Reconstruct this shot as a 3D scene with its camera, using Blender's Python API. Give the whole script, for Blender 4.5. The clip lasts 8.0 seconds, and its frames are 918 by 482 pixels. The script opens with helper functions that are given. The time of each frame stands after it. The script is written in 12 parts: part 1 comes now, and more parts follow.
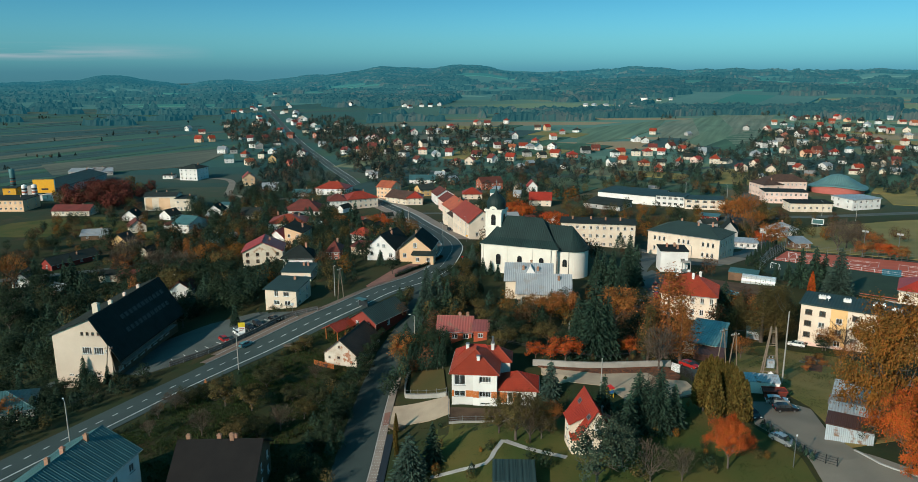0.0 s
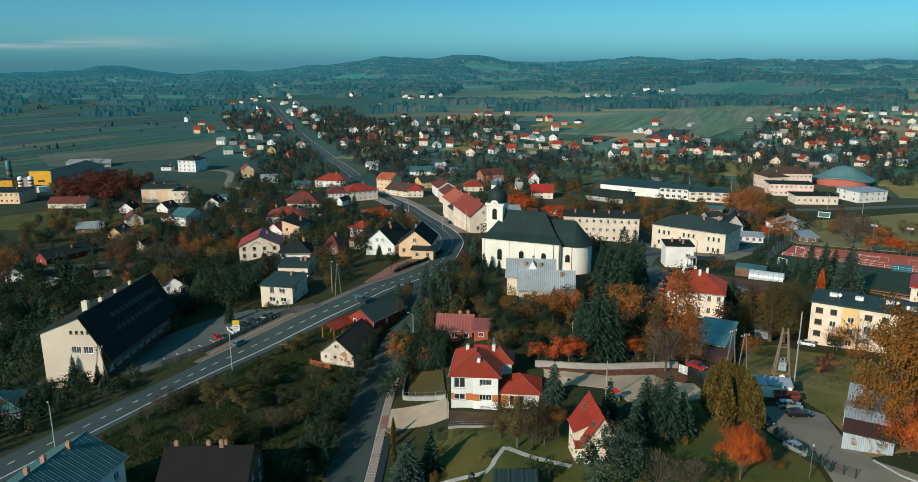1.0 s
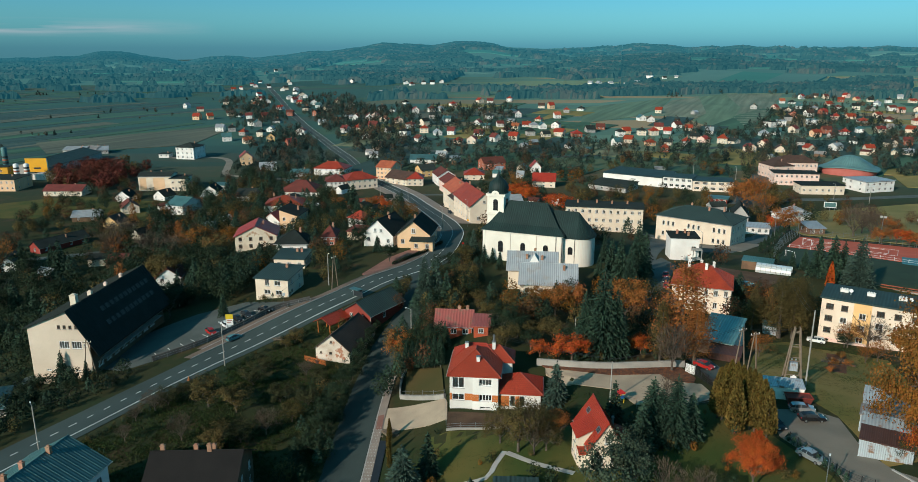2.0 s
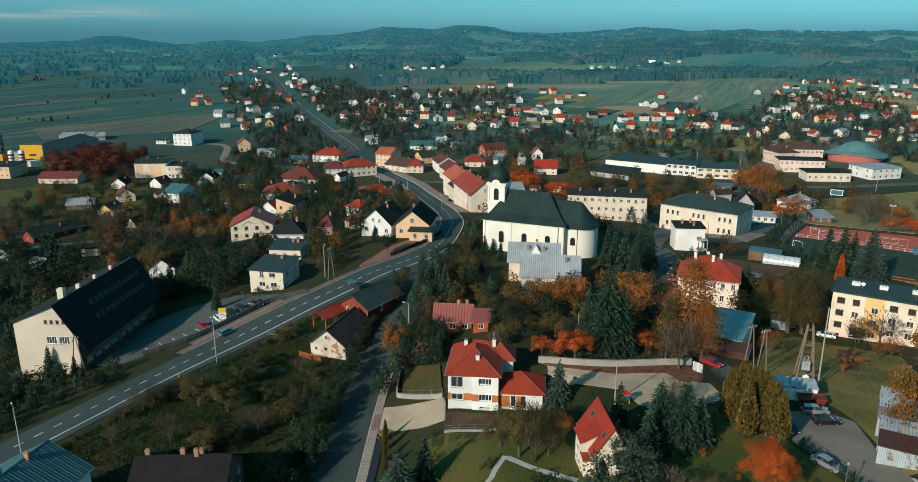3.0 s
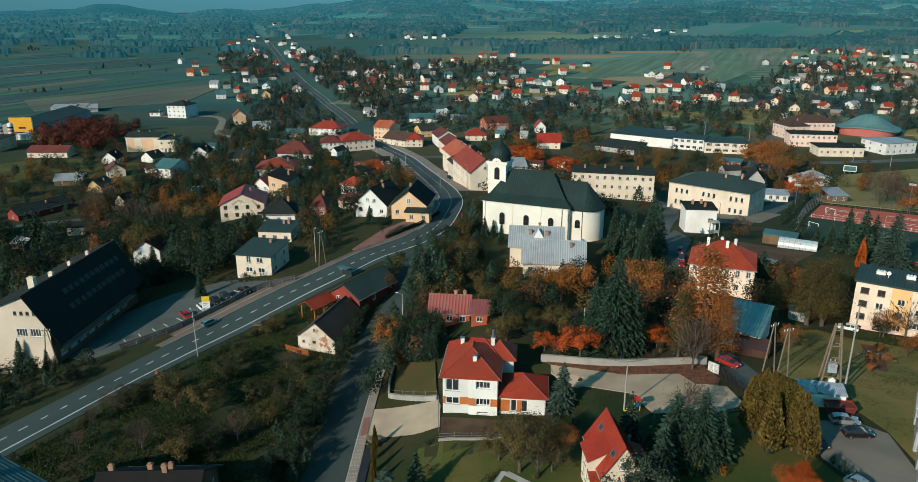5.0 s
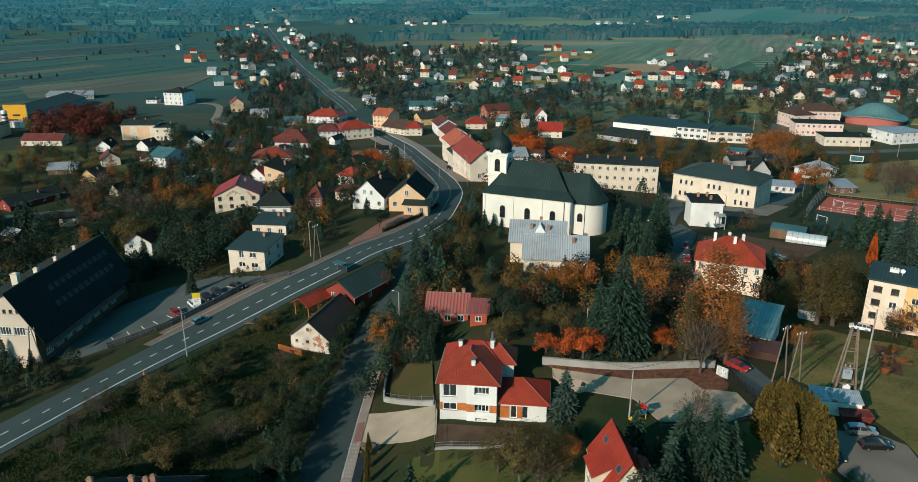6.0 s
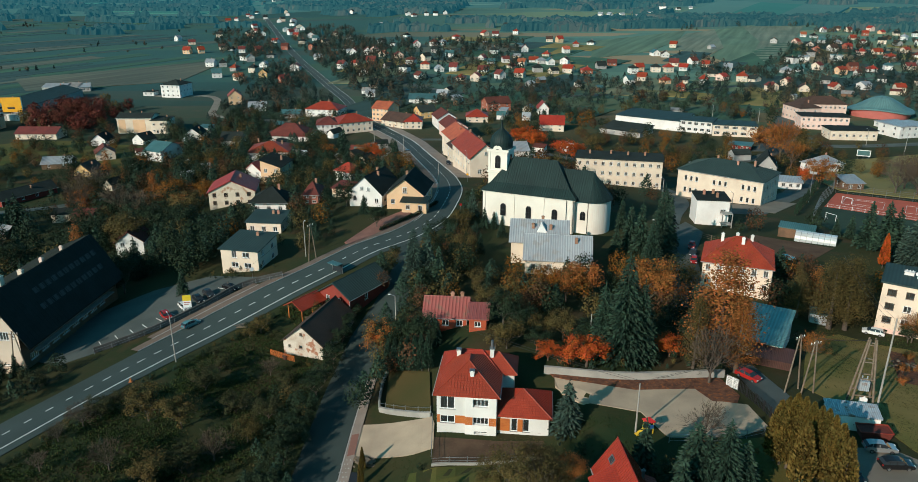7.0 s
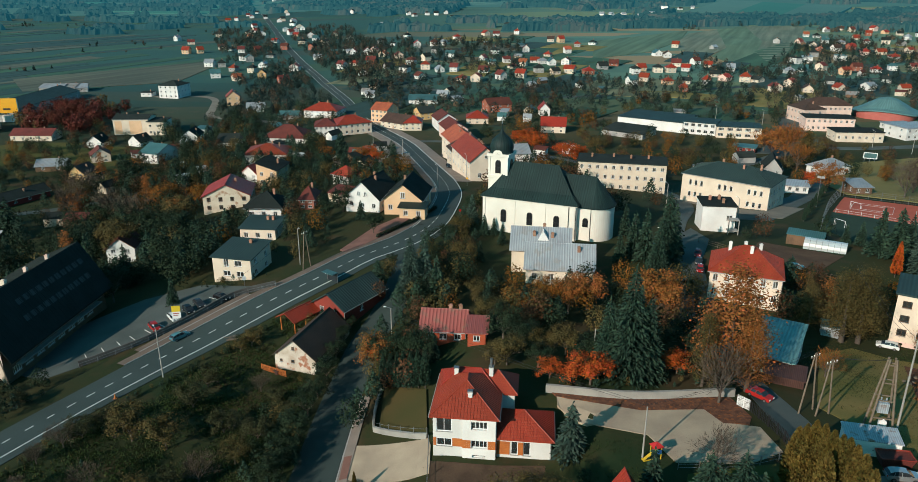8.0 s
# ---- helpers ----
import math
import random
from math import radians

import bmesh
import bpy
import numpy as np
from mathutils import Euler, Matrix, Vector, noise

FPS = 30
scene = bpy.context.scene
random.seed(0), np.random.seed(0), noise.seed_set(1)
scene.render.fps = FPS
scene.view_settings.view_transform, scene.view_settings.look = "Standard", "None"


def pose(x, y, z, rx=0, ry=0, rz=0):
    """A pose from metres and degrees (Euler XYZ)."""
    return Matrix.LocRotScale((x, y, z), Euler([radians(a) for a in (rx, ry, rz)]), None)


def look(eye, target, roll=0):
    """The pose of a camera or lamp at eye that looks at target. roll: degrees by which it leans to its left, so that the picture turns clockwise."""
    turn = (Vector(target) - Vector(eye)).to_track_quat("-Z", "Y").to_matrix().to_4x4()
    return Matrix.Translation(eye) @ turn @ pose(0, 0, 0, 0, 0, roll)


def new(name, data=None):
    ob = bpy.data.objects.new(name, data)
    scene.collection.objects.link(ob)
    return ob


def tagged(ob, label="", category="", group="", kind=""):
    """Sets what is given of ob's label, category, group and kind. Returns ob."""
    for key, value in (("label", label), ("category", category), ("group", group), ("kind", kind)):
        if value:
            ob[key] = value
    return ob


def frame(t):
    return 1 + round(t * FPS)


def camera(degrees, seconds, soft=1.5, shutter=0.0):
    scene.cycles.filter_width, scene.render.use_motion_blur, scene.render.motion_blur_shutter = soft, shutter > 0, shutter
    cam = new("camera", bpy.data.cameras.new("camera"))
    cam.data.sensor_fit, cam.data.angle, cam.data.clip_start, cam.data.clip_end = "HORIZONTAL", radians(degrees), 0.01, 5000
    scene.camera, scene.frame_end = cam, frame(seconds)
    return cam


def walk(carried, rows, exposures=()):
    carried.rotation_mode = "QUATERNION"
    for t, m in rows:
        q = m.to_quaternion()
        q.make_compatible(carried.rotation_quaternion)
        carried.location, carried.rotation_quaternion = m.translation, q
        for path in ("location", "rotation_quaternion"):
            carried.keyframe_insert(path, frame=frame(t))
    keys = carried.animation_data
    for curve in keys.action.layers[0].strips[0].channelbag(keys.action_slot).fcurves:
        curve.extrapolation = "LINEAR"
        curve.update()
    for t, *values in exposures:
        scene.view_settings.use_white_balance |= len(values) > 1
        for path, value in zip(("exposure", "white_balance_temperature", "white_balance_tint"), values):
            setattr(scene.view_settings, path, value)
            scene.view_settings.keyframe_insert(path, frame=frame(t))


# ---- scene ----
cam = camera(64.42, 8.0, soft=0.6)
PATH = [
    (0, (-0.783, -7.557, 58.572), (-0.770, -5.414, 58.073), -0.15),
    (0.5, (-0.678, -5.088, 58.573), (-0.664, -2.947, 58.063), -0.05),
    (1, (-0.488, -2.486, 58.572), (-0.479, -0.350, 58.046), -0.15),
    (1.5, (-0.317, 0.053, 58.548), (-0.309, 2.185, 58.004), -0.05),
    (3, (0.281, 7.795, 58.579), (0.283, 9.910, 57.973), -0.05),
    (3.5, (0.492, 10.357, 58.578), (0.493, 12.465, 57.951), -0.05),
    (4, (0.703, 13.009, 58.581), (0.703, 15.111, 57.933), 0.05),
    (4.5, (0.970, 15.638, 58.561), (0.966, 17.734, 57.892), -0.05),
    (6, (1.563, 23.533, 58.638), (1.557, 25.609, 57.911), 0.05),
    (6.5, (1.768, 26.077, 58.685), (1.759, 28.148, 57.943), 0.05),
    (7, (1.947, 28.753, 58.720), (1.938, 30.821, 57.969), 0.05),
    (7.5, (2.165, 31.347, 58.739), (2.154, 33.414, 57.988), 0.05),
    (8, (2.379, 33.946, 58.766), (2.367, 36.013, 58.014), 0.05),
]
walk(cam, [(t, look(eye, target, roll)) for t, eye, target, roll in PATH])

# ---------------------------------------------------------------- sky and sun
SUN_FROM = Vector((-0.66, -0.75, 0.0)).normalized()
SUN_HEIGHT = radians(24.5)
world = bpy.data.worlds.new("sky")
scene.world = world
world.use_nodes = True
wn, wl = world.node_tree.nodes, world.node_tree.links
wn.clear()
sky = wn.new("ShaderNodeTexSky")
sky.sky_type, sky.sun_disc = "NISHITA", False
sky.sun_elevation, sky.sun_rotation = SUN_HEIGHT, math.atan2(SUN_FROM.x, SUN_FROM.y)
sky.air_density, sky.dust_density, sky.ozone_density = 1.0, 1.2, 1.5
where = wn.new("ShaderNodeTexCoord")
split = wn.new("ShaderNodeSeparateXYZ")
wl.new(where.outputs["Generated"], split.inputs[0])
# air pale low, deeper blue above; overhead, out of view, raised to fill shade
tint = wn.new("ShaderNodeValToRGB")
tint.color_ramp.elements[0].position, tint.color_ramp.elements[0].color = 0.0, (0.33, 1.08, 1.74, 1)
tint.color_ramp.elements[1].position, tint.color_ramp.elements[1].color = 0.55, (0.30, 1.08, 1.02, 1)
for at_, colour in ((0.04, (0.30, 0.89, 1.32)), (0.09, (0.20, 0.68, 1.0)), (0.16, (0.24, 1.0, 1.22))):
    tint.color_ramp.elements.new(at_).color = (*colour, 1)
wl.new(split.outputs[2], tint.inputs[0])
tone = wn.new("ShaderNodeMix")
tone.data_type, tone.blend_type = "RGBA", "MULTIPLY"
tone.inputs[0].default_value = 1.0
wl.new(tint.outputs[0], tone.inputs[7])
back = wn.new("ShaderNodeBackground")
back.inputs[1].default_value = 0.112
wout = wn.new("ShaderNodeOutputWorld")
wl.new(sky.outputs[0], tone.inputs[6])
# a low streak of cloud over the western hills
streak = wn.new("ShaderNodeMapping")
streak.inputs["Scale"].default_value = (3.0, 3.0, 55.0)
cloud = wn.new("ShaderNodeTexNoise")
cloud.inputs["Scale"].default_value, cloud.inputs["Detail"].default_value = 2.2, 5
wl.new(where.outputs["Generated"], streak.inputs["Vector"])
wl.new(streak.outputs[0], cloud.inputs["Vector"])
low = wn.new("ShaderNodeValToRGB")
for at_, value in ((0.014, 0.0), (0.022, 1.0), (0.034, 0.0)):
    e = low.color_ramp.elements.new(at_)
    e.color = (value, value, value, 1)
low.color_ramp.elements.remove(low.color_ramp.elements[0])
low.color_ramp.elements[-1].color = (0, 0, 0, 1)
wl.new(split.outputs[2], low.inputs[0])
west = wn.new("ShaderNodeMapRange")
west.inputs[1].default_value, west.inputs[2].default_value = -0.30, -0.48
wl.new(split.outputs[0], west.inputs[0])
shape = wn.new("ShaderNodeMapRange")
shape.inputs[1].default_value, shape.inputs[2].default_value = 0.40, 0.62
wl.new(cloud.outputs[0], shape.inputs[0])
m1, m2 = wn.new("ShaderNodeMath"), wn.new("ShaderNodeMath")
m1.operation = m2.operation = "MULTIPLY"
wl.new(low.outputs[0], m1.inputs[0]), wl.new(west.outputs[0], m1.inputs[1]), wl.new(m1.outputs[0], m2.inputs[0]), wl.new(shape.outputs[0], m2.inputs[1])
veil = wn.new("ShaderNodeMix")
veil.data_type = "RGBA"
veil.inputs[7].default_value = (3.7, 4.3, 4.8, 1)
wl.new(m2.outputs[0], veil.inputs[0]), wl.new(tone.outputs[2], veil.inputs[6])
wl.new(veil.outputs[2], back.inputs[0])
wl.new(back.outputs[0], wout.inputs[0])

sun_data = bpy.data.lights.new("sun", "SUN")
sun_data.energy, sun_data.angle, sun_data.color = 4.75, radians(0.5), (1.0, 0.855, 0.715)
sun = new("sun", sun_data)
sun.matrix_world = look(SUN_FROM * 800 + Vector((0, 0, 800 * math.tan(SUN_HEIGHT))), (0, 0, 0))
scene.view_settings.exposure = 0.0


# ---------------------------------------------------------------- lie of the land
def smooth(t):
    t = min(1.0, max(0.0, t))
    return t * t * (3 - 2 * t)


def bell(v, at, width):
    return math.exp(-((v - at) / width) ** 2)


def near_rise(x, y):
    """The spur under the gardens: it climbs towards the south-east and drops to the main road."""
    fade, v, r, u = smooth((182 - y) / 45), (max(y, 80) - 120) / 40, smooth((x + 18) / 26), max(-75, min(75, x)) / 40
    z = fade * ((1 - r) * (-4.5 + 2.3 * smooth((-18 - x) / 40)) + r * (2.55 + 0.67 * v + 2.51 * u - 1.46 * u * u - 4.45 * u * v))
    # the level plot of the white house
    pad = smooth((x + 3.5) / 3) * smooth((19.5 - x) / 5.5) * smooth((y - 101) / 5) * smooth((122 - y) / 5)
    return z + pad * (0.4 - z)


def land(x, y):
    """Height of the ground: a low hill that carries the church, a valley beyond it and ridges behind."""
    near_z = near_rise(x, y)
    x, y = x / 1.1, y / 1.1
    y0 = 193 - 0.6 * min(70.0, max(0.0, x))
    fall = smooth((y - y0) / 175)
    near = max(0.0, 160 - y)
    left = smooth((-10 - 0.06 * max(0.0, 190 - y) - 0.55 * near - x) / 115)
    left += (1 - left) * 0.085 * smooth((-8 - x) / 40) * smooth(near / 25)
    floor_z = -16 - 4 * smooth((-x - 60) / 80)
    hill = (1 - fall) * (1 - left)
    z = floor_z * (1 - hill)
    # the valley floor climbs gently, then the ridges
    side = smooth((x / max(y, 300) + 0.33) / 0.2)
    z += (5 + 3.0 * side) * smooth((y - 420) / 400)
    z += (6 + 10 * side) * smooth((y - 800) / 800)
    a = x / max(y, 300.0)
    crest = -1.6 + 7.8 * bell(a, -0.6, 0.06) + 37 * bell(a, -0.462, 0.035) + 14.4 * bell(a, -0.41, 0.04) + 17 * bell(a, -0.32, 0.03)
    crest += 32 * smooth((a + 0.30) / 0.25) + 24 * bell(a, -0.1, 0.06) + 30 * bell(a, 0.015, 0.05) + 8 * bell(a, 0.2, 0.1) + 4 * bell(a, 0.4, 0.08)
    crest += 4 * math.sin(a * 23 + 1) + 3 * math.sin(a * 57) + 2 * math.sin(a * 131 + 2)
    rise = smooth((y - 1500 + 500 * smooth((a - 0.1) / 0.3)) / 2100)
    z += crest * rise
    if y > 1300:
        k = smooth((y - 1300) / 500) * (0.3 + 0.7 * side)
        z += k * (7 * math.sin(x / 210 + y / 330) + 5 * math.sin(x / 140 - y / 190 + 1.3))
    if y > 3900:
        z -= (y - 3900) * 0.09
    return z * 1.1 + near_z


# ---------------------------------------------------------------- materials
def material(name, a, b=None, scale=0.6, rough=0.8, metal=0.0, bump=0.0, fine=8.0, vary=0.0, island=0.0, ribs=0.0, tiles=False, spots=None, gloss=None, sheen=None, rows=None):
    """A surface with two colours mixed by coarse and fine noise, relief, and a tint by object or by loose piece.
    ribs: width of standing ribs down a roof; tiles: courses of roof tiles; spots: a third colour in worn patches;
    gloss: specular level; sheen: haze tint laid on as soft grazing gloss; rows: direction and width of the drills of a
    field."""
    m = bpy.data.materials.new(name)
    m.use_nodes = True
    n, l = m.node_tree.nodes, m.node_tree.links
    p = n["Principled BSDF"]
    p.inputs["Roughness"].default_value, p.inputs["Metallic"].default_value = rough, metal
    p.inputs["Specular IOR Level"].default_value = gloss if gloss is not None else (0.2 if rough >= 0.9 else 0.4)
    if sheen:
        p.inputs["Sheen Weight"].default_value, p.inputs["Sheen Roughness"].default_value, p.inputs["Sheen Tint"].default_value = 0.075, 0.35, (*sheen, 1)
    b = b or tuple(c * 0.75 for c in a)
    co = n.new("ShaderNodeTexCoord")
    geo = n.new("ShaderNodeNewGeometry")
    big, small = n.new("ShaderNodeTexNoise"), n.new("ShaderNodeTexNoise")
    big.inputs["Scale"].default_value, big.inputs["Detail"].default_value = scale, 5
    small.inputs["Scale"].default_value, small.inputs["Detail"].default_value = fine, 4
    l.new(geo.outputs["Position"], big.inputs["Vector"]), l.new(geo.outputs["Position"], small.inputs["Vector"])
    add = n.new("ShaderNodeMath")
    add.operation = "MULTIPLY_ADD"
    add.inputs[1].default_value = 0.35
    l.new(small.outputs[0], add.inputs[0]), l.new(big.outputs[0], add.inputs[2])
    ramp = n.new("ShaderNodeMapRange")
    ramp.inputs[1].default_value, ramp.inputs[2].default_value = 0.5, 0.85
    l.new(add.outputs[0], ramp.inputs[0])
    mix = n.new("ShaderNodeMix")
    mix.data_type = "RGBA"
    mix.inputs[6].default_value, mix.inputs[7].default_value = (*a, 1), (*b, 1)
    l.new(ramp.outputs[0], mix.inputs[0])
    out = mix.outputs[2]
    if spots:
        sp, sr, sm = n.new("ShaderNodeTexNoise"), n.new("ShaderNodeMapRange"), n.new("ShaderNodeMix")
        sp.inputs["Scale"].default_value, sp.inputs["Detail"].default_value = scale * 1.7, 7
        sr.inputs[1].default_value, sr.inputs[2].default_value = 0.56, 0.66
        sm.data_type = "RGBA"
        sm.inputs[7].default_value = (*spots, 1)
        l.new(co.outputs["Object"], sp.inputs["Vector"]), l.new(sp.outputs[0], sr.inputs[0])
        l.new(sr.outputs[0], sm.inputs[0]), l.new(out, sm.inputs[6])
        out = sm.outputs[2]
    if rows:
        mp, dn, dr, dh = n.new("ShaderNodeMapping"), n.new("ShaderNodeTexNoise"), n.new("ShaderNodeMapRange"), n.new("ShaderNodeHueSaturation")
        mp.vector_type = "TEXTURE"
        mp.inputs["Rotation"].default_value, mp.inputs["Scale"].default_value = (0, 0, radians(rows[0])), (140, rows[1], 1000)
        dn.inputs["Scale"].default_value, dn.inputs["Detail"].default_value = 1.0, 4
        dr.inputs[1].default_value, dr.inputs[2].default_value, dr.inputs[3].default_value, dr.inputs[4].default_value = 0.3, 0.7, 0.62, 1.38
        l.new(geo.outputs["Position"], mp.inputs["Vector"]), l.new(mp.outputs[0], dn.inputs["Vector"]), l.new(dn.outputs[0], dr.inputs[0])
        l.new(dr.outputs[0], dh.inputs["Value"]), l.new(out, dh.inputs["Color"])
        out = dh.outputs[0]
    for amount, source in ((vary, "object"), (island, "island")):
        if amount:
            if source == "object":
                r = n.new("ShaderNodeObjectInfo").outputs["Random"]
            else:
                r = geo.outputs["Random Per Island"]
            mr, hs = n.new("ShaderNodeMapRange"), n.new("ShaderNodeHueSaturation")
            mr.inputs[3].default_value, mr.inputs[4].default_value = 1 - amount, 1 + amount
            l.new(r, mr.inputs[0]), l.new(mr.outputs[0], hs.inputs["Value"]), l.new(out, hs.inputs["Color"])
            mh = n.new("ShaderNodeMapRange")
            mh.inputs[3].default_value, mh.inputs[4].default_value = 0.5 + amount * 0.04, 0.5 - amount * 0.04
            l.new(r, mh.inputs[0]), l.new(mh.outputs[0], hs.inputs["Hue"])
            out = hs.outputs[0]
    height = small.outputs[0]
    strength = bump
    if ribs:
        w = n.new("ShaderNodeTexWave")
        w.wave_type, w.bands_direction, w.wave_profile = "BANDS", "X", "SIN"
        w.inputs["Scale"].default_value = 0.314 / ribs
        l.new(co.outputs["UV"], w.inputs["Vector"])
        height, strength = w.outputs[1], 0.5
        dm = n.new("ShaderNodeMix")
        dm.data_type, dm.blend_type = "RGBA", "MULTIPLY"
        dm.inputs[0].default_value = 0.25
        l.new(out, dm.inputs[6]), l.new(w.outputs[0], dm.inputs[7])
        out = dm.outputs[2]
    if tiles:
        br = n.new("ShaderNodeTexBrick")
        br.inputs["Scale"].default_value, br.inputs["Mortar Size"].default_value = 1.0, 0.03
        br.inputs["Brick Width"].default_value, br.inputs["Row Height"].default_value = 0.3, 0.36
        br.inputs[1].default_value, br.inputs[2].default_value, br.inputs[3].default_value = (1, 1, 1, 1), (0.72, 0.72, 0.72, 1), (0.35, 0.35, 0.35, 1)
        l.new(co.outputs["UV"], br.inputs["Vector"])
        dm = n.new("ShaderNodeMix")
        dm.data_type, dm.blend_type = "RGBA", "MULTIPLY"
        dm.inputs[0].default_value = 0.5
        l.new(out, dm.inputs[6]), l.new(br.outputs[0], dm.inputs[7])
        out = dm.outputs[2]
        height, strength = br.outputs[0], 0.4
    if strength:
        bp = n.new("ShaderNodeBump")
        bp.inputs["Strength"].default_value, bp.inputs["Distance"].default_value = strength, 0.05
        l.new(height, bp.inputs["Height"]), l.new(bp.outputs[0], p.inputs["Normal"])
    l.new(out, p.inputs["Base Color"])
    return m


WALLS = {
    "white": material("white_render", (0.70, 0.68, 0.65), (0.58, 0.56, 0.53), 0.25, vary=0.12, bump=0.15),
    "cream": material("cream_render", (0.68, 0.57, 0.45), (0.57, 0.47, 0.37), 0.25, vary=0.1, bump=0.15),
    "yellow": material("yellow_render", (0.70, 0.44, 0.19), (0.58, 0.37, 0.16), 0.25, vary=0.1, bump=0.15),
    "orange": material("peach_render", (0.68, 0.44, 0.27), (0.58, 0.37, 0.22), 0.25, vary=0.1, bump=0.15),
    "pink": material("pink_render", (0.70, 0.50, 0.42), (0.60, 0.43, 0.36), 0.25, vary=0.1, bump=0.15),
    "grey": material("grey_render", (0.36, 0.35, 0.33), (0.28, 0.27, 0.26), 0.3, vary=0.15, bump=0.2),
    "red": material("red_painted_boards", (0.25, 0.03, 0.022), (0.19, 0.024, 0.018), 0.5, vary=0.1, bump=0.3),
    "brick": material("red_brick", (0.33, 0.12, 0.07), (0.24, 0.08, 0.05), 1.2, vary=0.15, bump=0.4),
    "plaster": material("old_plaster", (0.62, 0.55, 0.44), (0.50, 0.43, 0.33), 0.35, bump=0.3, spots=(0.36, 0.22, 0.14)),
    "wood": material("brown_boards", (0.16, 0.09, 0.05), (0.10, 0.06, 0.035), 0.5, vary=0.15, bump=0.3),
}
ROOFS = {
    "red": material("red_metal_tile", (0.36, 0.045, 0.018), (0.27, 0.034, 0.014), 0.3, rough=0.5, vary=0.15, tiles=True),
    "orange": material("orange_clay_tile", (0.46, 0.12, 0.05), (0.33, 0.08, 0.04), 0.4, rough=0.7, vary=0.2, tiles=True),
    "maroon": material("maroon_metal_tile", (0.16, 0.036, 0.024), (0.11, 0.026, 0.018), 0.3, rough=0.8, vary=0.2, tiles=True),
    "grey": material("zinc_sheet", (0.40, 0.42, 0.44), (0.32, 0.34, 0.36), 0.25, rough=0.45, metal=0.25, vary=0.15, ribs=0.5, spots=(0.34, 0.33, 0.32)),
    "dark": material("dark_felt", (0.028, 0.036, 0.034), (0.021, 0.027, 0.025), 0.3, rough=0.95, vary=0.25, bump=0.3, gloss=0.08),
    "green": material("dark_green_sheet", (0.016, 0.036, 0.034), (0.012, 0.026, 0.025), 0.2, rough=0.6, vary=0.1, ribs=0.55, gloss=0.2),
    "teal": material("teal_sheet", (0.07, 0.17, 0.175), (0.045, 0.12, 0.125), 0.25, rough=0.5, metal=0.15, vary=0.15, ribs=0.45),
    "brown": material("brown_tile", (0.085, 0.045, 0.03), (0.055, 0.032, 0.022), 0.4, rough=0.75, vary=0.2, tiles=True),
    "rust": material("rusty_sheet", (0.33, 0.32, 0.31), (0.24, 0.22, 0.2), 0.3, rough=0.6, metal=0.3, ribs=0.4, spots=(0.22, 0.07, 0.03)),
}
FRAME = material("white_frame_plastic", (0.75, 0.75, 0.74), (0.65, 0.65, 0.64), rough=0.4)
DARK_FRAME = material("brown_frame_wood", (0.12, 0.07, 0.045), (0.08, 0.05, 0.03), rough=0.5)
SILL = material("sill_metal", (0.35, 0.34, 0.33), (0.25, 0.25, 0.24), rough=0.5)
CHIMNEY = material("chimney_brick", (0.36, 0.20, 0.13), (0.28, 0.13, 0.085), 1.5, vary=0.2, bump=0.4)
CONCRETE = material("concrete", (0.33, 0.31, 0.28), (0.24, 0.23, 0.21), 0.4, bump=0.3)
STEEL = material("galvanised_steel", (0.30, 0.31, 0.32), (0.22, 0.23, 0.24), 1.0, rough=0.45, metal=0.8)
BLACK = material("black_plastic", (0.02, 0.02, 0.022), rough=0.5)
POLE_WOOD = material("grey_pole_wood", (0.20, 0.15, 0.11), (0.13, 0.10, 0.07), 2.0, bump=0.3)
ASPHALT = material("asphalt", (0.042, 0.062, 0.058), (0.031, 0.047, 0.044), 0.12, rough=0.85, bump=0.2, fine=14)
OLD_ASPHALT = material("grey_old_asphalt", (0.088, 0.106, 0.102), (0.062, 0.078, 0.075), 0.15, rough=0.9, bump=0.25, fine=12)
WORN_ASPHALT = material("pale_worn_asphalt", (0.215, 0.190, 0.155), (0.165, 0.150, 0.125), 0.2, rough=0.9, bump=0.25, fine=12)
MULCH = material("red_brown_mulch", (0.17, 0.072, 0.042), (0.075, 0.036, 0.025), 1.2, rough=0.95, bump=0.9, fine=7, spots=(0.26, 0.085, 0.03))
ROUGH_GRASS = material("dry_rough_grass", (0.235, 0.185, 0.068), (0.145, 0.135, 0.048), 0.05, rough=0.95, bump=0.6, fine=1.5)
PAVING = material("pavement_blocks", (0.27, 0.22, 0.185), (0.21, 0.17, 0.145), 0.3, rough=0.9, bump=0.3, fine=5)
RED_PAVING = material("red_pavement_blocks", (0.25, 0.12, 0.095), (0.19, 0.095, 0.075), 0.4, rough=0.9, bump=0.3, fine=5)
KERB = material("kerb_stone", (0.36, 0.35, 0.33), (0.28, 0.27, 0.26), 0.6, bump=0.2)
PAINT = material("road_paint", (0.70, 0.70, 0.68), (0.50, 0.50, 0.48), 0.8, rough=0.7)
GRAVEL = material("pale_gravel", (0.43, 0.335, 0.24), (0.32, 0.25, 0.185), 0.25, rough=0.95, bump=0.5, fine=6)
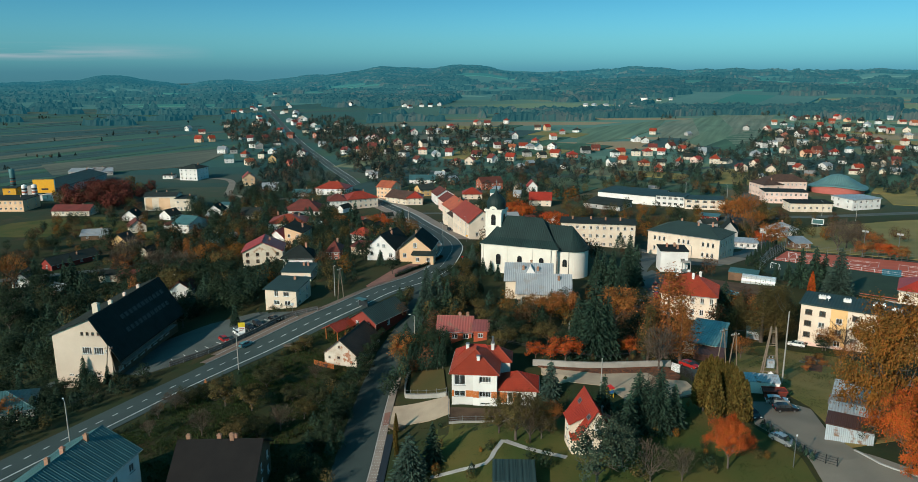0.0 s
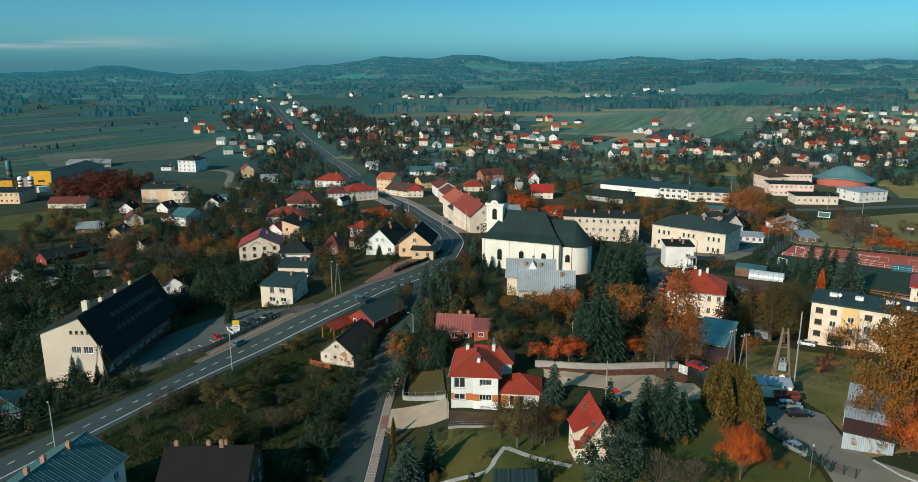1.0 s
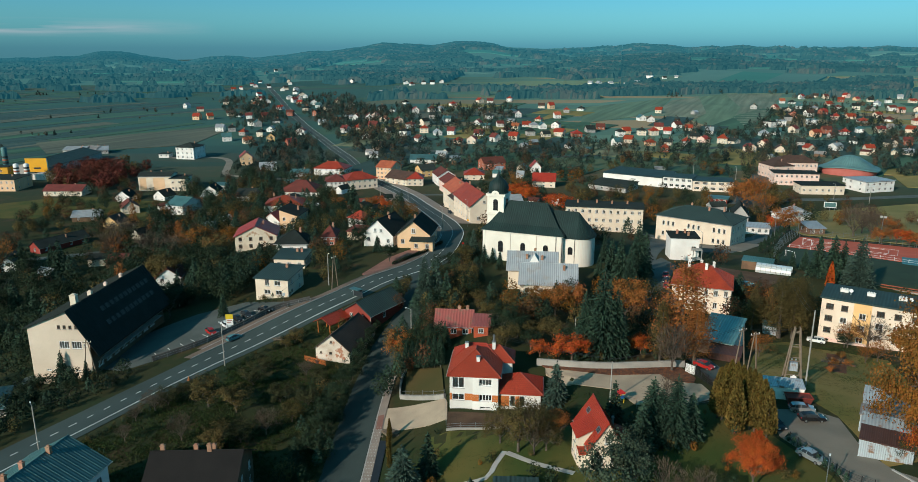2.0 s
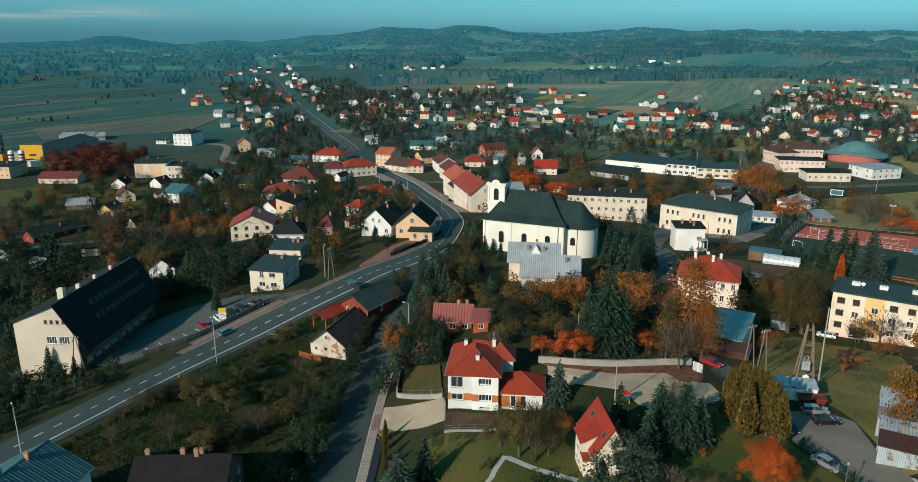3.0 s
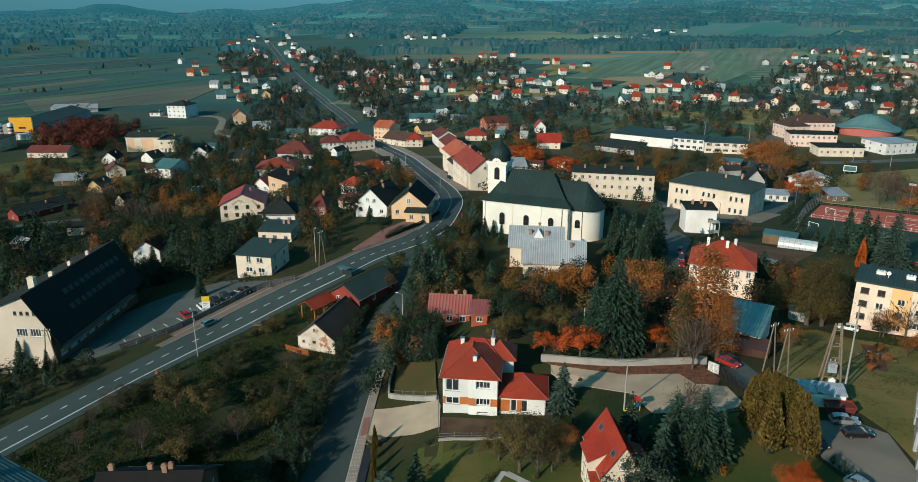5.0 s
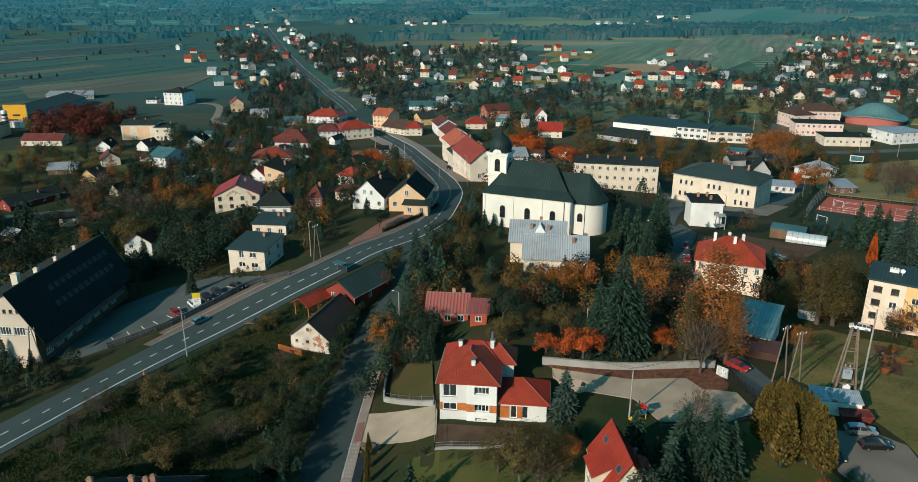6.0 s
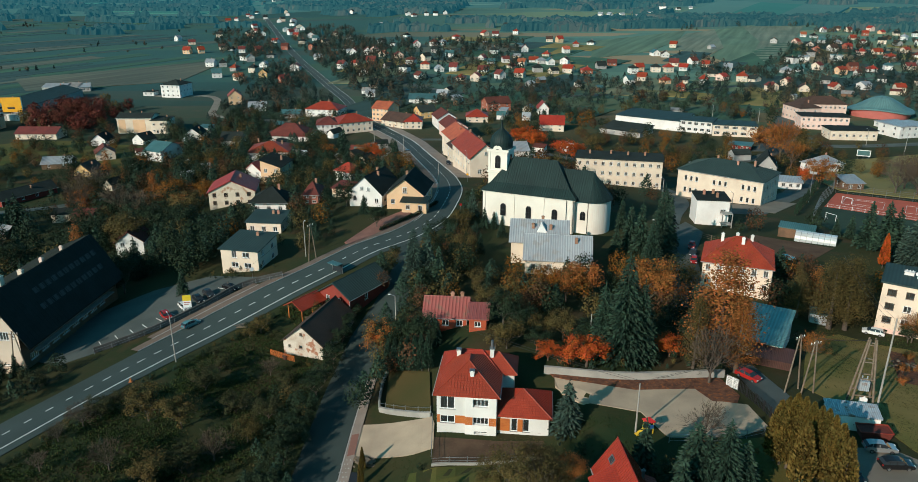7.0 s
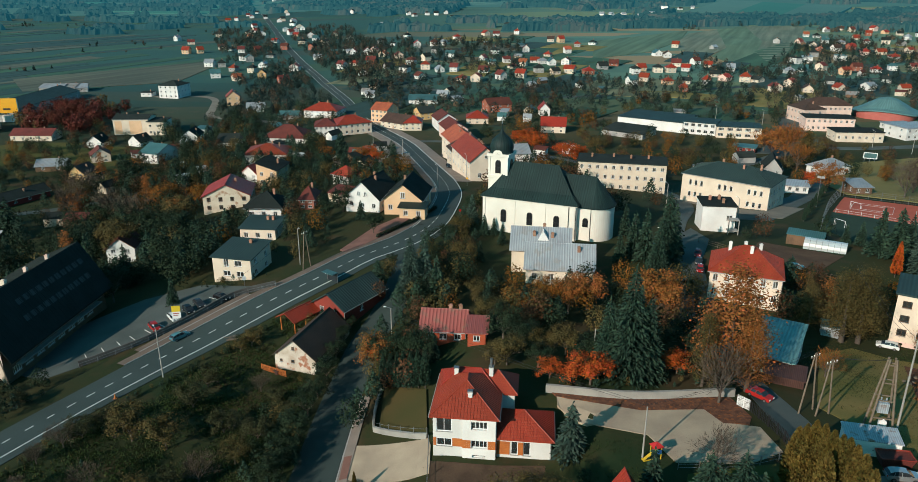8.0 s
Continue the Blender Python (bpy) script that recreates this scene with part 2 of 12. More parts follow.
SOIL = material("bare_soil", (0.105, 0.065, 0.042), (0.07, 0.043, 0.028), 0.3, rough=0.95, bump=0.6, fine=3)
LAWN = material("mown_lawn", (0.040, 0.062, 0.014), (0.095, 0.078, 0.021), 0.10, rough=0.95, bump=0.5, fine=6)
OLIVE_TURF = material("worn_olive_turf", (0.058, 0.052, 0.017), (0.085, 0.060, 0.022), 0.14, rough=0.95, bump=0.5, fine=6)
# olive lawn colour brightened to make up for weak sun on its slope
BRIGHTENED_LAWN = material("brightened_olive_lawn", (0.125, 0.118, 0.032), (0.230, 0.160, 0.055), 0.09, rough=0.95, bump=0.5, fine=6)
BROWN_PAVING = material("brown_pavement_blocks", (0.165, 0.122, 0.098), (0.125, 0.095, 0.078), 0.3, rough=0.9, bump=0.3, fine=5)
COURT_RED = material("red_court", (0.52, 0.115, 0.070), (0.43, 0.095, 0.06), 0.2, rough=0.9)
COURT_GREEN = material("green_turf", (0.03, 0.055, 0.035), (0.022, 0.042, 0.028), 0.15, rough=0.95)
# far fields: haze is mixed into these colours as teal, and as sheen
FIELD_HAZE = (0.30, 0.72, 0.72)
STRAW = material("stubble_field", (0.095, 0.082, 0.054), (0.066, 0.066, 0.046), 0.012, rough=0.95, fine=0.2, sheen=FIELD_HAZE, rows=(56, 9))
PLOUGHED = material("ploughed_field", (0.024, 0.044, 0.040), (0.018, 0.036, 0.034), 0.012, rough=0.95, fine=0.2, sheen=FIELD_HAZE, rows=(56, 8))
SLOPE_BROWN = material("brown_slope_field", (0.150, 0.150, 0.100), (0.105, 0.128, 0.085), 0.02, rough=0.95, fine=0.2, sheen=FIELD_HAZE, rows=(66, 7))
SLOPE_OLIVE = material("olive_slope_field", (0.105, 0.145, 0.085), (0.078, 0.122, 0.072), 0.02, rough=0.95, fine=0.2, sheen=FIELD_HAZE, rows=(66, 8))
FAR_STRAW = material("pale_hill_field", (0.14, 0.14, 0.08), (0.09, 0.115, 0.065), 0.012, rough=0.95, fine=0.2, sheen=FIELD_HAZE, rows=(66, 10))
MEADOW = material("meadow", (0.034, 0.080, 0.040), (0.030, 0.062, 0.034), 0.015, rough=0.95, fine=0.15, sheen=FIELD_HAZE, rows=(56, 14))
BARK = material("bark", (0.11, 0.085, 0.065), (0.06, 0.048, 0.04), 2.0, bump=0.5)
BIRCH_BARK = material("pale_bark", (0.38, 0.35, 0.31), (0.18, 0.16, 0.14), 2.0, bump=0.4)


def leaf(name, a, b, island=0.4):
    return material(name, a, b, 0.5, rough=0.75, island=island, vary=0.12, gloss=0.12)


LEAVES = {
    "orange": leaf("orange_leaves", (0.46, 0.092, 0.016), (0.24, 0.050, 0.012), 0.42),
    "rust": leaf("rust_leaves", (0.275, 0.100, 0.024), (0.155, 0.068, 0.020)),
    "brown": leaf("dark_brown_leaves", (0.085, 0.041, 0.018), (0.050, 0.030, 0.016)),
    "red": leaf("dark_red_leaves", (0.11, 0.028, 0.018), (0.075, 0.025, 0.016)),
    "olive": leaf("olive_leaves", (0.092, 0.068, 0.022), (0.062, 0.050, 0.018)),
    "green": leaf("green_leaves", (0.019, 0.033, 0.016), (0.013, 0.025, 0.013)),
    "gold": leaf("gold_brown_leaves", (0.20, 0.078, 0.012), (0.095, 0.052, 0.012)),
    "spruce": leaf("spruce_needles", (0.028, 0.054, 0.035), (0.018, 0.038, 0.026), 0.35),
    "blue": leaf("blue_spruce_needles", (0.046, 0.076, 0.058), (0.032, 0.056, 0.045), 0.35),
    "thuja": leaf("thuja_scales", (0.115, 0.080, 0.018), (0.075, 0.058, 0.016), 0.4),
    "pine": leaf("pine_needles", (0.050, 0.070, 0.044), (0.034, 0.052, 0.034), 0.3),
    "twig": leaf("bare_twigs", (0.095, 0.07, 0.05), (0.065, 0.05, 0.038), 0.3),
    "shrub": leaf("shrub_leaves", (0.045, 0.045, 0.018), (0.03, 0.034, 0.015), 0.5),
}


def glass():
    m = bpy.data.materials.new("window_glass")
    m.use_nodes = True
    p = m.node_tree.nodes["Principled BSDF"]
    p.inputs["Base Color"].default_value = (0.30, 0.36, 0.38, 1)
    p.inputs["Roughness"].default_value, p.inputs["IOR"].default_value = 0.03, 1.45
    p.inputs["Transmission Weight"].default_value = 0.92
    return m


GLASS = glass()


def ground_material():
    """Grass, weeds and bare patches close by; strips of meadow, stubble and plough across the valley, their colours
    shifted teal for haze.
    """
    m = material("ground", (0.015, 0.031, 0.010), (0.036, 0.034, 0.012), 0.06, rough=0.95, bump=0.6, fine=1.6, sheen=FIELD_HAZE, spots=(0.050, 0.036, 0.016))
    n, l = m.node_tree.nodes, m.node_tree.links
    p = n["Principled BSDF"]
    near = p.inputs["Base Color"].links[0].from_socket
    geo = n.new("ShaderNodeNewGeometry")
    far_mix = n.new("ShaderNodeMix")
    far_mix.data_type = "RGBA"
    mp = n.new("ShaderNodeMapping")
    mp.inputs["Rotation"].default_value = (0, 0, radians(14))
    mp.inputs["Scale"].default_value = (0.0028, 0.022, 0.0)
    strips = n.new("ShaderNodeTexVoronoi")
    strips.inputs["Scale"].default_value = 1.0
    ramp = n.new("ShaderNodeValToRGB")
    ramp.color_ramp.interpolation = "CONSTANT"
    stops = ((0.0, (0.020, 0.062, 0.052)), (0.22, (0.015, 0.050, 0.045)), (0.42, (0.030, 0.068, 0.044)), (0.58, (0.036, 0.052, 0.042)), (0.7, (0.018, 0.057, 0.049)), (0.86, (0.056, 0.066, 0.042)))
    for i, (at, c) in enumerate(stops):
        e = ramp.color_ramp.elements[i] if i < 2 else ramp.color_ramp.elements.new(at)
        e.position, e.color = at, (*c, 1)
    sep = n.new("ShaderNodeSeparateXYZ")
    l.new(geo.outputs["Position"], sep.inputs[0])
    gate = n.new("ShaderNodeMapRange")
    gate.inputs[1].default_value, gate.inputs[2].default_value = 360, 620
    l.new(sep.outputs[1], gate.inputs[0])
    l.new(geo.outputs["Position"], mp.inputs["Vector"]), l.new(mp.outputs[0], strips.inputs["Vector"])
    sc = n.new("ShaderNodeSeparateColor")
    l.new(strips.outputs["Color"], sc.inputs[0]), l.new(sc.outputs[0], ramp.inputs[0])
    # lifted towards the east: browner pasture, plus haze brightness in the colour
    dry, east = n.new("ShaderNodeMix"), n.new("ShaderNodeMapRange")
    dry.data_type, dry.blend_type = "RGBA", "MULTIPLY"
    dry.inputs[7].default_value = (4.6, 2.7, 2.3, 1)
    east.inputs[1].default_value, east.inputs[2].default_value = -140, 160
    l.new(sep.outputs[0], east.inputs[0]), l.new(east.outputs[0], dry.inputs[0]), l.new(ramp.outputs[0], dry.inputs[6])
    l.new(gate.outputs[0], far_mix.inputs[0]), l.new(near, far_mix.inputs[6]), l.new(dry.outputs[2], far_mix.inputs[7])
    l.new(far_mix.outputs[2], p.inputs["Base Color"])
    # the sheen that imitates haze is faded in over the far ground only
    haze_sheen = n.new("ShaderNodeMath")
    haze_sheen.operation = "MULTIPLY"
    haze_sheen.inputs[1].default_value = 0.075
    l.new(gate.outputs[0], haze_sheen.inputs[0]), l.new(haze_sheen.outputs[0], p.inputs["Sheen Weight"])
    return m


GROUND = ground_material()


# ---------------------------------------------------------------- mesh tools
class Shape:
    """Loose faces collected into one mesh, with u along and v up each face for the roof surfaces."""

    def __init__(self):
        self.v, self.f, self.m = [], [], []

    def face(self, *pts, mat=0):
        k = len(self.v)
        self.v += [tuple(p) for p in pts]
        self.f.append(tuple(range(k, k + len(pts))))
        self.m.append(mat)

    def box(self, x0, y0, z0, x1, y1, z1, mat=0):
        c = [(x, y, z) for z in (z0, z1) for y in (y0, y1) for x in (x0, x1)]
        for i in ((0, 2, 3, 1), (4, 5, 7, 6), (0, 1, 5, 4), (2, 6, 7, 3), (0, 4, 6, 2), (1, 3, 7, 5)):
            self.face(*[c[j] for j in i], mat=mat)

    def bar(self, a, b, r, sides=6, r2=None, mat=0):
        """A round bar from a to b, tapering from r to r2."""
        a, b = Vector(a), Vector(b)
        q = (b - a).to_track_quat("Z", "Y")
        r2 = r if r2 is None else r2
        ring = [(math.cos(i * math.tau / sides), math.sin(i * math.tau / sides)) for i in range(sides)]
        low = [a + q @ Vector((c * r, s * r, 0)) for c, s in ring]
        top = [b + q @ Vector((c * r2, s * r2, 0)) for c, s in ring]
        for i in range(sides):
            j = (i + 1) % sides
            self.face(low[i], low[j], top[j], top[i], mat=mat)
        self.face(*low[::-1], mat=mat)
        self.face(*top, mat=mat)

    def turned(self, profile, x=0, y=0, sides=16, mat=0):
        """A body turned from (radius, height) pairs."""
        ring = [(math.cos(i * math.tau / sides), math.sin(i * math.tau / sides)) for i in range(sides)]
        for (r0, z0), (r1, z1) in zip(profile, profile[1:]):
            for i in range(sides):
                (c, s), (d, e) = ring[i], ring[(i + 1) % sides]
                self.face((x + c * r0, y + s * r0, z0), (x + d * r0, y + e * r0, z0), (x + d * r1, y + e * r1, z1), (x + c * r1, y + s * r1, z1), mat=mat)

    def mesh(self, name, *mats, weld=False, even=False):
        me = bpy.data.meshes.new(name)
        me.from_pydata(self.v, [], self.f)
        for m in mats:
            me.materials.append(m)
        me.polygons.foreach_set("material_index", self.m)
        uv = me.uv_layers.new(name="UVMap")
        for p in me.polygons:
            n = p.normal
            u = Vector((-n.y, n.x, 0))
            u = u.normalized() if u.length > 1e-4 else Vector((1, 0, 0))
            w = n.cross(u)
            for li in p.loop_indices:
                co = me.vertices[me.loops[li].vertex_index].co
                uv.data[li].uv = (co.dot(u), co.dot(w))
        if weld:
            bm = bmesh.new()
            bm.from_mesh(me)
            bmesh.ops.remove_doubles(bm, verts=bm.verts, dist=0.001)
            if even:
                for f in bm.faces:
                    f.smooth = True
            bm.to_mesh(me)
            bm.free()
        return me


def part(name, shape, mats, parent, label="", m=None, weld=False, even=False):
    """One mesh object under a thing or under a part. shape: a Shape or a finished mesh."""
    me = shape if isinstance(shape, bpy.types.Mesh) else shape.mesh(name, *(mats if isinstance(mats, (list, tuple)) else [mats]), weld=weld, even=even)
    ob = new(name, me)
    ob.parent = parent
    if m is not None:
        ob.matrix_basis = m
    return tagged(ob, label) if label else ob


def thing(name, m, label, category, group="", kind=""):
    ob = new(name)
    ob.empty_display_size = 0.5
    ob.matrix_basis = m
    return tagged(ob, label, category, group, kind)


def solid(name, shape, mats, m, label, category, group="", kind="", weld=False, even=False):
    ob = part(name, shape, mats, None, m=m, weld=weld, even=even)
    return tagged(ob, label, category, group, kind)


def at(x, y, yaw=0, dz=0.0):
    return pose(x, y, land(x, y) + dz, 0, 0, yaw)


# ---------------------------------------------------------------- houses
WINDOWS = {}
TAKEN = []


def window_meshes(w, h, dark, rich):
    key = (round(w, 2), round(h, 2), dark, rich)
    if key not in WINDOWS:
        s = Shape()
        t = 0.095
        s.box(-w / 2, -0.05, 0, w / 2, 0.03, t), s.box(-w / 2, -0.05, h - t, w / 2, 0.03, h)
        s.box(-w / 2, -0.05, t, -w / 2 + t, 0.03, h - t), s.box(w / 2 - t, -0.05, t, w / 2, 0.03, h - t)
        if w > 0.9:
            s.box(-0.04, -0.05, t, 0.04, 0.03, h - t)
        if w > 2:
            for q in (-w / 4, w / 4):
                s.box(q - 0.035, -0.05, t, q + 0.035, 0.03, h - t)
        g = Shape()
        g.face((-w / 2 + t, 0, t), (w / 2 - t, 0, t), (w / 2 - t, 0, h - t), (-w / 2 + t, 0, h - t))
        k = Shape()
        k.box(-w / 2 - 0.08, -0.24, -0.06, w / 2 + 0.08, 0.0, -0.002)
        WINDOWS[key] = (s.mesh("window", DARK_FRAME if dark else FRAME), g.mesh("pane", GLASS), k.mesh("sill", SILL))
    return WINDOWS[key]


def put_window(parent, m, w, h, dark=False, rich=True):
    frame_me, pane_me, sill_me = window_meshes(w, h, dark, rich)
    ob = part("window", frame_me, None, parent, m=m)
    part("pane", pane_me, None, ob)
    if rich:
        part("sill", sill_me, None, ob)
    return ob


def facade(s, a, b, z0, z1, holes, deep=0.14):
    """A wall face from a to b with openings (u0, u1, v0, v1) and their reveals; the outside is right of a to b."""
    a, b = Vector((*a, 0)), Vector((*b, 0))
    u = (b - a)
    size = u.length
    u.normalize()
    inward = Vector((-u.y, u.x, 0)) * deep
    us = sorted({0.0, size, *[h[0] for h in holes], *[h[1] for h in holes]})
    vs = sorted({z0, z1, *[h[2] for h in holes], *[h[3] for h in holes]})

    def p(i, j):
        return a + u * i + Vector((0, 0, j))

    for u0, u1 in zip(us, us[1:]):
        for v0, v1 in zip(vs, vs[1:]):
            cu, cv = (u0 + u1) / 2, (v0 + v1) / 2
            if not any(h[0] < cu < h[1] and h[2] < cv < h[3] for h in holes):
                s.face(p(u0, v0), p(u1, v0), p(u1, v1), p(u0, v1))
    for u0, u1, v0, v1 in holes:
        c = [p(u0, v0), p(u1, v0), p(u1, v1), p(u0, v1)]
        for i in range(4):
            j = (i + 1) % 4
            s.face(c[j], c[i], c[i] + inward, c[j] + inward)


def inside(poly, u):
    """Where the line at u crosses a convex polygon given as (u, v)."""
    hits = []
    for (a, b), (c, d) in zip(poly, poly[1:] + poly[:1]):
        if (a - u) * (c - u) < 0:
            hits.append(b + (d - b) * (u - a) / (c - a))
    return (min(hits), max(hits)) if len(hits) > 1 else None


def ribs_on(faces, step, wide=0.05, high=0.05):
    """Standing seams up each sloping face of a roof."""
    s = Shape()
    for pts in faces:
        pts = [Vector(p) for p in pts]
        n = (pts[1] - pts[0]).cross(pts[2] - pts[0]).normalized()
        u = Vector((-n.y, n.x, 0)).normalized()
        w = n.cross(u)
        o = pts[0]
        poly = [((p - o).dot(u), (p - o).dot(w)) for p in pts]
        lo, hi = min(q[0] for q in poly), max(q[0] for q in poly)
        k = lo + step * 0.5
        while k < hi:
            r = inside(poly, k)
            if r and r[1] - r[0] > 0.15:
                a, b = o + u * k + w * r[0], o + u * k + w * r[1]
                d = u * wide / 2
                t = n * high
                s.face(a - d + t, a + d + t, b + d + t, b - d + t)
                s.face(a + d, b + d, b + d + t, a + d + t)
                s.face(a - d, a - d + t, b - d + t, b - d)
                s.face(a - d, a + d, a + d + t, a - d + t)
            k += step
    return s


def roof_shape(w, d, h, kind, rh, axis, ov):
    """The roof over a w by d block with eaves at h. Returns the solid and its sloping faces."""
    s, top = Shape(), []
    W, D = w / 2 + ov, d / 2 + ov
    t = 0.16
    drop = rh * ov / (d / 2 if axis == "x" else w / 2)
    if kind == "flat":
        s.box(-W, -D, h, W, D, h + 0.28)
        top.append([(-W, -D, h + 0.281), (W, -D, h + 0.281), (W, D, h + 0.281), (-W, D, h + 0.281)])
        return s, []
    if kind == "shed":
        a = [(-W, -D, h), (W, -D, h), (W, D, h + rh), (-W, D, h + rh)]
        if axis == "y":
            a = [(-W, -D, h + rh), (W, -D, h), (W, D, h), (-W, D, h + rh)]
        b = [(x, y, z + t) for x, y, z in a]
        s.face(*b), s.face(*a[::-1])
        for i in range(4):
            j = (i + 1) % 4
            s.face(a[i], a[j], b[j], b[i])
        return s, [b]
    if kind == "gable":
        e = h - drop
        if axis == "x":
            prof = [(-D, e), (0, h + rh), (D, e)]
            mk = lambda q, k: (k * W, q[0], q[1])
        else:
            prof = [(W, e), (0, h + rh), (-W, e)]
            mk = lambda q, k: (q[0], k * D, q[1])
        up = [(q[0], q[1] + t) for q in prof]
        for i in (0, 1):
            f = [mk(up[i], -1), mk(up[i], 1), mk(up[i + 1], 1), mk(up[i + 1], -1)]
            s.face(*f)
            top.append(f)
            g = [mk(prof[i], -1), mk(prof[i], 1), mk(prof[i + 1], 1), mk(prof[i + 1], -1)]
            s.face(*g[::-1])
            s.face(mk(prof[i], -1), mk(up[i], -1), mk(up[i + 1], -1), mk(prof[i + 1], -1))
            s.face(mk(prof[i], 1), mk(prof[i + 1], 1), mk(up[i + 1], 1), mk(up[i], 1))
        for i in (0, 2):
            s.face(mk(prof[i], -1), mk(prof[i], 1), mk(up[i], 1), mk(up[i], -1))
        # ridge cap
        r = up[1]
        if axis == "x":
            s.bar((-W, 0, r[1]), (W, 0, r[1]), 0.09, 6)
        else:
            s.bar((0, -D, r[1]), (0, D, r[1]), 0.09, 6)
        return s, top
    # hip
    e = h - drop * 0.6
    if axis == "x":
        k = max(0.0, W - D)
        r0, r1 = (-k, 0, h + rh), (k, 0, h + rh)
    else:
        k = max(0.0, D - W)
        r0, r1 = (0, -k, h + rh), (0, k, h + rh)
    c = [(-W, -D, e + t), (W, -D, e + t), (W, D, e + t), (-W, D, e + t)]
    lo = [(x, y, e) for x, y, z in c]
    if axis == "x":
        top = [[c[0], c[1], r1, r0], [c[2], c[3], r0, r1], [c[1], c[2], r1], [c[3], c[0], r0]]
    else:
        top = [[c[1], c[2], r1, r0], [c[3], c[0], r0, r1], [c[0], c[1], r0], [c[2], c[3], r1]]
    for f in top:
        s.face(*f)
    for i in range(4):
        j = (i + 1) % 4
        s.face(lo[i], lo[j], c[j], c[i])
    s.face(*lo[::-1])
    for q in c[:2]:
        s.bar(q, r0 if q[0] < 0 or axis == "y" else r1, 0.07, 5)
    s.bar(r0, r1, 0.09, 5)
    return s, top


def chimney(parent, x, y, z0, z1, size=0.6, mat=None, off=None):
    s = Shape()
    s.box(-size / 2, -size * 0.4, z0, size / 2, size * 0.4, z1)
    s.box(-size / 2 - 0.06, -size * 0.4 - 0.06, z1, size / 2 + 0.06, size * 0.4 + 0.06, z1 + 0.12)
    s.box(-size * 0.3, -size * 0.2, z1 + 0.12, size * 0.3, size * 0.2, z1 + 0.3)
    return part("chimney", s, mat or CHIMNEY, parent, m=(off or Matrix()) @ pose(x, y, 0))


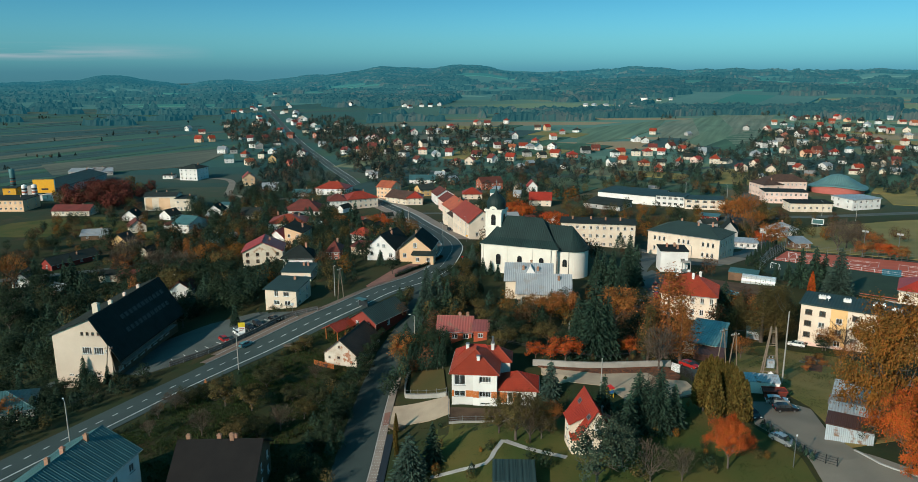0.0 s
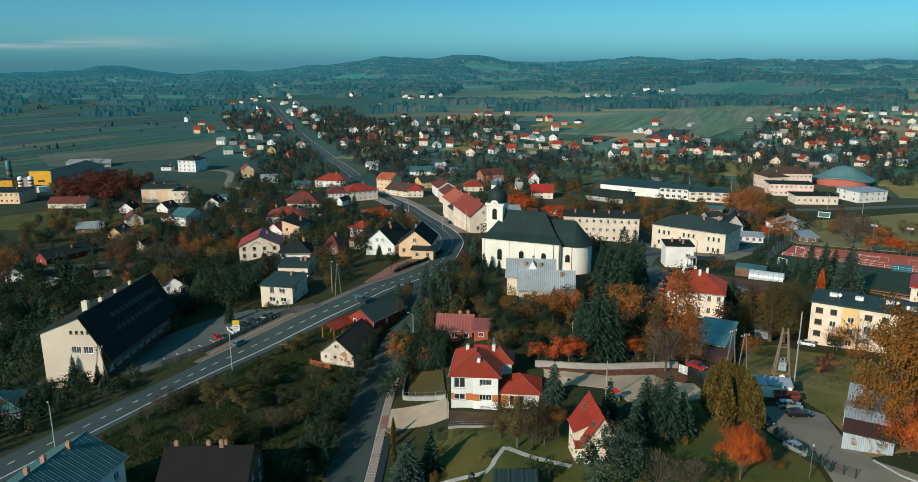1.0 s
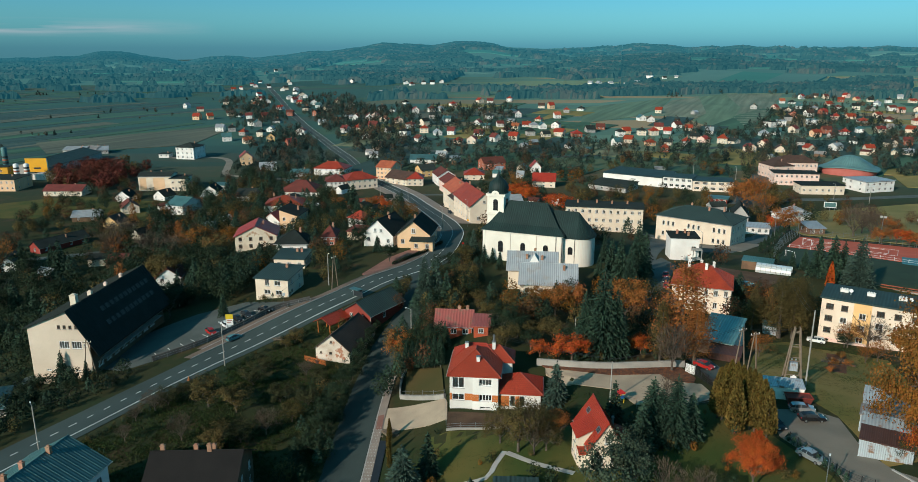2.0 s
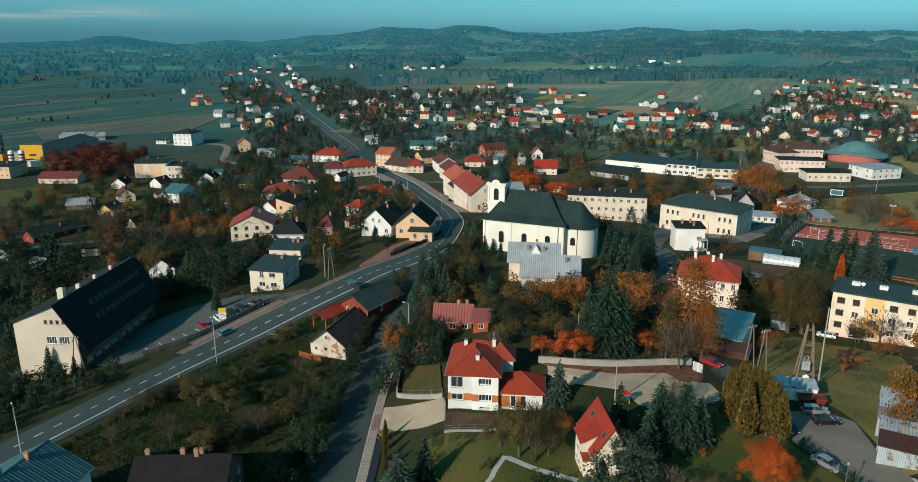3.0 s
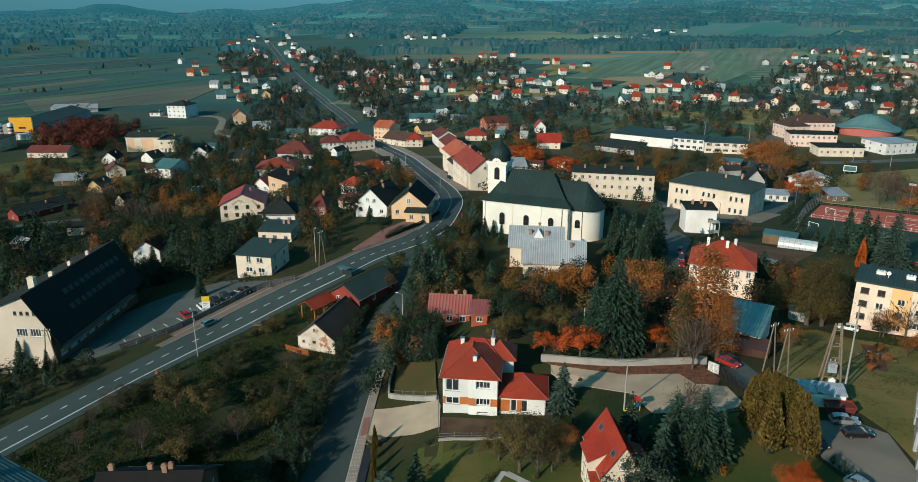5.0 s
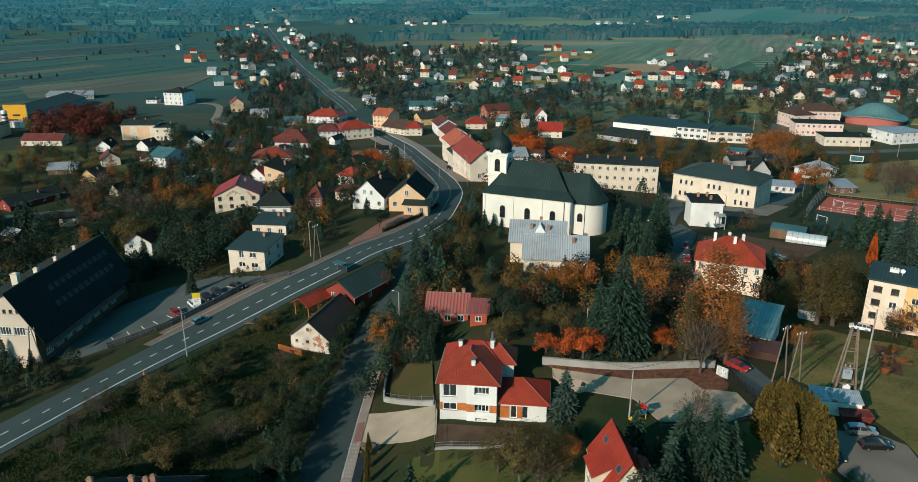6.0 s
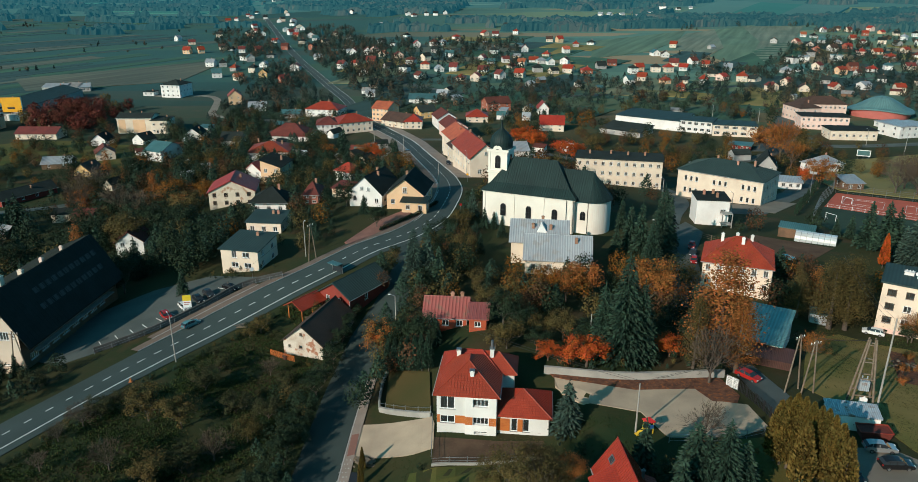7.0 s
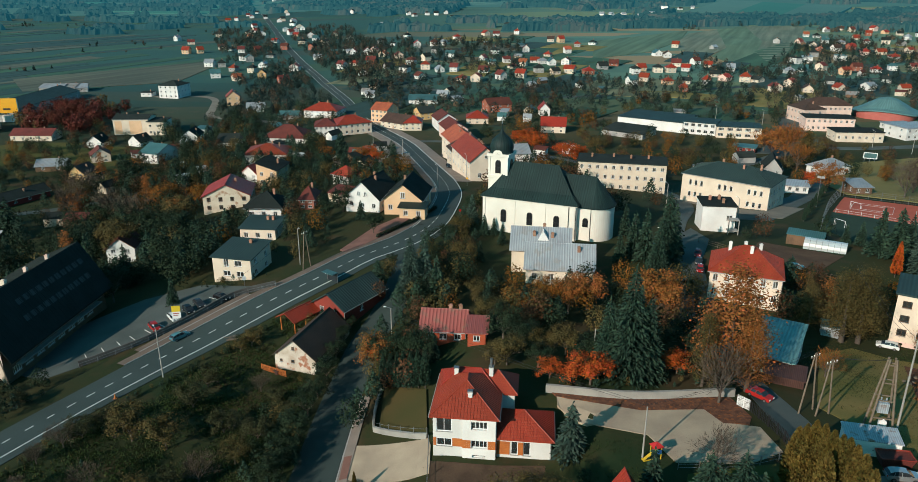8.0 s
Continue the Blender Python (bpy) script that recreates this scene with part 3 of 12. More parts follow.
def house(x, y, yaw, w, d, h, roof="gable", rh=2.5, axis="x", wall="white", tiles="red", cols=3, side=2, floors=2, ov=0.45, chimneys=((0.2, 0.1),),
          door=None, label="white rendered house with a red tiled roof", name="house", category="house", rich=True, dark=False, win=(1.15, 1.35),
          rib=0.0, plinth=2.0, group="", dz=0.0, back=False, m=None, into=None, wins=None, gutter=True):
    """A house on its footprint w by d round (x, y), eaves at h; windows in columns on the front and on the two sides."""
    if into:
        # a block of a larger building, at x, y and yaw in that building's own frame
        ob, off = into, pose(x, y, dz, 0, 0, yaw)
    else:
        ob, off = thing(name, m or at(x, y, yaw, dz), label, category, group), Matrix()
        TAKEN.append((x, y, max(w, d) * 0.55))
    rich = rich and (into or y < 330)
    s = Shape()
    W, D = w / 2, d / 2
    step = h / floors
    plan = [((-W, -D), (W, -D), cols, 0, True), ((W, -D), (W, D), side, 90, True), ((W, D), (-W, D), cols if back else 0, 180, back), ((-W, D), (-W, -D), side, 270, True)]
    spots = []
    for a, b, n, turn, on in plan:
        size = math.dist(a, b)
        holes = []
        ww = min(win[0], size / max(n, 1) * 0.62)
        for f in range(floors):
            for i in range(n):
                c = size * (i + 0.5) / n
                z0 = f * step + step * 0.33
                hh = min(win[1], step * 0.52)
                if door is not None and turn == 0 and f == 0 and i == door:
                    holes.append((c - 0.55, c + 0.55, 0.05, 2.15))
                    spots.append((a, b, c, 0.05, 1.1, 2.1, turn, "door"))
                else:
                    holes.append((c - ww / 2, c + ww / 2, z0, z0 + hh))
                    spots.append((a, b, c, z0, ww, hh, turn, "window"))
        for t_, u_, z0, ww, hh in (wins or ()):
            if t_ == turn:
                if z0 + hh < h:
                    holes.append((u_ - ww / 2, u_ + ww / 2, z0, z0 + hh))
                spots.append((a, b, u_, z0, ww, hh, turn, "window"))
        facade(s, a, b, -plinth, h, holes)
    if roof == "gable":
        if axis == "x":
            s.face((W, -D, h), (W, D, h), (W, 0, h + rh)), s.face((-W, D, h), (-W, -D, h), (-W, 0, h + rh))
        else:
            s.face((-W, -D, h), (W, -D, h), (0, -D, h + rh)), s.face((W, D, h), (-W, D, h), (0, D, h + rh))
    if roof == "shed":
        if axis == "x":
            s.face((W, D, h), (-W, D, h), (-W, D, h + rh), (W, D, h + rh))
            s.face((W, -D, h), (W, D, h), (W, D, h + rh)), s.face((-W, D, h), (-W, -D, h), (-W, D, h + rh))
        else:
            s.face((-W, D, h), (-W, -D, h), (-W, -D, h + rh), (-W, D, h + rh))
            s.face((-W, -D, h), (W, -D, h), (-W, -D, h + rh)), s.face((W, D, h), (-W, D, h), (-W, D, h + rh))
    part("wall", s, WALLS[wall] if isinstance(wall, str) else wall, ob, m=off)
    rs, top = roof_shape(w, d, h, roof, rh, axis, ov)
    roof_mat = ROOFS[tiles] if isinstance(tiles, str) else tiles
    rp = part("roof", rs, roof_mat, ob, m=off)
    if rib and top:
        part("seams", ribs_on(top, rib), roof_mat, rp)
    for a, b, c, z0, ww, hh, turn, what in spots:
        u = (Vector(b) - Vector(a)).normalized()
        inw = Vector((-u.y, u.x)) * (0.1 if z0 + hh < h else -0.05)
        q = Vector(a) + u * c + inw
        mm = off @ pose(q.x, q.y, z0, 0, 0, turn)
        if what == "window":
            put_window(ob, mm, ww, hh, dark, rich)
        else:
            ds = Shape()
            ds.box(-0.55, -0.03, 0, 0.55, 0.03, 2.1), ds.box(-0.4, -0.05, 0.2, 0.4, -0.03, 0.95), ds.box(-0.4, -0.05, 1.1, 0.4, -0.03, 1.95)
            dp = part("door", ds, DARK_FRAME, ob, m=mm)
            hs = Shape()
            hs.bar((0.42, -0.05, 1.0), (0.42, -0.1, 1.0), 0.02), hs.bar((0.42, -0.1, 1.0), (0.3, -0.1, 1.0), 0.015)
            part("door_handle", hs, STEEL, dp)
    for i, q in enumerate(chimneys):
        cx, cy = q[0] * w, q[1] * d
        hi = {"flat": 0.3, "shed": rh * 0.6}.get(roof, rh * (1 - abs(cy if axis == "x" else cx) / (D if axis == "x" else W)))
        chimney(ob, cx, cy, h + max(0.0, hi) - 0.5, h + max(0.0, hi) + 0.95, off=off)
    if rich and gutter and roof in ("gable", "hip"):
        # gutters along the eaves
        drop = rh * ov / (D if axis == "x" else W) * (1.0 if roof == "gable" else 0.6)
        for sgn in (-1, 1):
            g = Shape()
            if axis == "x":
                g.bar((-W - ov, sgn * (D + ov + 0.06), h - drop + 0.05), (W + ov, sgn * (D + ov + 0.06), h - drop + 0.05), 0.07)
            else:
                g.bar((sgn * (W + ov + 0.06), -D - ov, h - drop + 0.05), (sgn * (W + ov + 0.06), D + ov, h - drop + 0.05), 0.07)
            part("gutter", g, SILL, ob, m=off)
        g = Shape()
        g.bar((W + 0.07, -D - 0.02, 0), (W + 0.07, -D - 0.02, h - 0.2), 0.05)
        part("downpipe", g, SILL, ob, m=off)
    return ob


# ---------------------------------------------------------------- sheets laid over the land
def sheet(name, outline, mat, dz, label, category, kind="structure", step=2.4):
    """A flat sheet over the land inside an outline, with an edge that goes into the ground."""
    bm = bmesh.new()
    vs = [bm.verts.new((x, y, 0)) for x, y in outline]
    bm.faces.new(vs)
    xs, ys = [p[0] for p in outline], [p[1] for p in outline]
    for lo, hi, k in ((min(xs), max(xs), 0), (min(ys), max(ys), 1)):
        c = lo + step
        while c < hi:
            co, no = [0, 0, 0], [0, 0, 0]
            co[k], no[k] = c, 1
            bmesh.ops.bisect_plane(bm, geom=bm.verts[:] + bm.edges[:] + bm.faces[:], plane_co=co, plane_no=no)
            c += step
    for v in bm.verts:
        v.co.z = land(v.co.x, v.co.y) + dz
    rim = [e for e in bm.edges if e.is_boundary]
    ext = bmesh.ops.extrude_edge_only(bm, edges=rim)
    for v in ext["geom"]:
        if isinstance(v, bmesh.types.BMVert):
            v.co.z -= dz + 0.6
    bmesh.ops.recalc_face_normals(bm, faces=bm.faces[:])
    if sum(f.normal.z * f.calc_area() for f in bm.faces) < 0:
        bmesh.ops.reverse_faces(bm, faces=bm.faces[:])
    me = bpy.data.meshes.new(name)
    bm.to_mesh(me)
    bm.free()
    me.materials.append(mat)
    return tagged(new(name, me), label, category, "", kind)


def glide(points, step):
    """Points along a smooth line through the given ones, about step apart."""
    p = [Vector((*q, 0)) for q in points]
    p = [2 * p[0] - p[1], *p, 2 * p[-1] - p[-2]]
    out = []
    for a, b, c, d in zip(p, p[1:], p[2:], p[3:]):
        n = max(2, int((c - b).length / step))
        for i in range(n):
            t = i / n
            out.append(0.5 * (2 * b + (c - a) * t + (2 * a - 5 * b + 4 * c - d) * t * t + (3 * b - a - 3 * c + d) * t ** 3))
    return out + [p[-2]]


def band(line, left, right, dz, shape=None, level=None):
    """A strip along a line, from left to right metres aside of it, dz over the land, with sides."""
    s = shape or Shape()
    rows = []
    for i, p in enumerate(line):
        t = (line[min(i + 1, len(line) - 1)] - line[max(i - 1, 0)]).normalized()
        n = Vector((t.y, -t.x, 0))
        a, b = p + n * left, p + n * right
        za, zb = land(a.x, a.y), land(b.x, b.y)
        if level is not None:
            za = zb = land(p.x, p.y)
        rows.append((Vector((a.x, a.y, za + dz)), Vector((b.x, b.y, zb + dz))))
    down = Vector((0, 0, -dz - 0.7))
    for (a, b), (c, d) in zip(rows, rows[1:]):
        s.face(a, b, d, c)
        s.face(c, c + down, a + down, a), s.face(b, b + down, d + down, d)
    return s


# ---------------------------------------------------------------- ground, roads, fields
def graded(lo, hi, centre_lo, centre_hi, fine, coarse):
    """Grid lines, close together between centre_lo and centre_hi and wider outside."""
    out, c = [], centre_lo
    while c < centre_hi:
        out.append(c)
        c += fine
    step = fine
    while c < hi:
        out.append(c)
        step = min(step * 1.12, coarse)
        c += step
    out.append(hi)
    c, step = centre_lo, fine
    low = []
    while c > lo:
        step = min(step * 1.12, coarse)
        c -= step
        low.append(max(c, lo))
    return low[::-1] + out


gx = graded(-900, 900, -170, 210, 2.4, 16)
gx = [-4200, -3400, -2700, -2100, -1700, -1400, -1150, -1020] + gx + [1020, 1150, 1400, 1700, 2100, 2700, 3400, 4200]
gy = graded(-400, 1500, 60, 420, 2.4, 10) + list(range(1545, 4850, 45)) + [4850]
verts = [(x, y, land(x, y) - 9 * smooth((y - 1460) / 160)) for y in gy for x in gx]
nx = len(gx)
faces = [(j * nx + i, j * nx + i + 1, (j + 1) * nx + i + 1, (j + 1) * nx + i) for j in range(len(gy) - 1) for i in range(nx - 1)]
ground_mesh = bpy.data.meshes.new("ground")
ground_mesh.from_pydata(verts, [], faces)
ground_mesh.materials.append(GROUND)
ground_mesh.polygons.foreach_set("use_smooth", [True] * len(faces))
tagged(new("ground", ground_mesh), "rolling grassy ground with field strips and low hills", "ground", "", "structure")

MAIN = glide([(-92.5, 58), (-80.3, 87.0), (-72.1, 105.0), (-68.6, 112.3), (-64.3, 121.2), (-61.4, 127.4), (-58.0, 134.4), (-53.3, 143.3), (-48.8, 150.2), (-43.8, 156.8), (-36.4, 165.6), (-27.7, 175.4), (-19.8, 186.5), (-12.3, 194.5),
              (-5.9, 206.5), (-3.0, 221), (-1.6, 238), (-3.4, 256), (-7.6, 280), (-12.9, 312), (-18.4, 345), (-24.4, 374), (-31.5, 394), (-40.5, 413), (-56, 447), (-74.3, 510), (-97, 575),
              (-122, 650), (-154, 743), (-193, 863), (-263, 1098), (-353, 1392), (-460, 1749), (-560, 2100)], 4.0)
SIDE = glide([(-18.5, 50), (-19.1, 81.4), (-18.5, 99.7), (-18.1, 119.1), (-17.4, 134.1), (-15.9, 148.9), (-13.5, 157.1), (-11.7, 165.0), (-10.2, 175.5), (-9.6, 186), (-9.0, 196)], 3.0)


def road(name, line, left, right, dz, mat, label):
    s = band(line, left, (left + right) / 2, dz)
    band(line, (left + right) / 2, right, dz, s)
    return solid(name, s, mat, pose(0, 0, 0), label, "road", "", "structure", weld=True)


town = next(i for i, p in enumerate(MAIN) if p.y > 206)
road("road", MAIN[:town + 1], -3.7, 5.4, 0.10, ASPHALT, "two-lane asphalt main road winding into the town")
road("road", MAIN[town:], -3.7, 3.75, 0.10, ASPHALT, "asphalt street through the market and on across the valley")
road("road", SIDE, -2.6, 3.7, 0.07, material("dark_side_road_asphalt", (0.046, 0.064, 0.060), (0.034, 0.050, 0.047), 0.15, rough=0.9, bump=0.25, fine=12), "narrow grey asphalt side road beside the hedge")


def part_of(line, a, b):
    """The stretch of a line between two lengths along it."""
    out, run = [], 0.0
    for p, q in zip(line, line[1:]):
        if a <= run <= b:
            out.append(p)
        run += (q - p).length
    return out


def marking(line, aside, width, dash=0.0, gap=0.0, a=0.0, b=1e9, label="solid white edge line"):
    s, run = Shape(), 0.0
    fine = []
    for p, q in zip(line, line[1:]):
        n = max(1, int((q - p).length / 0.3))
        fine += [p.lerp(q, i / n) for i in range(n)]
    piece = []
    for p, q in zip(fine, fine[1:]):
        on = a <= run <= b and (not dash or run % (dash + gap) < dash)
        if on:
            piece.append(p)
        if (not on or q is fine[-1]) and piece:
            if len(piece) > 1:
                band(piece, aside - width / 2, aside + width / 2, 0.115, s)
            piece = []
        run += (q - p).length
    if s.v:
        solid("road_marking", s, PAINT, pose(0, 0, 0), label, "road marking", "", "structure")


marking(MAIN, 0.0, 0.2, 1.8, 1.7, 0, 700, "dashed white centre line on the asphalt")
marking(MAIN, 3.55, 0.22, label="solid white edge line on the asphalt", b=1500)
marking(MAIN, -3.45, 0.14, label="solid white edge line on the asphalt", a=170, b=1500)

# pavements with their kerbs
for line, lo, hi, a, b, mat, label in (
        (MAIN, -5.9, -3.95, 92, 300, BROWN_PAVING, "brown block-paved footway along the main road"),
        (MAIN, -7.5, -5.95, 96, 124, BROWN_PAVING, "brown block-paved widening of the footway by the car park"),
        (MAIN, 3.95, 8.6, 222, 420, PAVING, "wide block-paved footway along the market street"),
        (MAIN, -9.0, -3.95, 300, 400, PAVING, "block-paved footway of the market street"),
        (SIDE, 4.0, 5.4, 30, 85, PAVING, "block-paved footway along the side road")):
    st = part_of(line, a, b)
    solid("pavement", band(st, lo, hi, 0.2), mat, pose(0, 0, 0), label, "pavement", "", "structure", weld=True)
    edge = (hi, hi + 0.18) if hi < 0 else (lo - 0.18, lo)
    solid("kerb", band(st, edge[0], edge[1], 0.23), KERB, pose(0, 0, 0), "pale stone kerb along the footway", "kerb", "", "structure", weld=True)

# zebra crossing on the market street
zs = Shape()
for i in range(7):
    st = part_of(MAIN, 318, 322)
    band(st, -3.1 + i * 1.0, -2.6 + i * 1.0, 0.118, zs)
solid("zebra_crossing", zs, PAINT, pose(0, 0, 0), "white painted zebra crossing on the market street", "road marking", "", "structure")

sheet("yard", [(15.6, 122.7), (35.6, 119.7), (36.2, 115.4), (40.7, 114.1), (41.1, 108.1), (36.5, 105.8), (27.8, 106.4), (25.9, 112.6), (18.7, 115.7), (15.5, 120.9)], GRAVEL, 0.09, "pale gravel yard behind the red-roofed house", "yard")
sheet("flower_bed", [(15.0, 123.9), (39.7, 122.3), (40.6, 116.7), (39.6, 114.8), (36.3, 115.1), (35.0, 118.8), (26.5, 118.6), (15.5, 122.7)], MULCH, 0.14, "mulched brown flower bed along the yard", "flower bed")
sheet("yard", [(40.4, 147.9), (43.5, 165.1), (49.4, 183.0), (53.9, 200.0), (60.1, 209.1), (61.6, 199.0), (54.6, 182.4), (51.6, 166.1), (49.2, 150.5), (45.5, 132.7), (42.8, 132.3)], OLD_ASPHALT, 0.10, "wide grey asphalt drive with parked cars", "road")
sheet("yard", [(68.0, 254.0), (80.0, 233.5), (89.9, 224.3), (103, 240), (98, 244), (88, 236), (76, 246), (70, 258)], WORN_ASPHALT, 0.12, "pale asphalt yard in front of the school", "yard")
sheet("lane", [(42.8, 127.8), (46.4, 128.4), (47.7, 115.8), (47.5, 102.0), (43.5, 101.8), (43.0, 112.4)], OLD_ASPHALT, 0.08, "grey asphalt lane to the garages", "road")
sheet("car_park", [(47.1, 103.0), (53.3, 102.3), (55.6, 98.6), (53.0, 87.4), (53.5, 81.5), (61.2, 71.4), (59.1, 64.9), (45.2, 72.3), (46.8, 82.2), (44.6, 93.3)], WORN_ASPHALT, 0.09, "grey asphalt car park beside metal garages", "car park")
sheet("sports_court", [(109.2, 235.4), (126.1, 262.0), (160.1, 217.3), (142.1, 189.7)], COURT_RED, 0.10, "red tennis courts with white lines", "sports court")
sheet("sports_field", [(95.2, 211.2), (108.6, 234.6), (141.7, 189.0), (129.1, 169.3), (104.0, 181.6), (97.8, 190.7)], COURT_GREEN, 0.09, "dark green artificial turf pitch", "sports field")
sheet("allotment", [(73.6, 198.8), (88.2, 187.5), (78.5, 178.1), (66.6, 187.9)], SOIL, 0.10, "dug brown garden plot", "garden")
sheet("driveway", [(-13.0, 121.0), (-2.3, 117.2), (-1.8, 115.3), (-1.8, 109.6), (-5.4, 110.3), (-9.6, 111.9), (-13.0, 113.6)], GRAVEL, 0.10, "pale concrete driveway beside the red-roofed house", "driveway")
sheet("planting_strip", [(-13.0, 110.1), (-11.6, 109.4), (-12.0, 94.3), (-12.2, 83.8), (-13.9, 84.2), (-13.5, 95.3)], BLACK, 0.16, "strip of black fabric dotted with pale stones", "planting strip")
sheet("driveway", [(-14.0, 118.6), (-12.95, 118.6), (-12.9, 113.8), (-13.95, 113.6)], RED_PAVING, 0.24, "red block-paved crossing of the footway", "driveway")
sheet("lawn", [(-10.0, 135.0), (-3.1, 129.6), (-2.4, 117.4), (-9.6, 123.1)], OLIVE_TURF, 0.35, "worn olive-brown lawn plot on a low wall", "lawn")
sheet("lawn", [(-4.7, 106.3), (-1.8, 105.5), (11.9, 106.2), (25.5, 92.6), (23.5, 71.8), (-8.4, 84.4)], LAWN, 0.06, "garden lawn below the houses", "lawn")
sheet("flower_bed", [(-1.8, 112.0), (6.7, 111.0), (12.9, 111.0), (12.4, 107.6), (5.0, 106.2), (-1.8, 106.1)], SOIL, 0.08, "dug garden bed below the white house", "flower bed")
sheet("lawn", [(24.4, 73.5), (44.5, 71.8), (45.8, 81.4), (44.0, 92.6), (41.8, 106.0), (28.5, 104.1), (24.7, 94.8)], LAWN, 0.05, "garden lawn under the thujas", "lawn")
sheet("lawn", [(50.9, 120.2), (56.5, 131.5), (62.0, 142.0), (70.0, 147.0), (79.0, 141.0), (84.0, 134.0), (78.0, 118.0), (72.9, 104.0), (61.5, 84.5), (53.2, 82.8), (56.0, 99.7), (55.2, 110.0)], BRIGHTENED_LAWN, 0.06, "lawn beside the yellow flats", "lawn")
sheet("parking_lot", [(-79.0, 148.9), (-78.6, 163.6), (-66.1, 176.4), (-54.0, 179.1), (-44.2, 174.7), (-36.8, 172.5), (-44.3, 169.2), (-50.0, 161.6), (-56.2, 154.6), (-60.7, 150.8), (-65.5, 147.0), (-70.5, 143.6)], OLD_ASPHALT, 0.09, "asphalt car park beside the big gabled building", "car park")
sheet("school_yard", [(70, 226), (86.0, 221.9), (122.1, 267.9), (138, 298), (131, 300), (108.4, 262.6), (84, 236), (74, 240)], OLD_ASPHALT, 0.08, "asphalt drive beside the school", "road")
sheet("driveway", [(-20.0, 205.0), (-12.6, 215.4), (-11.0, 212.4), (-16.4, 199.6), (-20.5, 193.0), (-24.4, 188.6), (-25.8, 190.4)], RED_PAVING, 0.24, "red-brown block-paved drive of the peach house", "driveway")
sheet("play_area", [(134.2, 213.8), (138.6, 210.8), (132.0, 200.3), (128.2, 203.6)], material("blue_rubber", (0.05, 0.20, 0.24), (0.04, 0.16, 0.20), 0.4, rough=0.9), 0.16, "blue-green rubber play area on the court", "sports court")
sheet("forecourt", [(136, 362), (147, 379), (152, 398), (170, 425), (184, 453), (194, 456), (186, 424), (178, 402), (178, 385), (176, 372), (157, 361)], OLD_ASPHALT, 0.09, "grey asphalt forecourt between shops and school", "yard")
sheet("lawn", [(-252, 352), (-206, 350), (-196, 378), (-191, 402), (-222, 402), (-244, 385)], LAWN, 0.1, "sunlit green meadow by the valley lane", "lawn")
sheet("lawn", [(128, 446), (150, 462), (172, 462), (164, 436), (148, 428)], MEADOW, 0.12, "bright green lawn behind the shops", "lawn")
sheet("yard", [(-105.6, 150.0), (-95.7, 153.9), (-93.8, 150.5), (-95.0, 138.0), (-108.4, 139.5)], OLD_ASPHALT, 0.10, "asphalt yard beside the gabled hall", "yard")
sheet("market_square", [(-28, 352), (-20, 330), (-16, 304), (-36, 300), (-55, 320), (-52, 350), (-40, 380)], PAVING, 0.13, "paved market square", "square")
road("road", glide([(110, 330), (130, 345), (146.5, 359), (171.8, 372), (188.7, 373), (211.6, 376), (243.9, 381.5), (330, 392)], 5), -3, 3, 0.10, OLD_ASPHALT, "asphalt road past the school")
road("road", glide([(46.4, 161.4), (48.1, 178.2), (51.5, 195), (58.3, 215.5), (67.3, 238.4), (70, 262), (66, 300), (50, 340), (0, 380), (-20, 384)], 4), -2.6, 2.6, 0.09, OLD_ASPHALT, "asphalt lane behind the church")
road("road", glide([(-190, 268), (-165, 280), (-140, 292), (-118, 312), (-104, 350), (-100, 400), (-92, 470), (-86, 520)], 5), -2.2, 2.2, 0.08, OLD_ASPHALT, "narrow lane along the valley meadow")
road("road", glide([(-92, 602), (-47, 582), (-14, 549), (24, 526), (70, 524), (130, 540), (200, 566), (290, 596), (420, 640)], 6), -2.8, 2.8, 0.10, OLD_ASPHALT, "road across the valley")
road("road", glide([(-226, 557), (-209, 549), (-182, 551), (-168, 536), (-159, 503), (-152, 478), (-130, 462), (-96, 440)], 5), -2.4, 2.4, 0.10, WORN_ASPHALT, "pale curving lane past the white house")
road("road", glide([(320, 420), (330, 520), (352, 640), (380, 760), (430, 900)], 8), -2.6, 2.6, 0.10, OLD_ASPHALT, "village road between the houses")

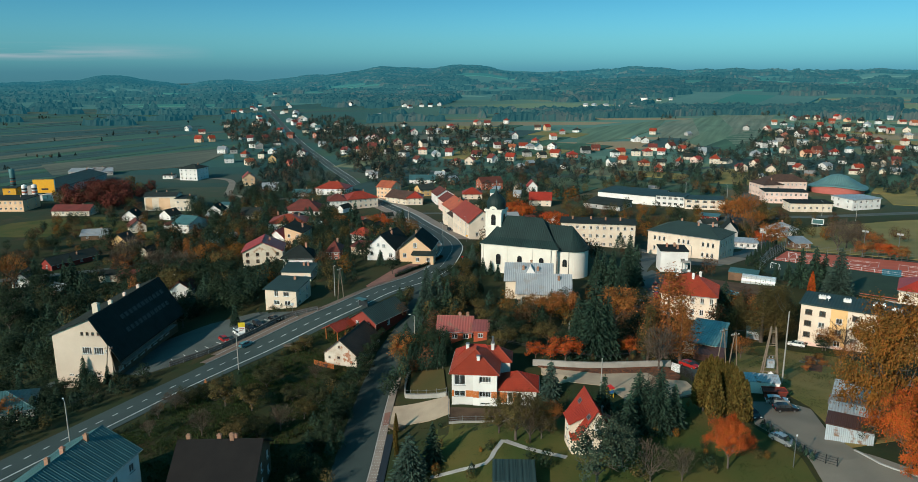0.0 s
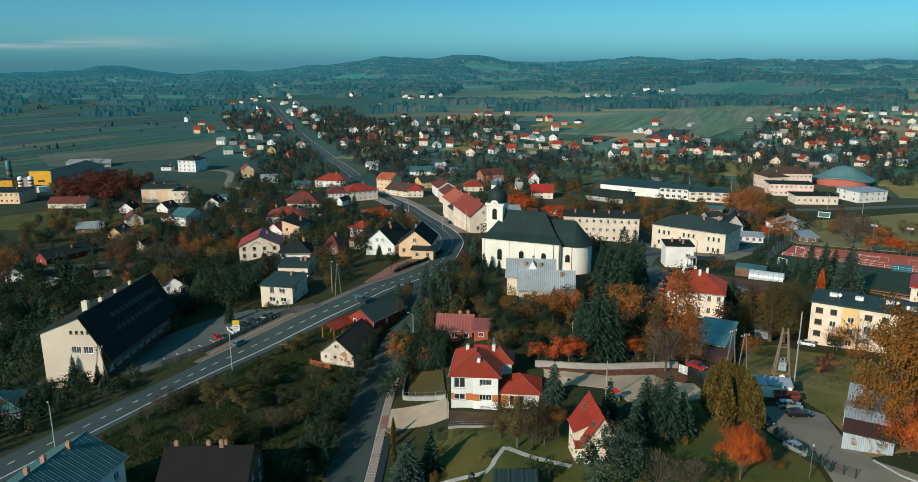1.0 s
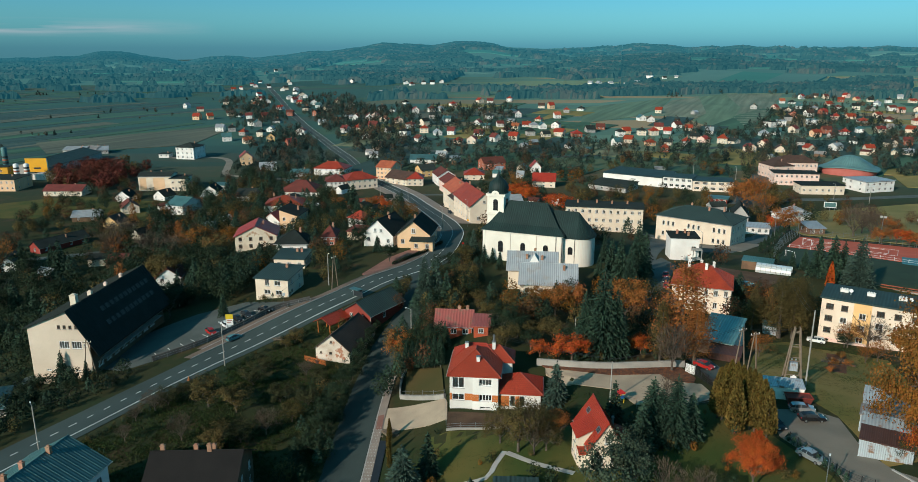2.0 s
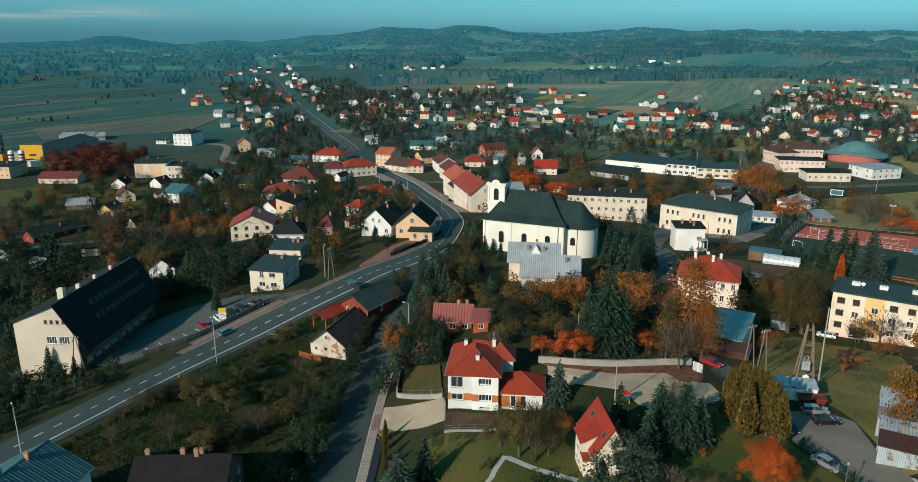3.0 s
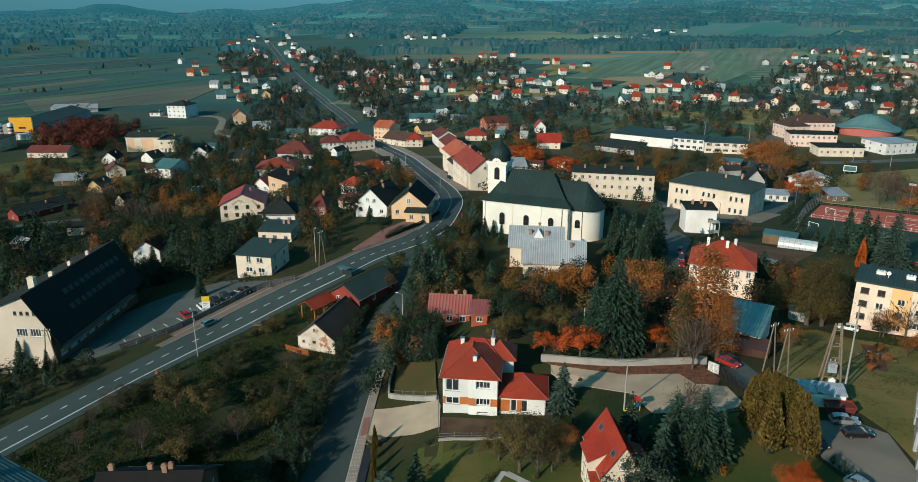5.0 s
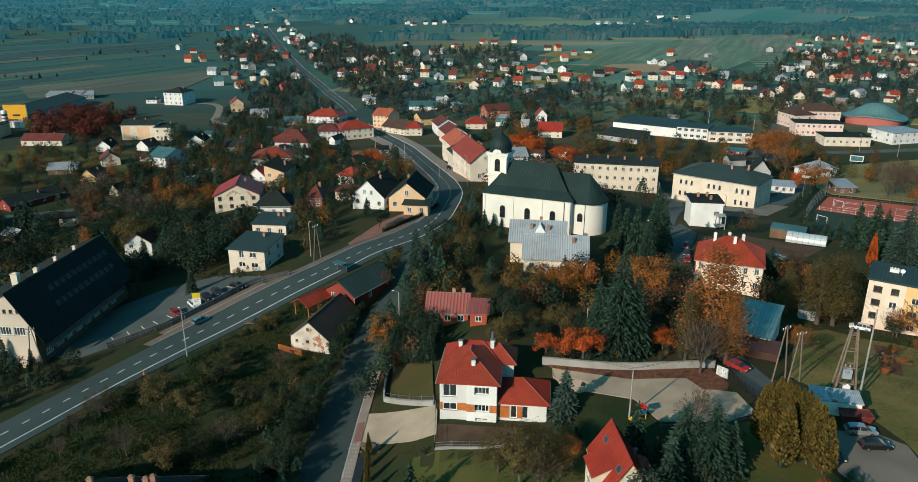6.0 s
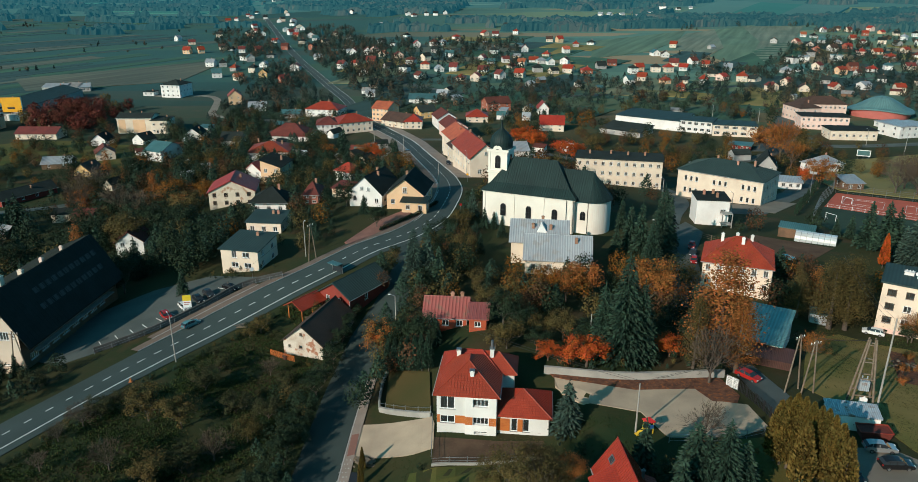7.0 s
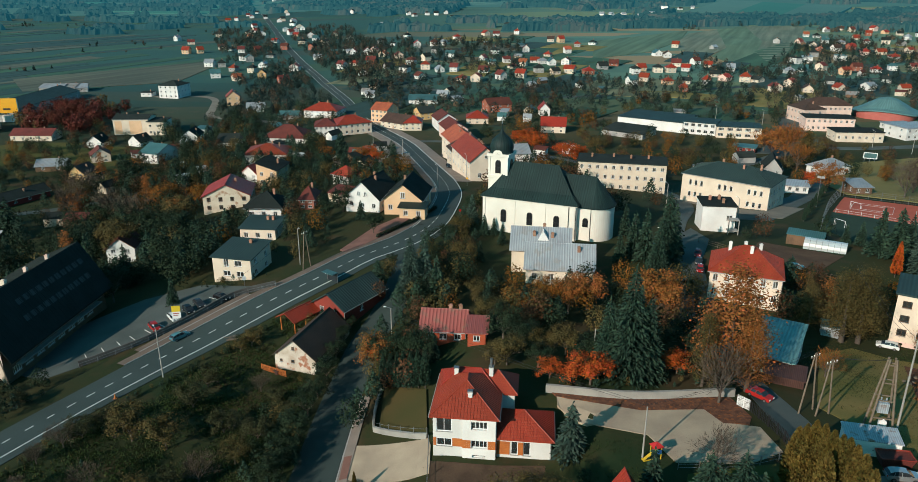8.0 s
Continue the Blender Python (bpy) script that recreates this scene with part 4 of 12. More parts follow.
for outline, mat, label in (
        ([(-362, 630), (-243, 740), (-224, 707), (-224, 617), (-320, 570)], STRAW, "stubble field"),
        ([(214, 801), (280, 970), (335, 1030), (270, 800), (232, 735)], SLOPE_BROWN, "brown stubble field on the slope"),
        ([(270, 800), (335, 1030), (391, 1083), (330, 860), (285, 760), (236, 690), (234, 735)], SLOPE_OLIVE, "olive grass field on the slope"),
        ([(330, 860), (391, 1083), (475, 1084), (385, 900), (303, 735), (272, 700), (285, 760)], SLOPE_BROWN, "brown stubble field on the slope"),
        ([(236, 690), (285, 760), (272, 700), (303, 735), (239, 635)], MEADOW, "green field on the slope"),
        ([(146, 867), (292, 1014), (241, 868), (186, 768), (120, 714)], SLOPE_OLIVE, "dull olive field on the slope"),
        ([(289, 772), (353, 853), (379, 820), (300, 690), (244, 678)], MEADOW, "green meadow between houses"),
        ([(136, 300), (150, 336), (226, 360), (330, 380), (330, 330), (262, 300), (200, 240), (166, 222), (130, 268)], ROUGH_GRASS, "dry rough meadow above the courts"),
        ([(-180, 345), (-110, 345), (-108, 372), (-170, 392), (-220, 380)], LAWN, "green meadow by the lane")):
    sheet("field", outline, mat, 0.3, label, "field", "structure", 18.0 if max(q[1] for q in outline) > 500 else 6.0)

# long narrow strips of the western plain
strip_r = random.Random(31)
for k in range(52):
    y = strip_r.uniform(540, 1380)
    x = strip_r.uniform(-0.72 * y, -75 - (y - 510) * 0.31 - 130)
    half, wide, an = strip_r.uniform(50, 130), strip_r.uniform(5, 13), radians(strip_r.uniform(52, 60))
    c_, s_ = math.cos(an), math.sin(an)
    which = k % 5
    sheet("field", [(x + a_ * half * c_ - b_ * wide * s_, y + a_ * half * s_ + b_ * wide * c_) for a_, b_ in ((-1, -1), (1, -1), (1, 1), (-1, 1))],
          (MEADOW, PLOUGHED, MEADOW, STRAW, PLOUGHED)[which], 0.10 + k * 0.003, ("green meadow strip", "dark ploughed strip", "green meadow strip", "pale stubble strip", "dark ploughed strip")[which], "field", "structure", 24.0)

# spots that stay clear of scrub
TAKEN.extend([(-73, 243, 9), (-66, 239, 6), (-24, 214, 6), (-14, 211, 5), (-61.2, 161.4, 12), (-70.3, 155.4, 11), (-50.6, 167.0, 9), (-44.3, 170.4, 6), (50.0, 89.5, 11), (54.4, 77.3, 9), (27.9, 113.1, 9), (18.9, 117.8, 6), (37.0, 111.4, 6), (44.6, 114.8, 7), (-7.2, 114.3, 8), (4.0, 108.2, 5), (-6.1, 125.4, 7), (120, 215, 22), (135, 235, 22), (110, 195, 16), (77, 188, 9)])
sheet("flower_bed", [(67.1, 123.9), (75.2, 140.3), (77.9, 137.7), (69.6, 122.5)], MULCH, 0.10, "rock garden bed on the lawn", "flower bed")


def near_line(x, y, line, gap):
    return any(abs(p.x - x) < gap and abs(p.y - y) < gap for p in line)


def free(x, y, r=2.0):
    """Whether a spot lies off the roads and houses."""
    if near_line(x, y, MAIN, 7.5 + r) or near_line(x, y, SIDE, 3.5 + r):
        return False
    return all(math.hypot(x - hx, y - hy) > hr + r for hx, hy, hr in TAKEN)


# ---------------------------------------------------------------- the houses close by
PANEL = material("orange_wood_panel", (0.50, 0.15, 0.035), (0.38, 0.11, 0.03), 0.8, rough=0.55, bump=0.2)
WHITE_CHIMNEY = WALLS["white"]
BROWN_SHEET = material("brown_steel_sheet", (0.085, 0.04, 0.032), (0.06, 0.03, 0.025), 0.6, rough=0.5, ribs=0.25)
PALE_SHEET = material("pale_blue_steel_sheet", (0.50, 0.56, 0.60), (0.40, 0.45, 0.49), 0.5, rough=0.45, metal=0.3, ribs=0.25, spots=(0.27, 0.16, 0.11))
LIME = material("lime_washed_stone", (0.60, 0.54, 0.46), (0.42, 0.34, 0.27), 0.5, rough=0.9, bump=0.5, spots=(0.32, 0.14, 0.085))


def skylight(parent, m, w=0.8, d=1.2):
    s = Shape()
    s.box(-w / 2, -d / 2, 0, w / 2, -d / 2 + 0.08, 0.12), s.box(-w / 2, d / 2 - 0.08, 0, w / 2, d / 2, 0.12)
    s.box(-w / 2, -d / 2 + 0.08, 0, -w / 2 + 0.08, d / 2 - 0.08, 0.12), s.box(w / 2 - 0.08, -d / 2 + 0.08, 0, w / 2, d / 2 - 0.08, 0.12)
    ob = part("skylight", s, STEEL, parent, m=m)
    g = Shape()
    g.face((-w / 2 + 0.08, -d / 2 + 0.08, 0.06), (w / 2 - 0.08, -d / 2 + 0.08, 0.06), (w / 2 - 0.08, d / 2 - 0.08, 0.06), (-w / 2 + 0.08, d / 2 - 0.08, 0.06))
    part("pane", g, GLASS, ob)
    return ob


def red_house():
    ob = thing("house", at(-1.4, 113.3, -6, 0.0) @ Matrix.Scale(0.994, 4), "white two-storey house with red ribbed roof and orange panels", "house")
    TAKEN.append((5.0, 118.1, 9))
    kw = dict(wall="white", tiles="red", floors=2, cols=0, side=0, chimneys=(), ov=0.45, rib=0.42, into=ob, label="")
    house(4.05, 8.6, 0, 8.1, 5.2, 6.1, roof="hip", rh=2.2, axis="x", wins=((90, 2.6, 1.5, 1.2, 1.3), (270, 2.6, 4.2, 1.2, 1.3)), **kw)
    house(6.9, 8.8, 0, 6.6, 4.6, 6.05, roof="hip", rh=2.0, axis="x", gutter=False, **kw)
    house(4.05, 5.0, 0, 8.1, 10.0, 6.12, roof="hip", rh=2.9, axis="y", plinth=1.0,
          wins=((0, 1.45, 1.55, 2.0, 1.15), (0, 1.45, 3.75, 2.0, 1.95), (0, 6.0, 1.55, 2.1, 1.2), (0, 6.0, 4.35, 2.1, 1.2), (0, 6.0, 0.1, 1.8, 0.45), (270, 3.0, 4.2, 1.4, 1.3), (270, 6.5, 1.5, 1.4, 1.3)), **kw)
    house(11.6, 3.6, 0, 7.0, 6.2, 3.1, roof="hip", rh=2.3, axis="y", wall="white", tiles="red", floors=1, cols=0, side=0, chimneys=(), ov=0.5, rib=0.42, into=ob, label="",
          wins=((0, 2.4, 0.5, 0.9, 2.0), (0, 4.0, 0.5, 0.9, 2.0), (90, 3.0, 1.0, 1.2, 1.2)))
    for x0, x1, y in ((0.02, 0.4, -0.03), (2.5, 3.85, -0.03), (3.85, 4.9, -0.28), (7.1, 8.1, -0.28)):
        s = Shape()
        for i in range(4):
            s.box(x0, y, 1.55 + i * 0.31, x1, y + 0.05, 1.84 + i * 0.31)
        part("cladding", s, PANEL, ob, "orange-stained board cladding")
    for x0, x1 in ((8.2, 9.9), (10.95, 11.65)):
        s = Shape()
        for i in range(7):
            s.box(x0, 0.44, 0.5 + i * 0.28, x1, 0.48, 0.76 + i * 0.28)
        part("cladding", s, PANEL, ob, "orange-stained board cladding")
    # the projecting half of the front
    s = Shape()
    facade(s, (3.85, -0.26), (8.1, -0.26), -1.0, 5.9, [(6.0 - 3.85 - 1.05, 6.0 - 3.85 + 1.05, 1.55, 2.75), (6.0 - 3.85 - 1.05, 6.0 - 3.85 + 1.05, 4.35, 5.55), (6.0 - 3.85 - 0.9, 6.0 - 3.85 + 0.9, 0.1, 0.55)], 0.25)
    facade(s, (3.85, 0), (3.85, -0.26), -1.0, 5.9, [], 0.1), facade(s, (8.1, -0.26), (8.1, 0), -1.0, 5.9, [], 0.1)
    part("bay", s, WALLS["white"], ob)
    for x, y, z0, z1, in ((4.6, 2.2, 6.2, 8.3), (2.2, 7.6, 7.2, 8.5), (6.9, 8.2, 7.2, 8.6)):
        c = chimney(ob, x, y, z0, z1, 0.55, WHITE_CHIMNEY)
        s = Shape()
        s.box(-0.36, -0.3, z1 + 0.3, 0.36, 0.3, z1 + 0.36)
        for px, py in ((-0.3, -0.25), (0.26, -0.25), (-0.3, 0.2), (0.26, 0.2)):
            s.box(px, py, z1 + 0.1, px + 0.05, py + 0.05, z1 + 0.3)
        part("cowl", s, STEEL, c)
    s = Shape()
    s.bar((6.9, 8.2, 8.6), (6.9, 8.2, 10.1), 0.2, 10)
    part("flue", s, STEEL, ob, "tall blue-grey steel flue")
    return ob


red_house()


def small_red_house():
    """The little house with the steep red roof, a broad dormer over the door and a lean-to."""
    ob = thing("house", at(19.3, 92.1, 4, 0.0) @ Matrix.Scale(0.924, 4), "small cream house with a steep bright red roof", "house")
    TAKEN.append((19.3, 90.4, 5))
    kw = dict(tiles="red", wall="cream", cols=0, side=0, chimneys=(), into=ob, label="", rib=0.42)
    house(0, 0, 0, 5.2, 8.6, 3.6, roof="gable", rh=3.8, axis="y", ov=0.3, floors=1, wins=((0, 1.6, 1.0, 0.9, 1.3), (0, 3.6, 1.0, 0.9, 1.3), (0, 2.6, 4.2, 0.9, 1.2), (270, 6.5, 1.0, 1.1, 1.3)), **kw)
    house(-1.9, -0.6, 180, 3.8, 3.6, 4.3, roof="shed", rh=2.2, axis="y", ov=0.3, floors=2, wins=((90, 0.9, 0.8, 0.8, 1.2), (90, 2.6, 0.8, 0.8, 1.2), (90, 1.8, 2.7, 0.9, 0.9)), **kw)
    house(-2.9, -3.0, 0, 1.6, 1.3, 2.3, roof="shed", rh=0.5, axis="x", ov=0.25, floors=1, wins=(), **kw)
    house(3.4, 1.6, 0, 1.6, 2.4, 2.6, roof="shed", rh=0.9, axis="y", ov=0.2, floors=1, wins=(), **kw)
    skylight(ob, pose(-1.1, 2.5, 5.95, 0, -55.6, 0))
    skylight(ob, pose(-1.1, -3.4, 5.95, 0, -55.6, 0))
    chimney(ob, 2.2, 1.0, 3.4, 5.4, 0.3, STEEL)
    return ob


small_red_house()

TEAL_DARK = material("dark_teal_sheet", (0.034, 0.062, 0.060), (0.026, 0.047, 0.046), 0.25, rough=0.65, ribs=0.6, gloss=0.2)
# old barn with its crumbling gable, the red cabin with the shelter, the red-roofed cottage
house(-24.1, 149.0, -17, 7.7, 13.0, 2.3, rh=3.09, axis="y", wall=LIME, tiles="brown", cols=0, side=0, floors=1, chimneys=(), ov=0.35, plinth=2.0, gutter=False,
      wins=((0, 1.2, 1.0, 0.5, 0.5), (0, 3.4, 1.0, 0.7, 0.6), (0, 3.6, 3.6, 0.4, 0.5), (90, 4, 1.0, 0.7, 0.7)), door=None, dark=True,
      label="old stone barn with a crumbling lime-washed gable", name="barn", category="barn")
house(-19.4, 162.5, -32, 7.4, 12.2, 2.9, rh=2.37, axis="y", wall="red", tiles=TEAL_DARK, cols=0, side=0, floors=1, chimneys=(), rib=0.6, ov=0.5,
      wins=((0, 1.9, 0.9, 1.0, 1.5), (0, 5.1, 0.9, 1.0, 1.5), (90, 5, 0.9, 1.0, 1.3)), label="red wooden house with white trim and dark sheet roof", name="cabin", category="house")


def shelter(x, y, yaw):
    ob = thing("shelter", at(x, y, yaw), "open timber shelter with a bright red sheet roof", "shelter")
    rs, top = roof_shape(5.8, 4.0, 2.6, "gable", 1.1, "x", 0.5)
    rp = part("roof", rs, ROOFS["red"], ob)
    for px in (-2.7, 0, 2.7):
        for py in (-1.8, 1.8):
            s = Shape()
            s.box(px - 0.08, py - 0.08, -0.6, px + 0.08, py + 0.08, 2.6)
            part("post", s, PANEL, ob)
    s = Shape()
    for py in (-1.8, 1.8):
        s.box(-2.9, py - 0.07, 2.45, 2.9, py + 0.07, 2.6)
    part("beam", s, PANEL, ob)
    return ob


shelter(-28.3, 156.9, 56)


def timber_pile(x, y, yaw, n=12, size=3.0):
    ob = thing("timber_pile", at(x, y, yaw), "loose pile of weathered boards and beams", "timber pile")
    r = random.Random(int(x * 10))
    for i in range(n):
        s = Shape()
        s.box(-size / 2 * r.uniform(0.6, 1), -0.09, 0, size / 2 * r.uniform(0.6, 1), 0.09, 0.12)
        part("board", s, POLE_WOOD, ob, m=pose(r.uniform(-0.3, 0.3), r.uniform(-0.9, 0.9), 0.14 * (i // 4), 0, 0, r.uniform(-25, 25)))


timber_pile(-26.5, 154.9, 40, 16, 3.4)
timber_pile(-40.0, 153.1, 25, 8, 2.4)
FADED = material("faded_red_sheet", (0.36, 0.10, 0.085), (0.29, 0.08, 0.07), 0.3, rough=0.5, ribs=0.6, spots=(0.24, 0.12, 0.09))
RED_BOARDS = material("orange_red_boards", (0.40, 0.075, 0.03), (0.32, 0.06, 0.025), 0.6, rough=0.7, bump=0.3)
house(-0.6, 145.8, -5, 7.3, 6.7, 2.6, roof="gable", rh=2.16, wall=RED_BOARDS, tiles=FADED, cols=3, side=1, floors=1, chimneys=((0.12, 0.1), (0.36, 0.05)), rib=0.6, label="low red cottage with a faded red sheet roof", category="house", win=(1.2, 1.1))
house(4.8, 141.3, -5, 2.9, 4.4, 2.2, roof="shed", rh=0.77, wall=RED_BOARDS, tiles=FADED, cols=1, side=1, floors=1, chimneys=(), rib=0.6, label="red lean-to beside the low cottage", name="lean_to", category="shed", win=(1.1, 1.0))
house(7.2, 82.3, -3, 5.3, 4.7, 2.1, roof="shed", rh=0.28, wall="wood", tiles=TEAL_DARK, cols=1, side=1, floors=1, chimneys=(), rib=0.9, label="garden shed with a flat dark teal roof", name="garden_shed", category="shed", ov=0.3)


def rectory():
    ob = thing("rectory", at(20.6, 173.2, -7) @ Matrix.Scale(0.998, 4), "cream rectory with two steep grey sheet roofs", "rectory")
    TAKEN.append((20.6, 176.9, 11))
    kw = dict(wall="cream", tiles="grey", rib=0.55, into=ob, label="", ov=0.5)
    house(1.6, 0, 0, 13.4, 8.5, 3.8, rh=3.7, cols=4, side=2, floors=1, chimneys=((0.28, -0.15),), door=2, **kw)
    house(-2.4, 6.8, 0, 12.0, 9.0, 5.2, rh=3.3, cols=0, side=2, floors=2, chimneys=((-0.12, -0.2), (0.2, -0.22), (0.05, 0.05)), **kw)
    s = Shape()
    s.face((-3.2, 4.0, 6.4), (-0.6, 4.0, 6.4), (-1.9, 4.0, 8.6)), s.face((-3.2, 4.0, 6.4), (-1.9, 4.0, 8.6), (-1.9, 7.0, 8.5)), s.face((-0.6, 4.0, 6.4), (-1.9, 7.0, 8.5), (-1.9, 4.0, 8.6))
    part("dormer", s, WALLS["white"], ob, "white gabled dormer")


rectory()


def arch_window(parent, m, w=1.1, h=2.6):
    """A tall window with a round head: dark pane, thin frame and a mullion."""
    pts = [(-w / 2, 0), (w / 2, 0), (w / 2, h - w / 2)] + [(math.cos(a) * w / 2, h - w / 2 + math.sin(a) * w / 2) for a in (0.6, 1.2, 1.94, 2.54)] + [(-w / 2, h - w / 2)]
    s = Shape()
    t = 0.09
    for (a, b), (c, d) in zip(pts, pts[1:] + pts[:1]):
        s.face((a, -0.06, b), (c, -0.06, d), (c * (1 - t), -0.06, d * (1 - t) + t), (a * (1 - t), -0.06, b * (1 - t) + t))
        s.face((a, 0.05, b), (c, 0.05, d), (c, -0.06, d), (a, -0.06, b))
    s.box(-0.03, -0.05, 0, 0.03, 0.0, h - 0.1), s.box(-w / 2, -0.05, h * 0.45, w / 2, 0, h * 0.45 + 0.06)
    ob = part("window", s, BLACK, parent, m=m)
    g = Shape()
    g.face(*[(a, 0.0, b) for a, b in pts])
    part("pane", g, DARK_GLASS, ob)
    return ob


DARK_GLASS = material("dark_leaded_glass", (0.012, 0.014, 0.016), (0.02, 0.022, 0.024), 1.0, rough=0.12)
COPPER = ROOFS["green"]


def church():
    ob = thing("church", at(7.2, 204.4, -22.7), "white baroque church with dark sheet roof and onion-domed tower", "church")
    TAKEN.extend([(18, 206, 10), (30, 200, 9)])
    L, D, H = 23.3, 12.6, 8.8
    white = WALLS["white"]
    s = Shape()
    facade(s, (0, 0), (L, 0), -2, H, []), facade(s, (L, 0), (L, D), -2, H, []), facade(s, (L, D), (0, D), -2, H, []), facade(s, (0, D), (0, 0), -2, H, [])
    s.box(-0.25, -0.25, H - 0.45, L + 0.25, 0.0, H), s.box(-0.25, 0.0, H - 0.45, 0.0, D, H), s.box(-0.12, -0.14, -2, L, 0.0, 0.7)
    for x in (0.35, 8.0, 15.6, 22.6):
        s.box(x - 0.35, -0.12, 0.7, x + 0.35, 0.0, H - 0.45)
    part("wall", s, material("church_limewash", (0.71, 0.665, 0.585), (0.62, 0.575, 0.50), 0.2, bump=0.15), ob)
    wall = ob.children[0].data.materials[0]
    # nave roof: hipped at both ends, slightly bell-cast at the eaves
    o = 0.55
    e = [(-o, -o, H), (L + o, -o, H), (L + o, D + o, H), (-o, D + o, H)]
    mid = [(1.6, 1.6, H + 1.75), (L - 1.6, 1.6, H + 1.75), (L - 1.6, D - 1.6, H + 1.75), (1.6, D - 1.6, H + 1.75)]
    a, b = (5.8, D / 2, 16.2), (17.0, D / 2, 16.2)
    r, top = Shape(), []
    for i in range(4):
        j = (i + 1) % 4
        r.face(e[i], e[j], mid[j], mid[i])
        top.append([e[i], e[j], mid[j], mid[i]])
    for f in ([mid[0], mid[1], b, a], [mid[2], mid[3], a, b], [mid[1], mid[2], b], [mid[3], mid[0], a]):
        r.face(*f)
        top.append(f)
    for i in range(4):
        j = (i + 1) % 4
        p, q = e[i], e[j]
        r.face((p[0], p[1], H - 0.2), (q[0], q[1], H - 0.2), q, p)
    r.bar(a, b, 0.12), r.bar(mid[0], a, 0.1), r.bar(mid[1], b, 0.1)
    rp = part("roof", r, COPPER, ob)
    part("seams", ribs_on(top, 0.7, 0.05, 0.06), COPPER, rp)
    # choir and round apse
    c0, c1, hc, w = L, 26.4, 8.2, 4.9
    cy = D / 2
    s = Shape()
    facade(s, (c0, cy - w), (c1, cy - w), -2, hc, []), facade(s, (c1, cy + w), (c0, cy + w), -2, hc, [])
    ring = [(c1 + math.sin(k * math.pi / 28) * w * 0.9, cy - math.cos(k * math.pi / 28) * w) for k in range(29)]
    for p, q in zip(ring, ring[1:]):
        facade(s, p, q, -2, hc, [])
    part("choir_wall", s, wall, ob)
    edge = [(c0, cy - w - 0.4)] + [(c1 + math.sin(k * math.pi / 28) * (w * 0.9 + 0.4), cy - math.cos(k * math.pi / 28) * (w + 0.4)) for k in range(29)] + [(c0, cy + w + 0.4)]
    s, top = Shape(), []
    apex0, apex1 = (L - 4.5, cy, 14.4), (c1 - 0.2, cy, 14.4)
    for i, (p, q) in enumerate(zip(edge, edge[1:])):
        lo = [(*p, hc), (*q, hc)]
        f = lo + ([apex1, apex0] if i == 0 else [apex0, apex1] if i == len(edge) - 2 else [apex1])
        s.face(*f)
        top.append(f)
        s.face((*p, hc - 0.25), (*q, hc - 0.25), (*q, hc), (*p, hc))
    s.bar(apex0, apex1, 0.1)
    cp = part("choir_roof", s, COPPER, ob)
    part("seams", ribs_on(top, 0.7, 0.05, 0.05), COPPER, cp)
    for x in (5.4, 12.0, 18.6):
        arch_window(ob, pose(x, -0.16, 2.6), 1.35, 3.2)
    arch_window(ob, pose(25.2, cy - w - 0.06, 3.4), 1.3, 2.2)
    for x, yy in ((-0.05, -0.2), (19.9 + 1.6, -0.2), (L - 0.1, -0.2), (c1, cy - w - 0.1)):
        s = Shape()
        s.bar((x, yy, -0.5), (x, yy, H - 0.4), 0.07)
        part("downpipe", s, BLACK, ob)
    # tower over the west end
    t = Shape()
    x0, x1, y0, y1 = -0.1, 4.9, cy - 2.5, cy + 2.5
    t.box(x0, y0, 0, x1, y1, 18.3)
    t.box(x0 - 0.3, y0 - 0.3, 12.3, x1 + 0.3, y1 + 0.3, 12.8)
    t.box(x0 - 0.35, y0 - 0.35, 17.6, x1 + 0.35, y1 + 0.35, 18.3)
    for xx in (x0, x1 - 0.5):
        t.box(xx, y0 - 0.12, 12.8, xx + 0.5, y0, 17.6)
    for k in range(9):
        an0, an1 = math.pi * k / 9, math.pi * (k + 1) / 9
        t.face(((x0 + x1) / 2 + math.cos(an0) * 1.2, y0 - 0.36, 18.3 + math.sin(an0) * 1.0), ((x0 + x1) / 2 + math.cos(an1) * 1.2, y0 - 0.36, 18.3 + math.sin(an1) * 1.0), ((x0 + x1) / 2, y0 - 0.36, 18.3))
    part("tower", t, wall, ob)
    arch_window(ob, pose((x0 + x1) / 2, y0 - 0.05, 13.5), 1.4, 3.3)
    arch_window(ob, pose(x1 + 0.05, cy, 13.5, 0, 0, 90), 1.4, 3.3)
    arch_window(ob, pose(x0 - 0.05, cy, 13.5, 0, 0, 270), 1.4, 3.3)
    d = Shape()
    d.turned([(2.95, 18.3), (2.75, 18.6), (2.9, 19.3), (2.85, 20.2), (2.45, 21.2), (1.75, 22.0), (1.0, 22.6), (0.5, 23.1), (0.28, 23.7), (0.16, 24.6), (0.05, 25.3)], (x0 + x1) / 2, cy, 16)
    part("dome", d, COPPER, ob, weld=True, even=True)
    cr = Shape()
    cr.turned([(0.0, 25.2), (0.22, 25.35), (0.0, 25.6)], (x0 + x1) / 2, cy, 8)
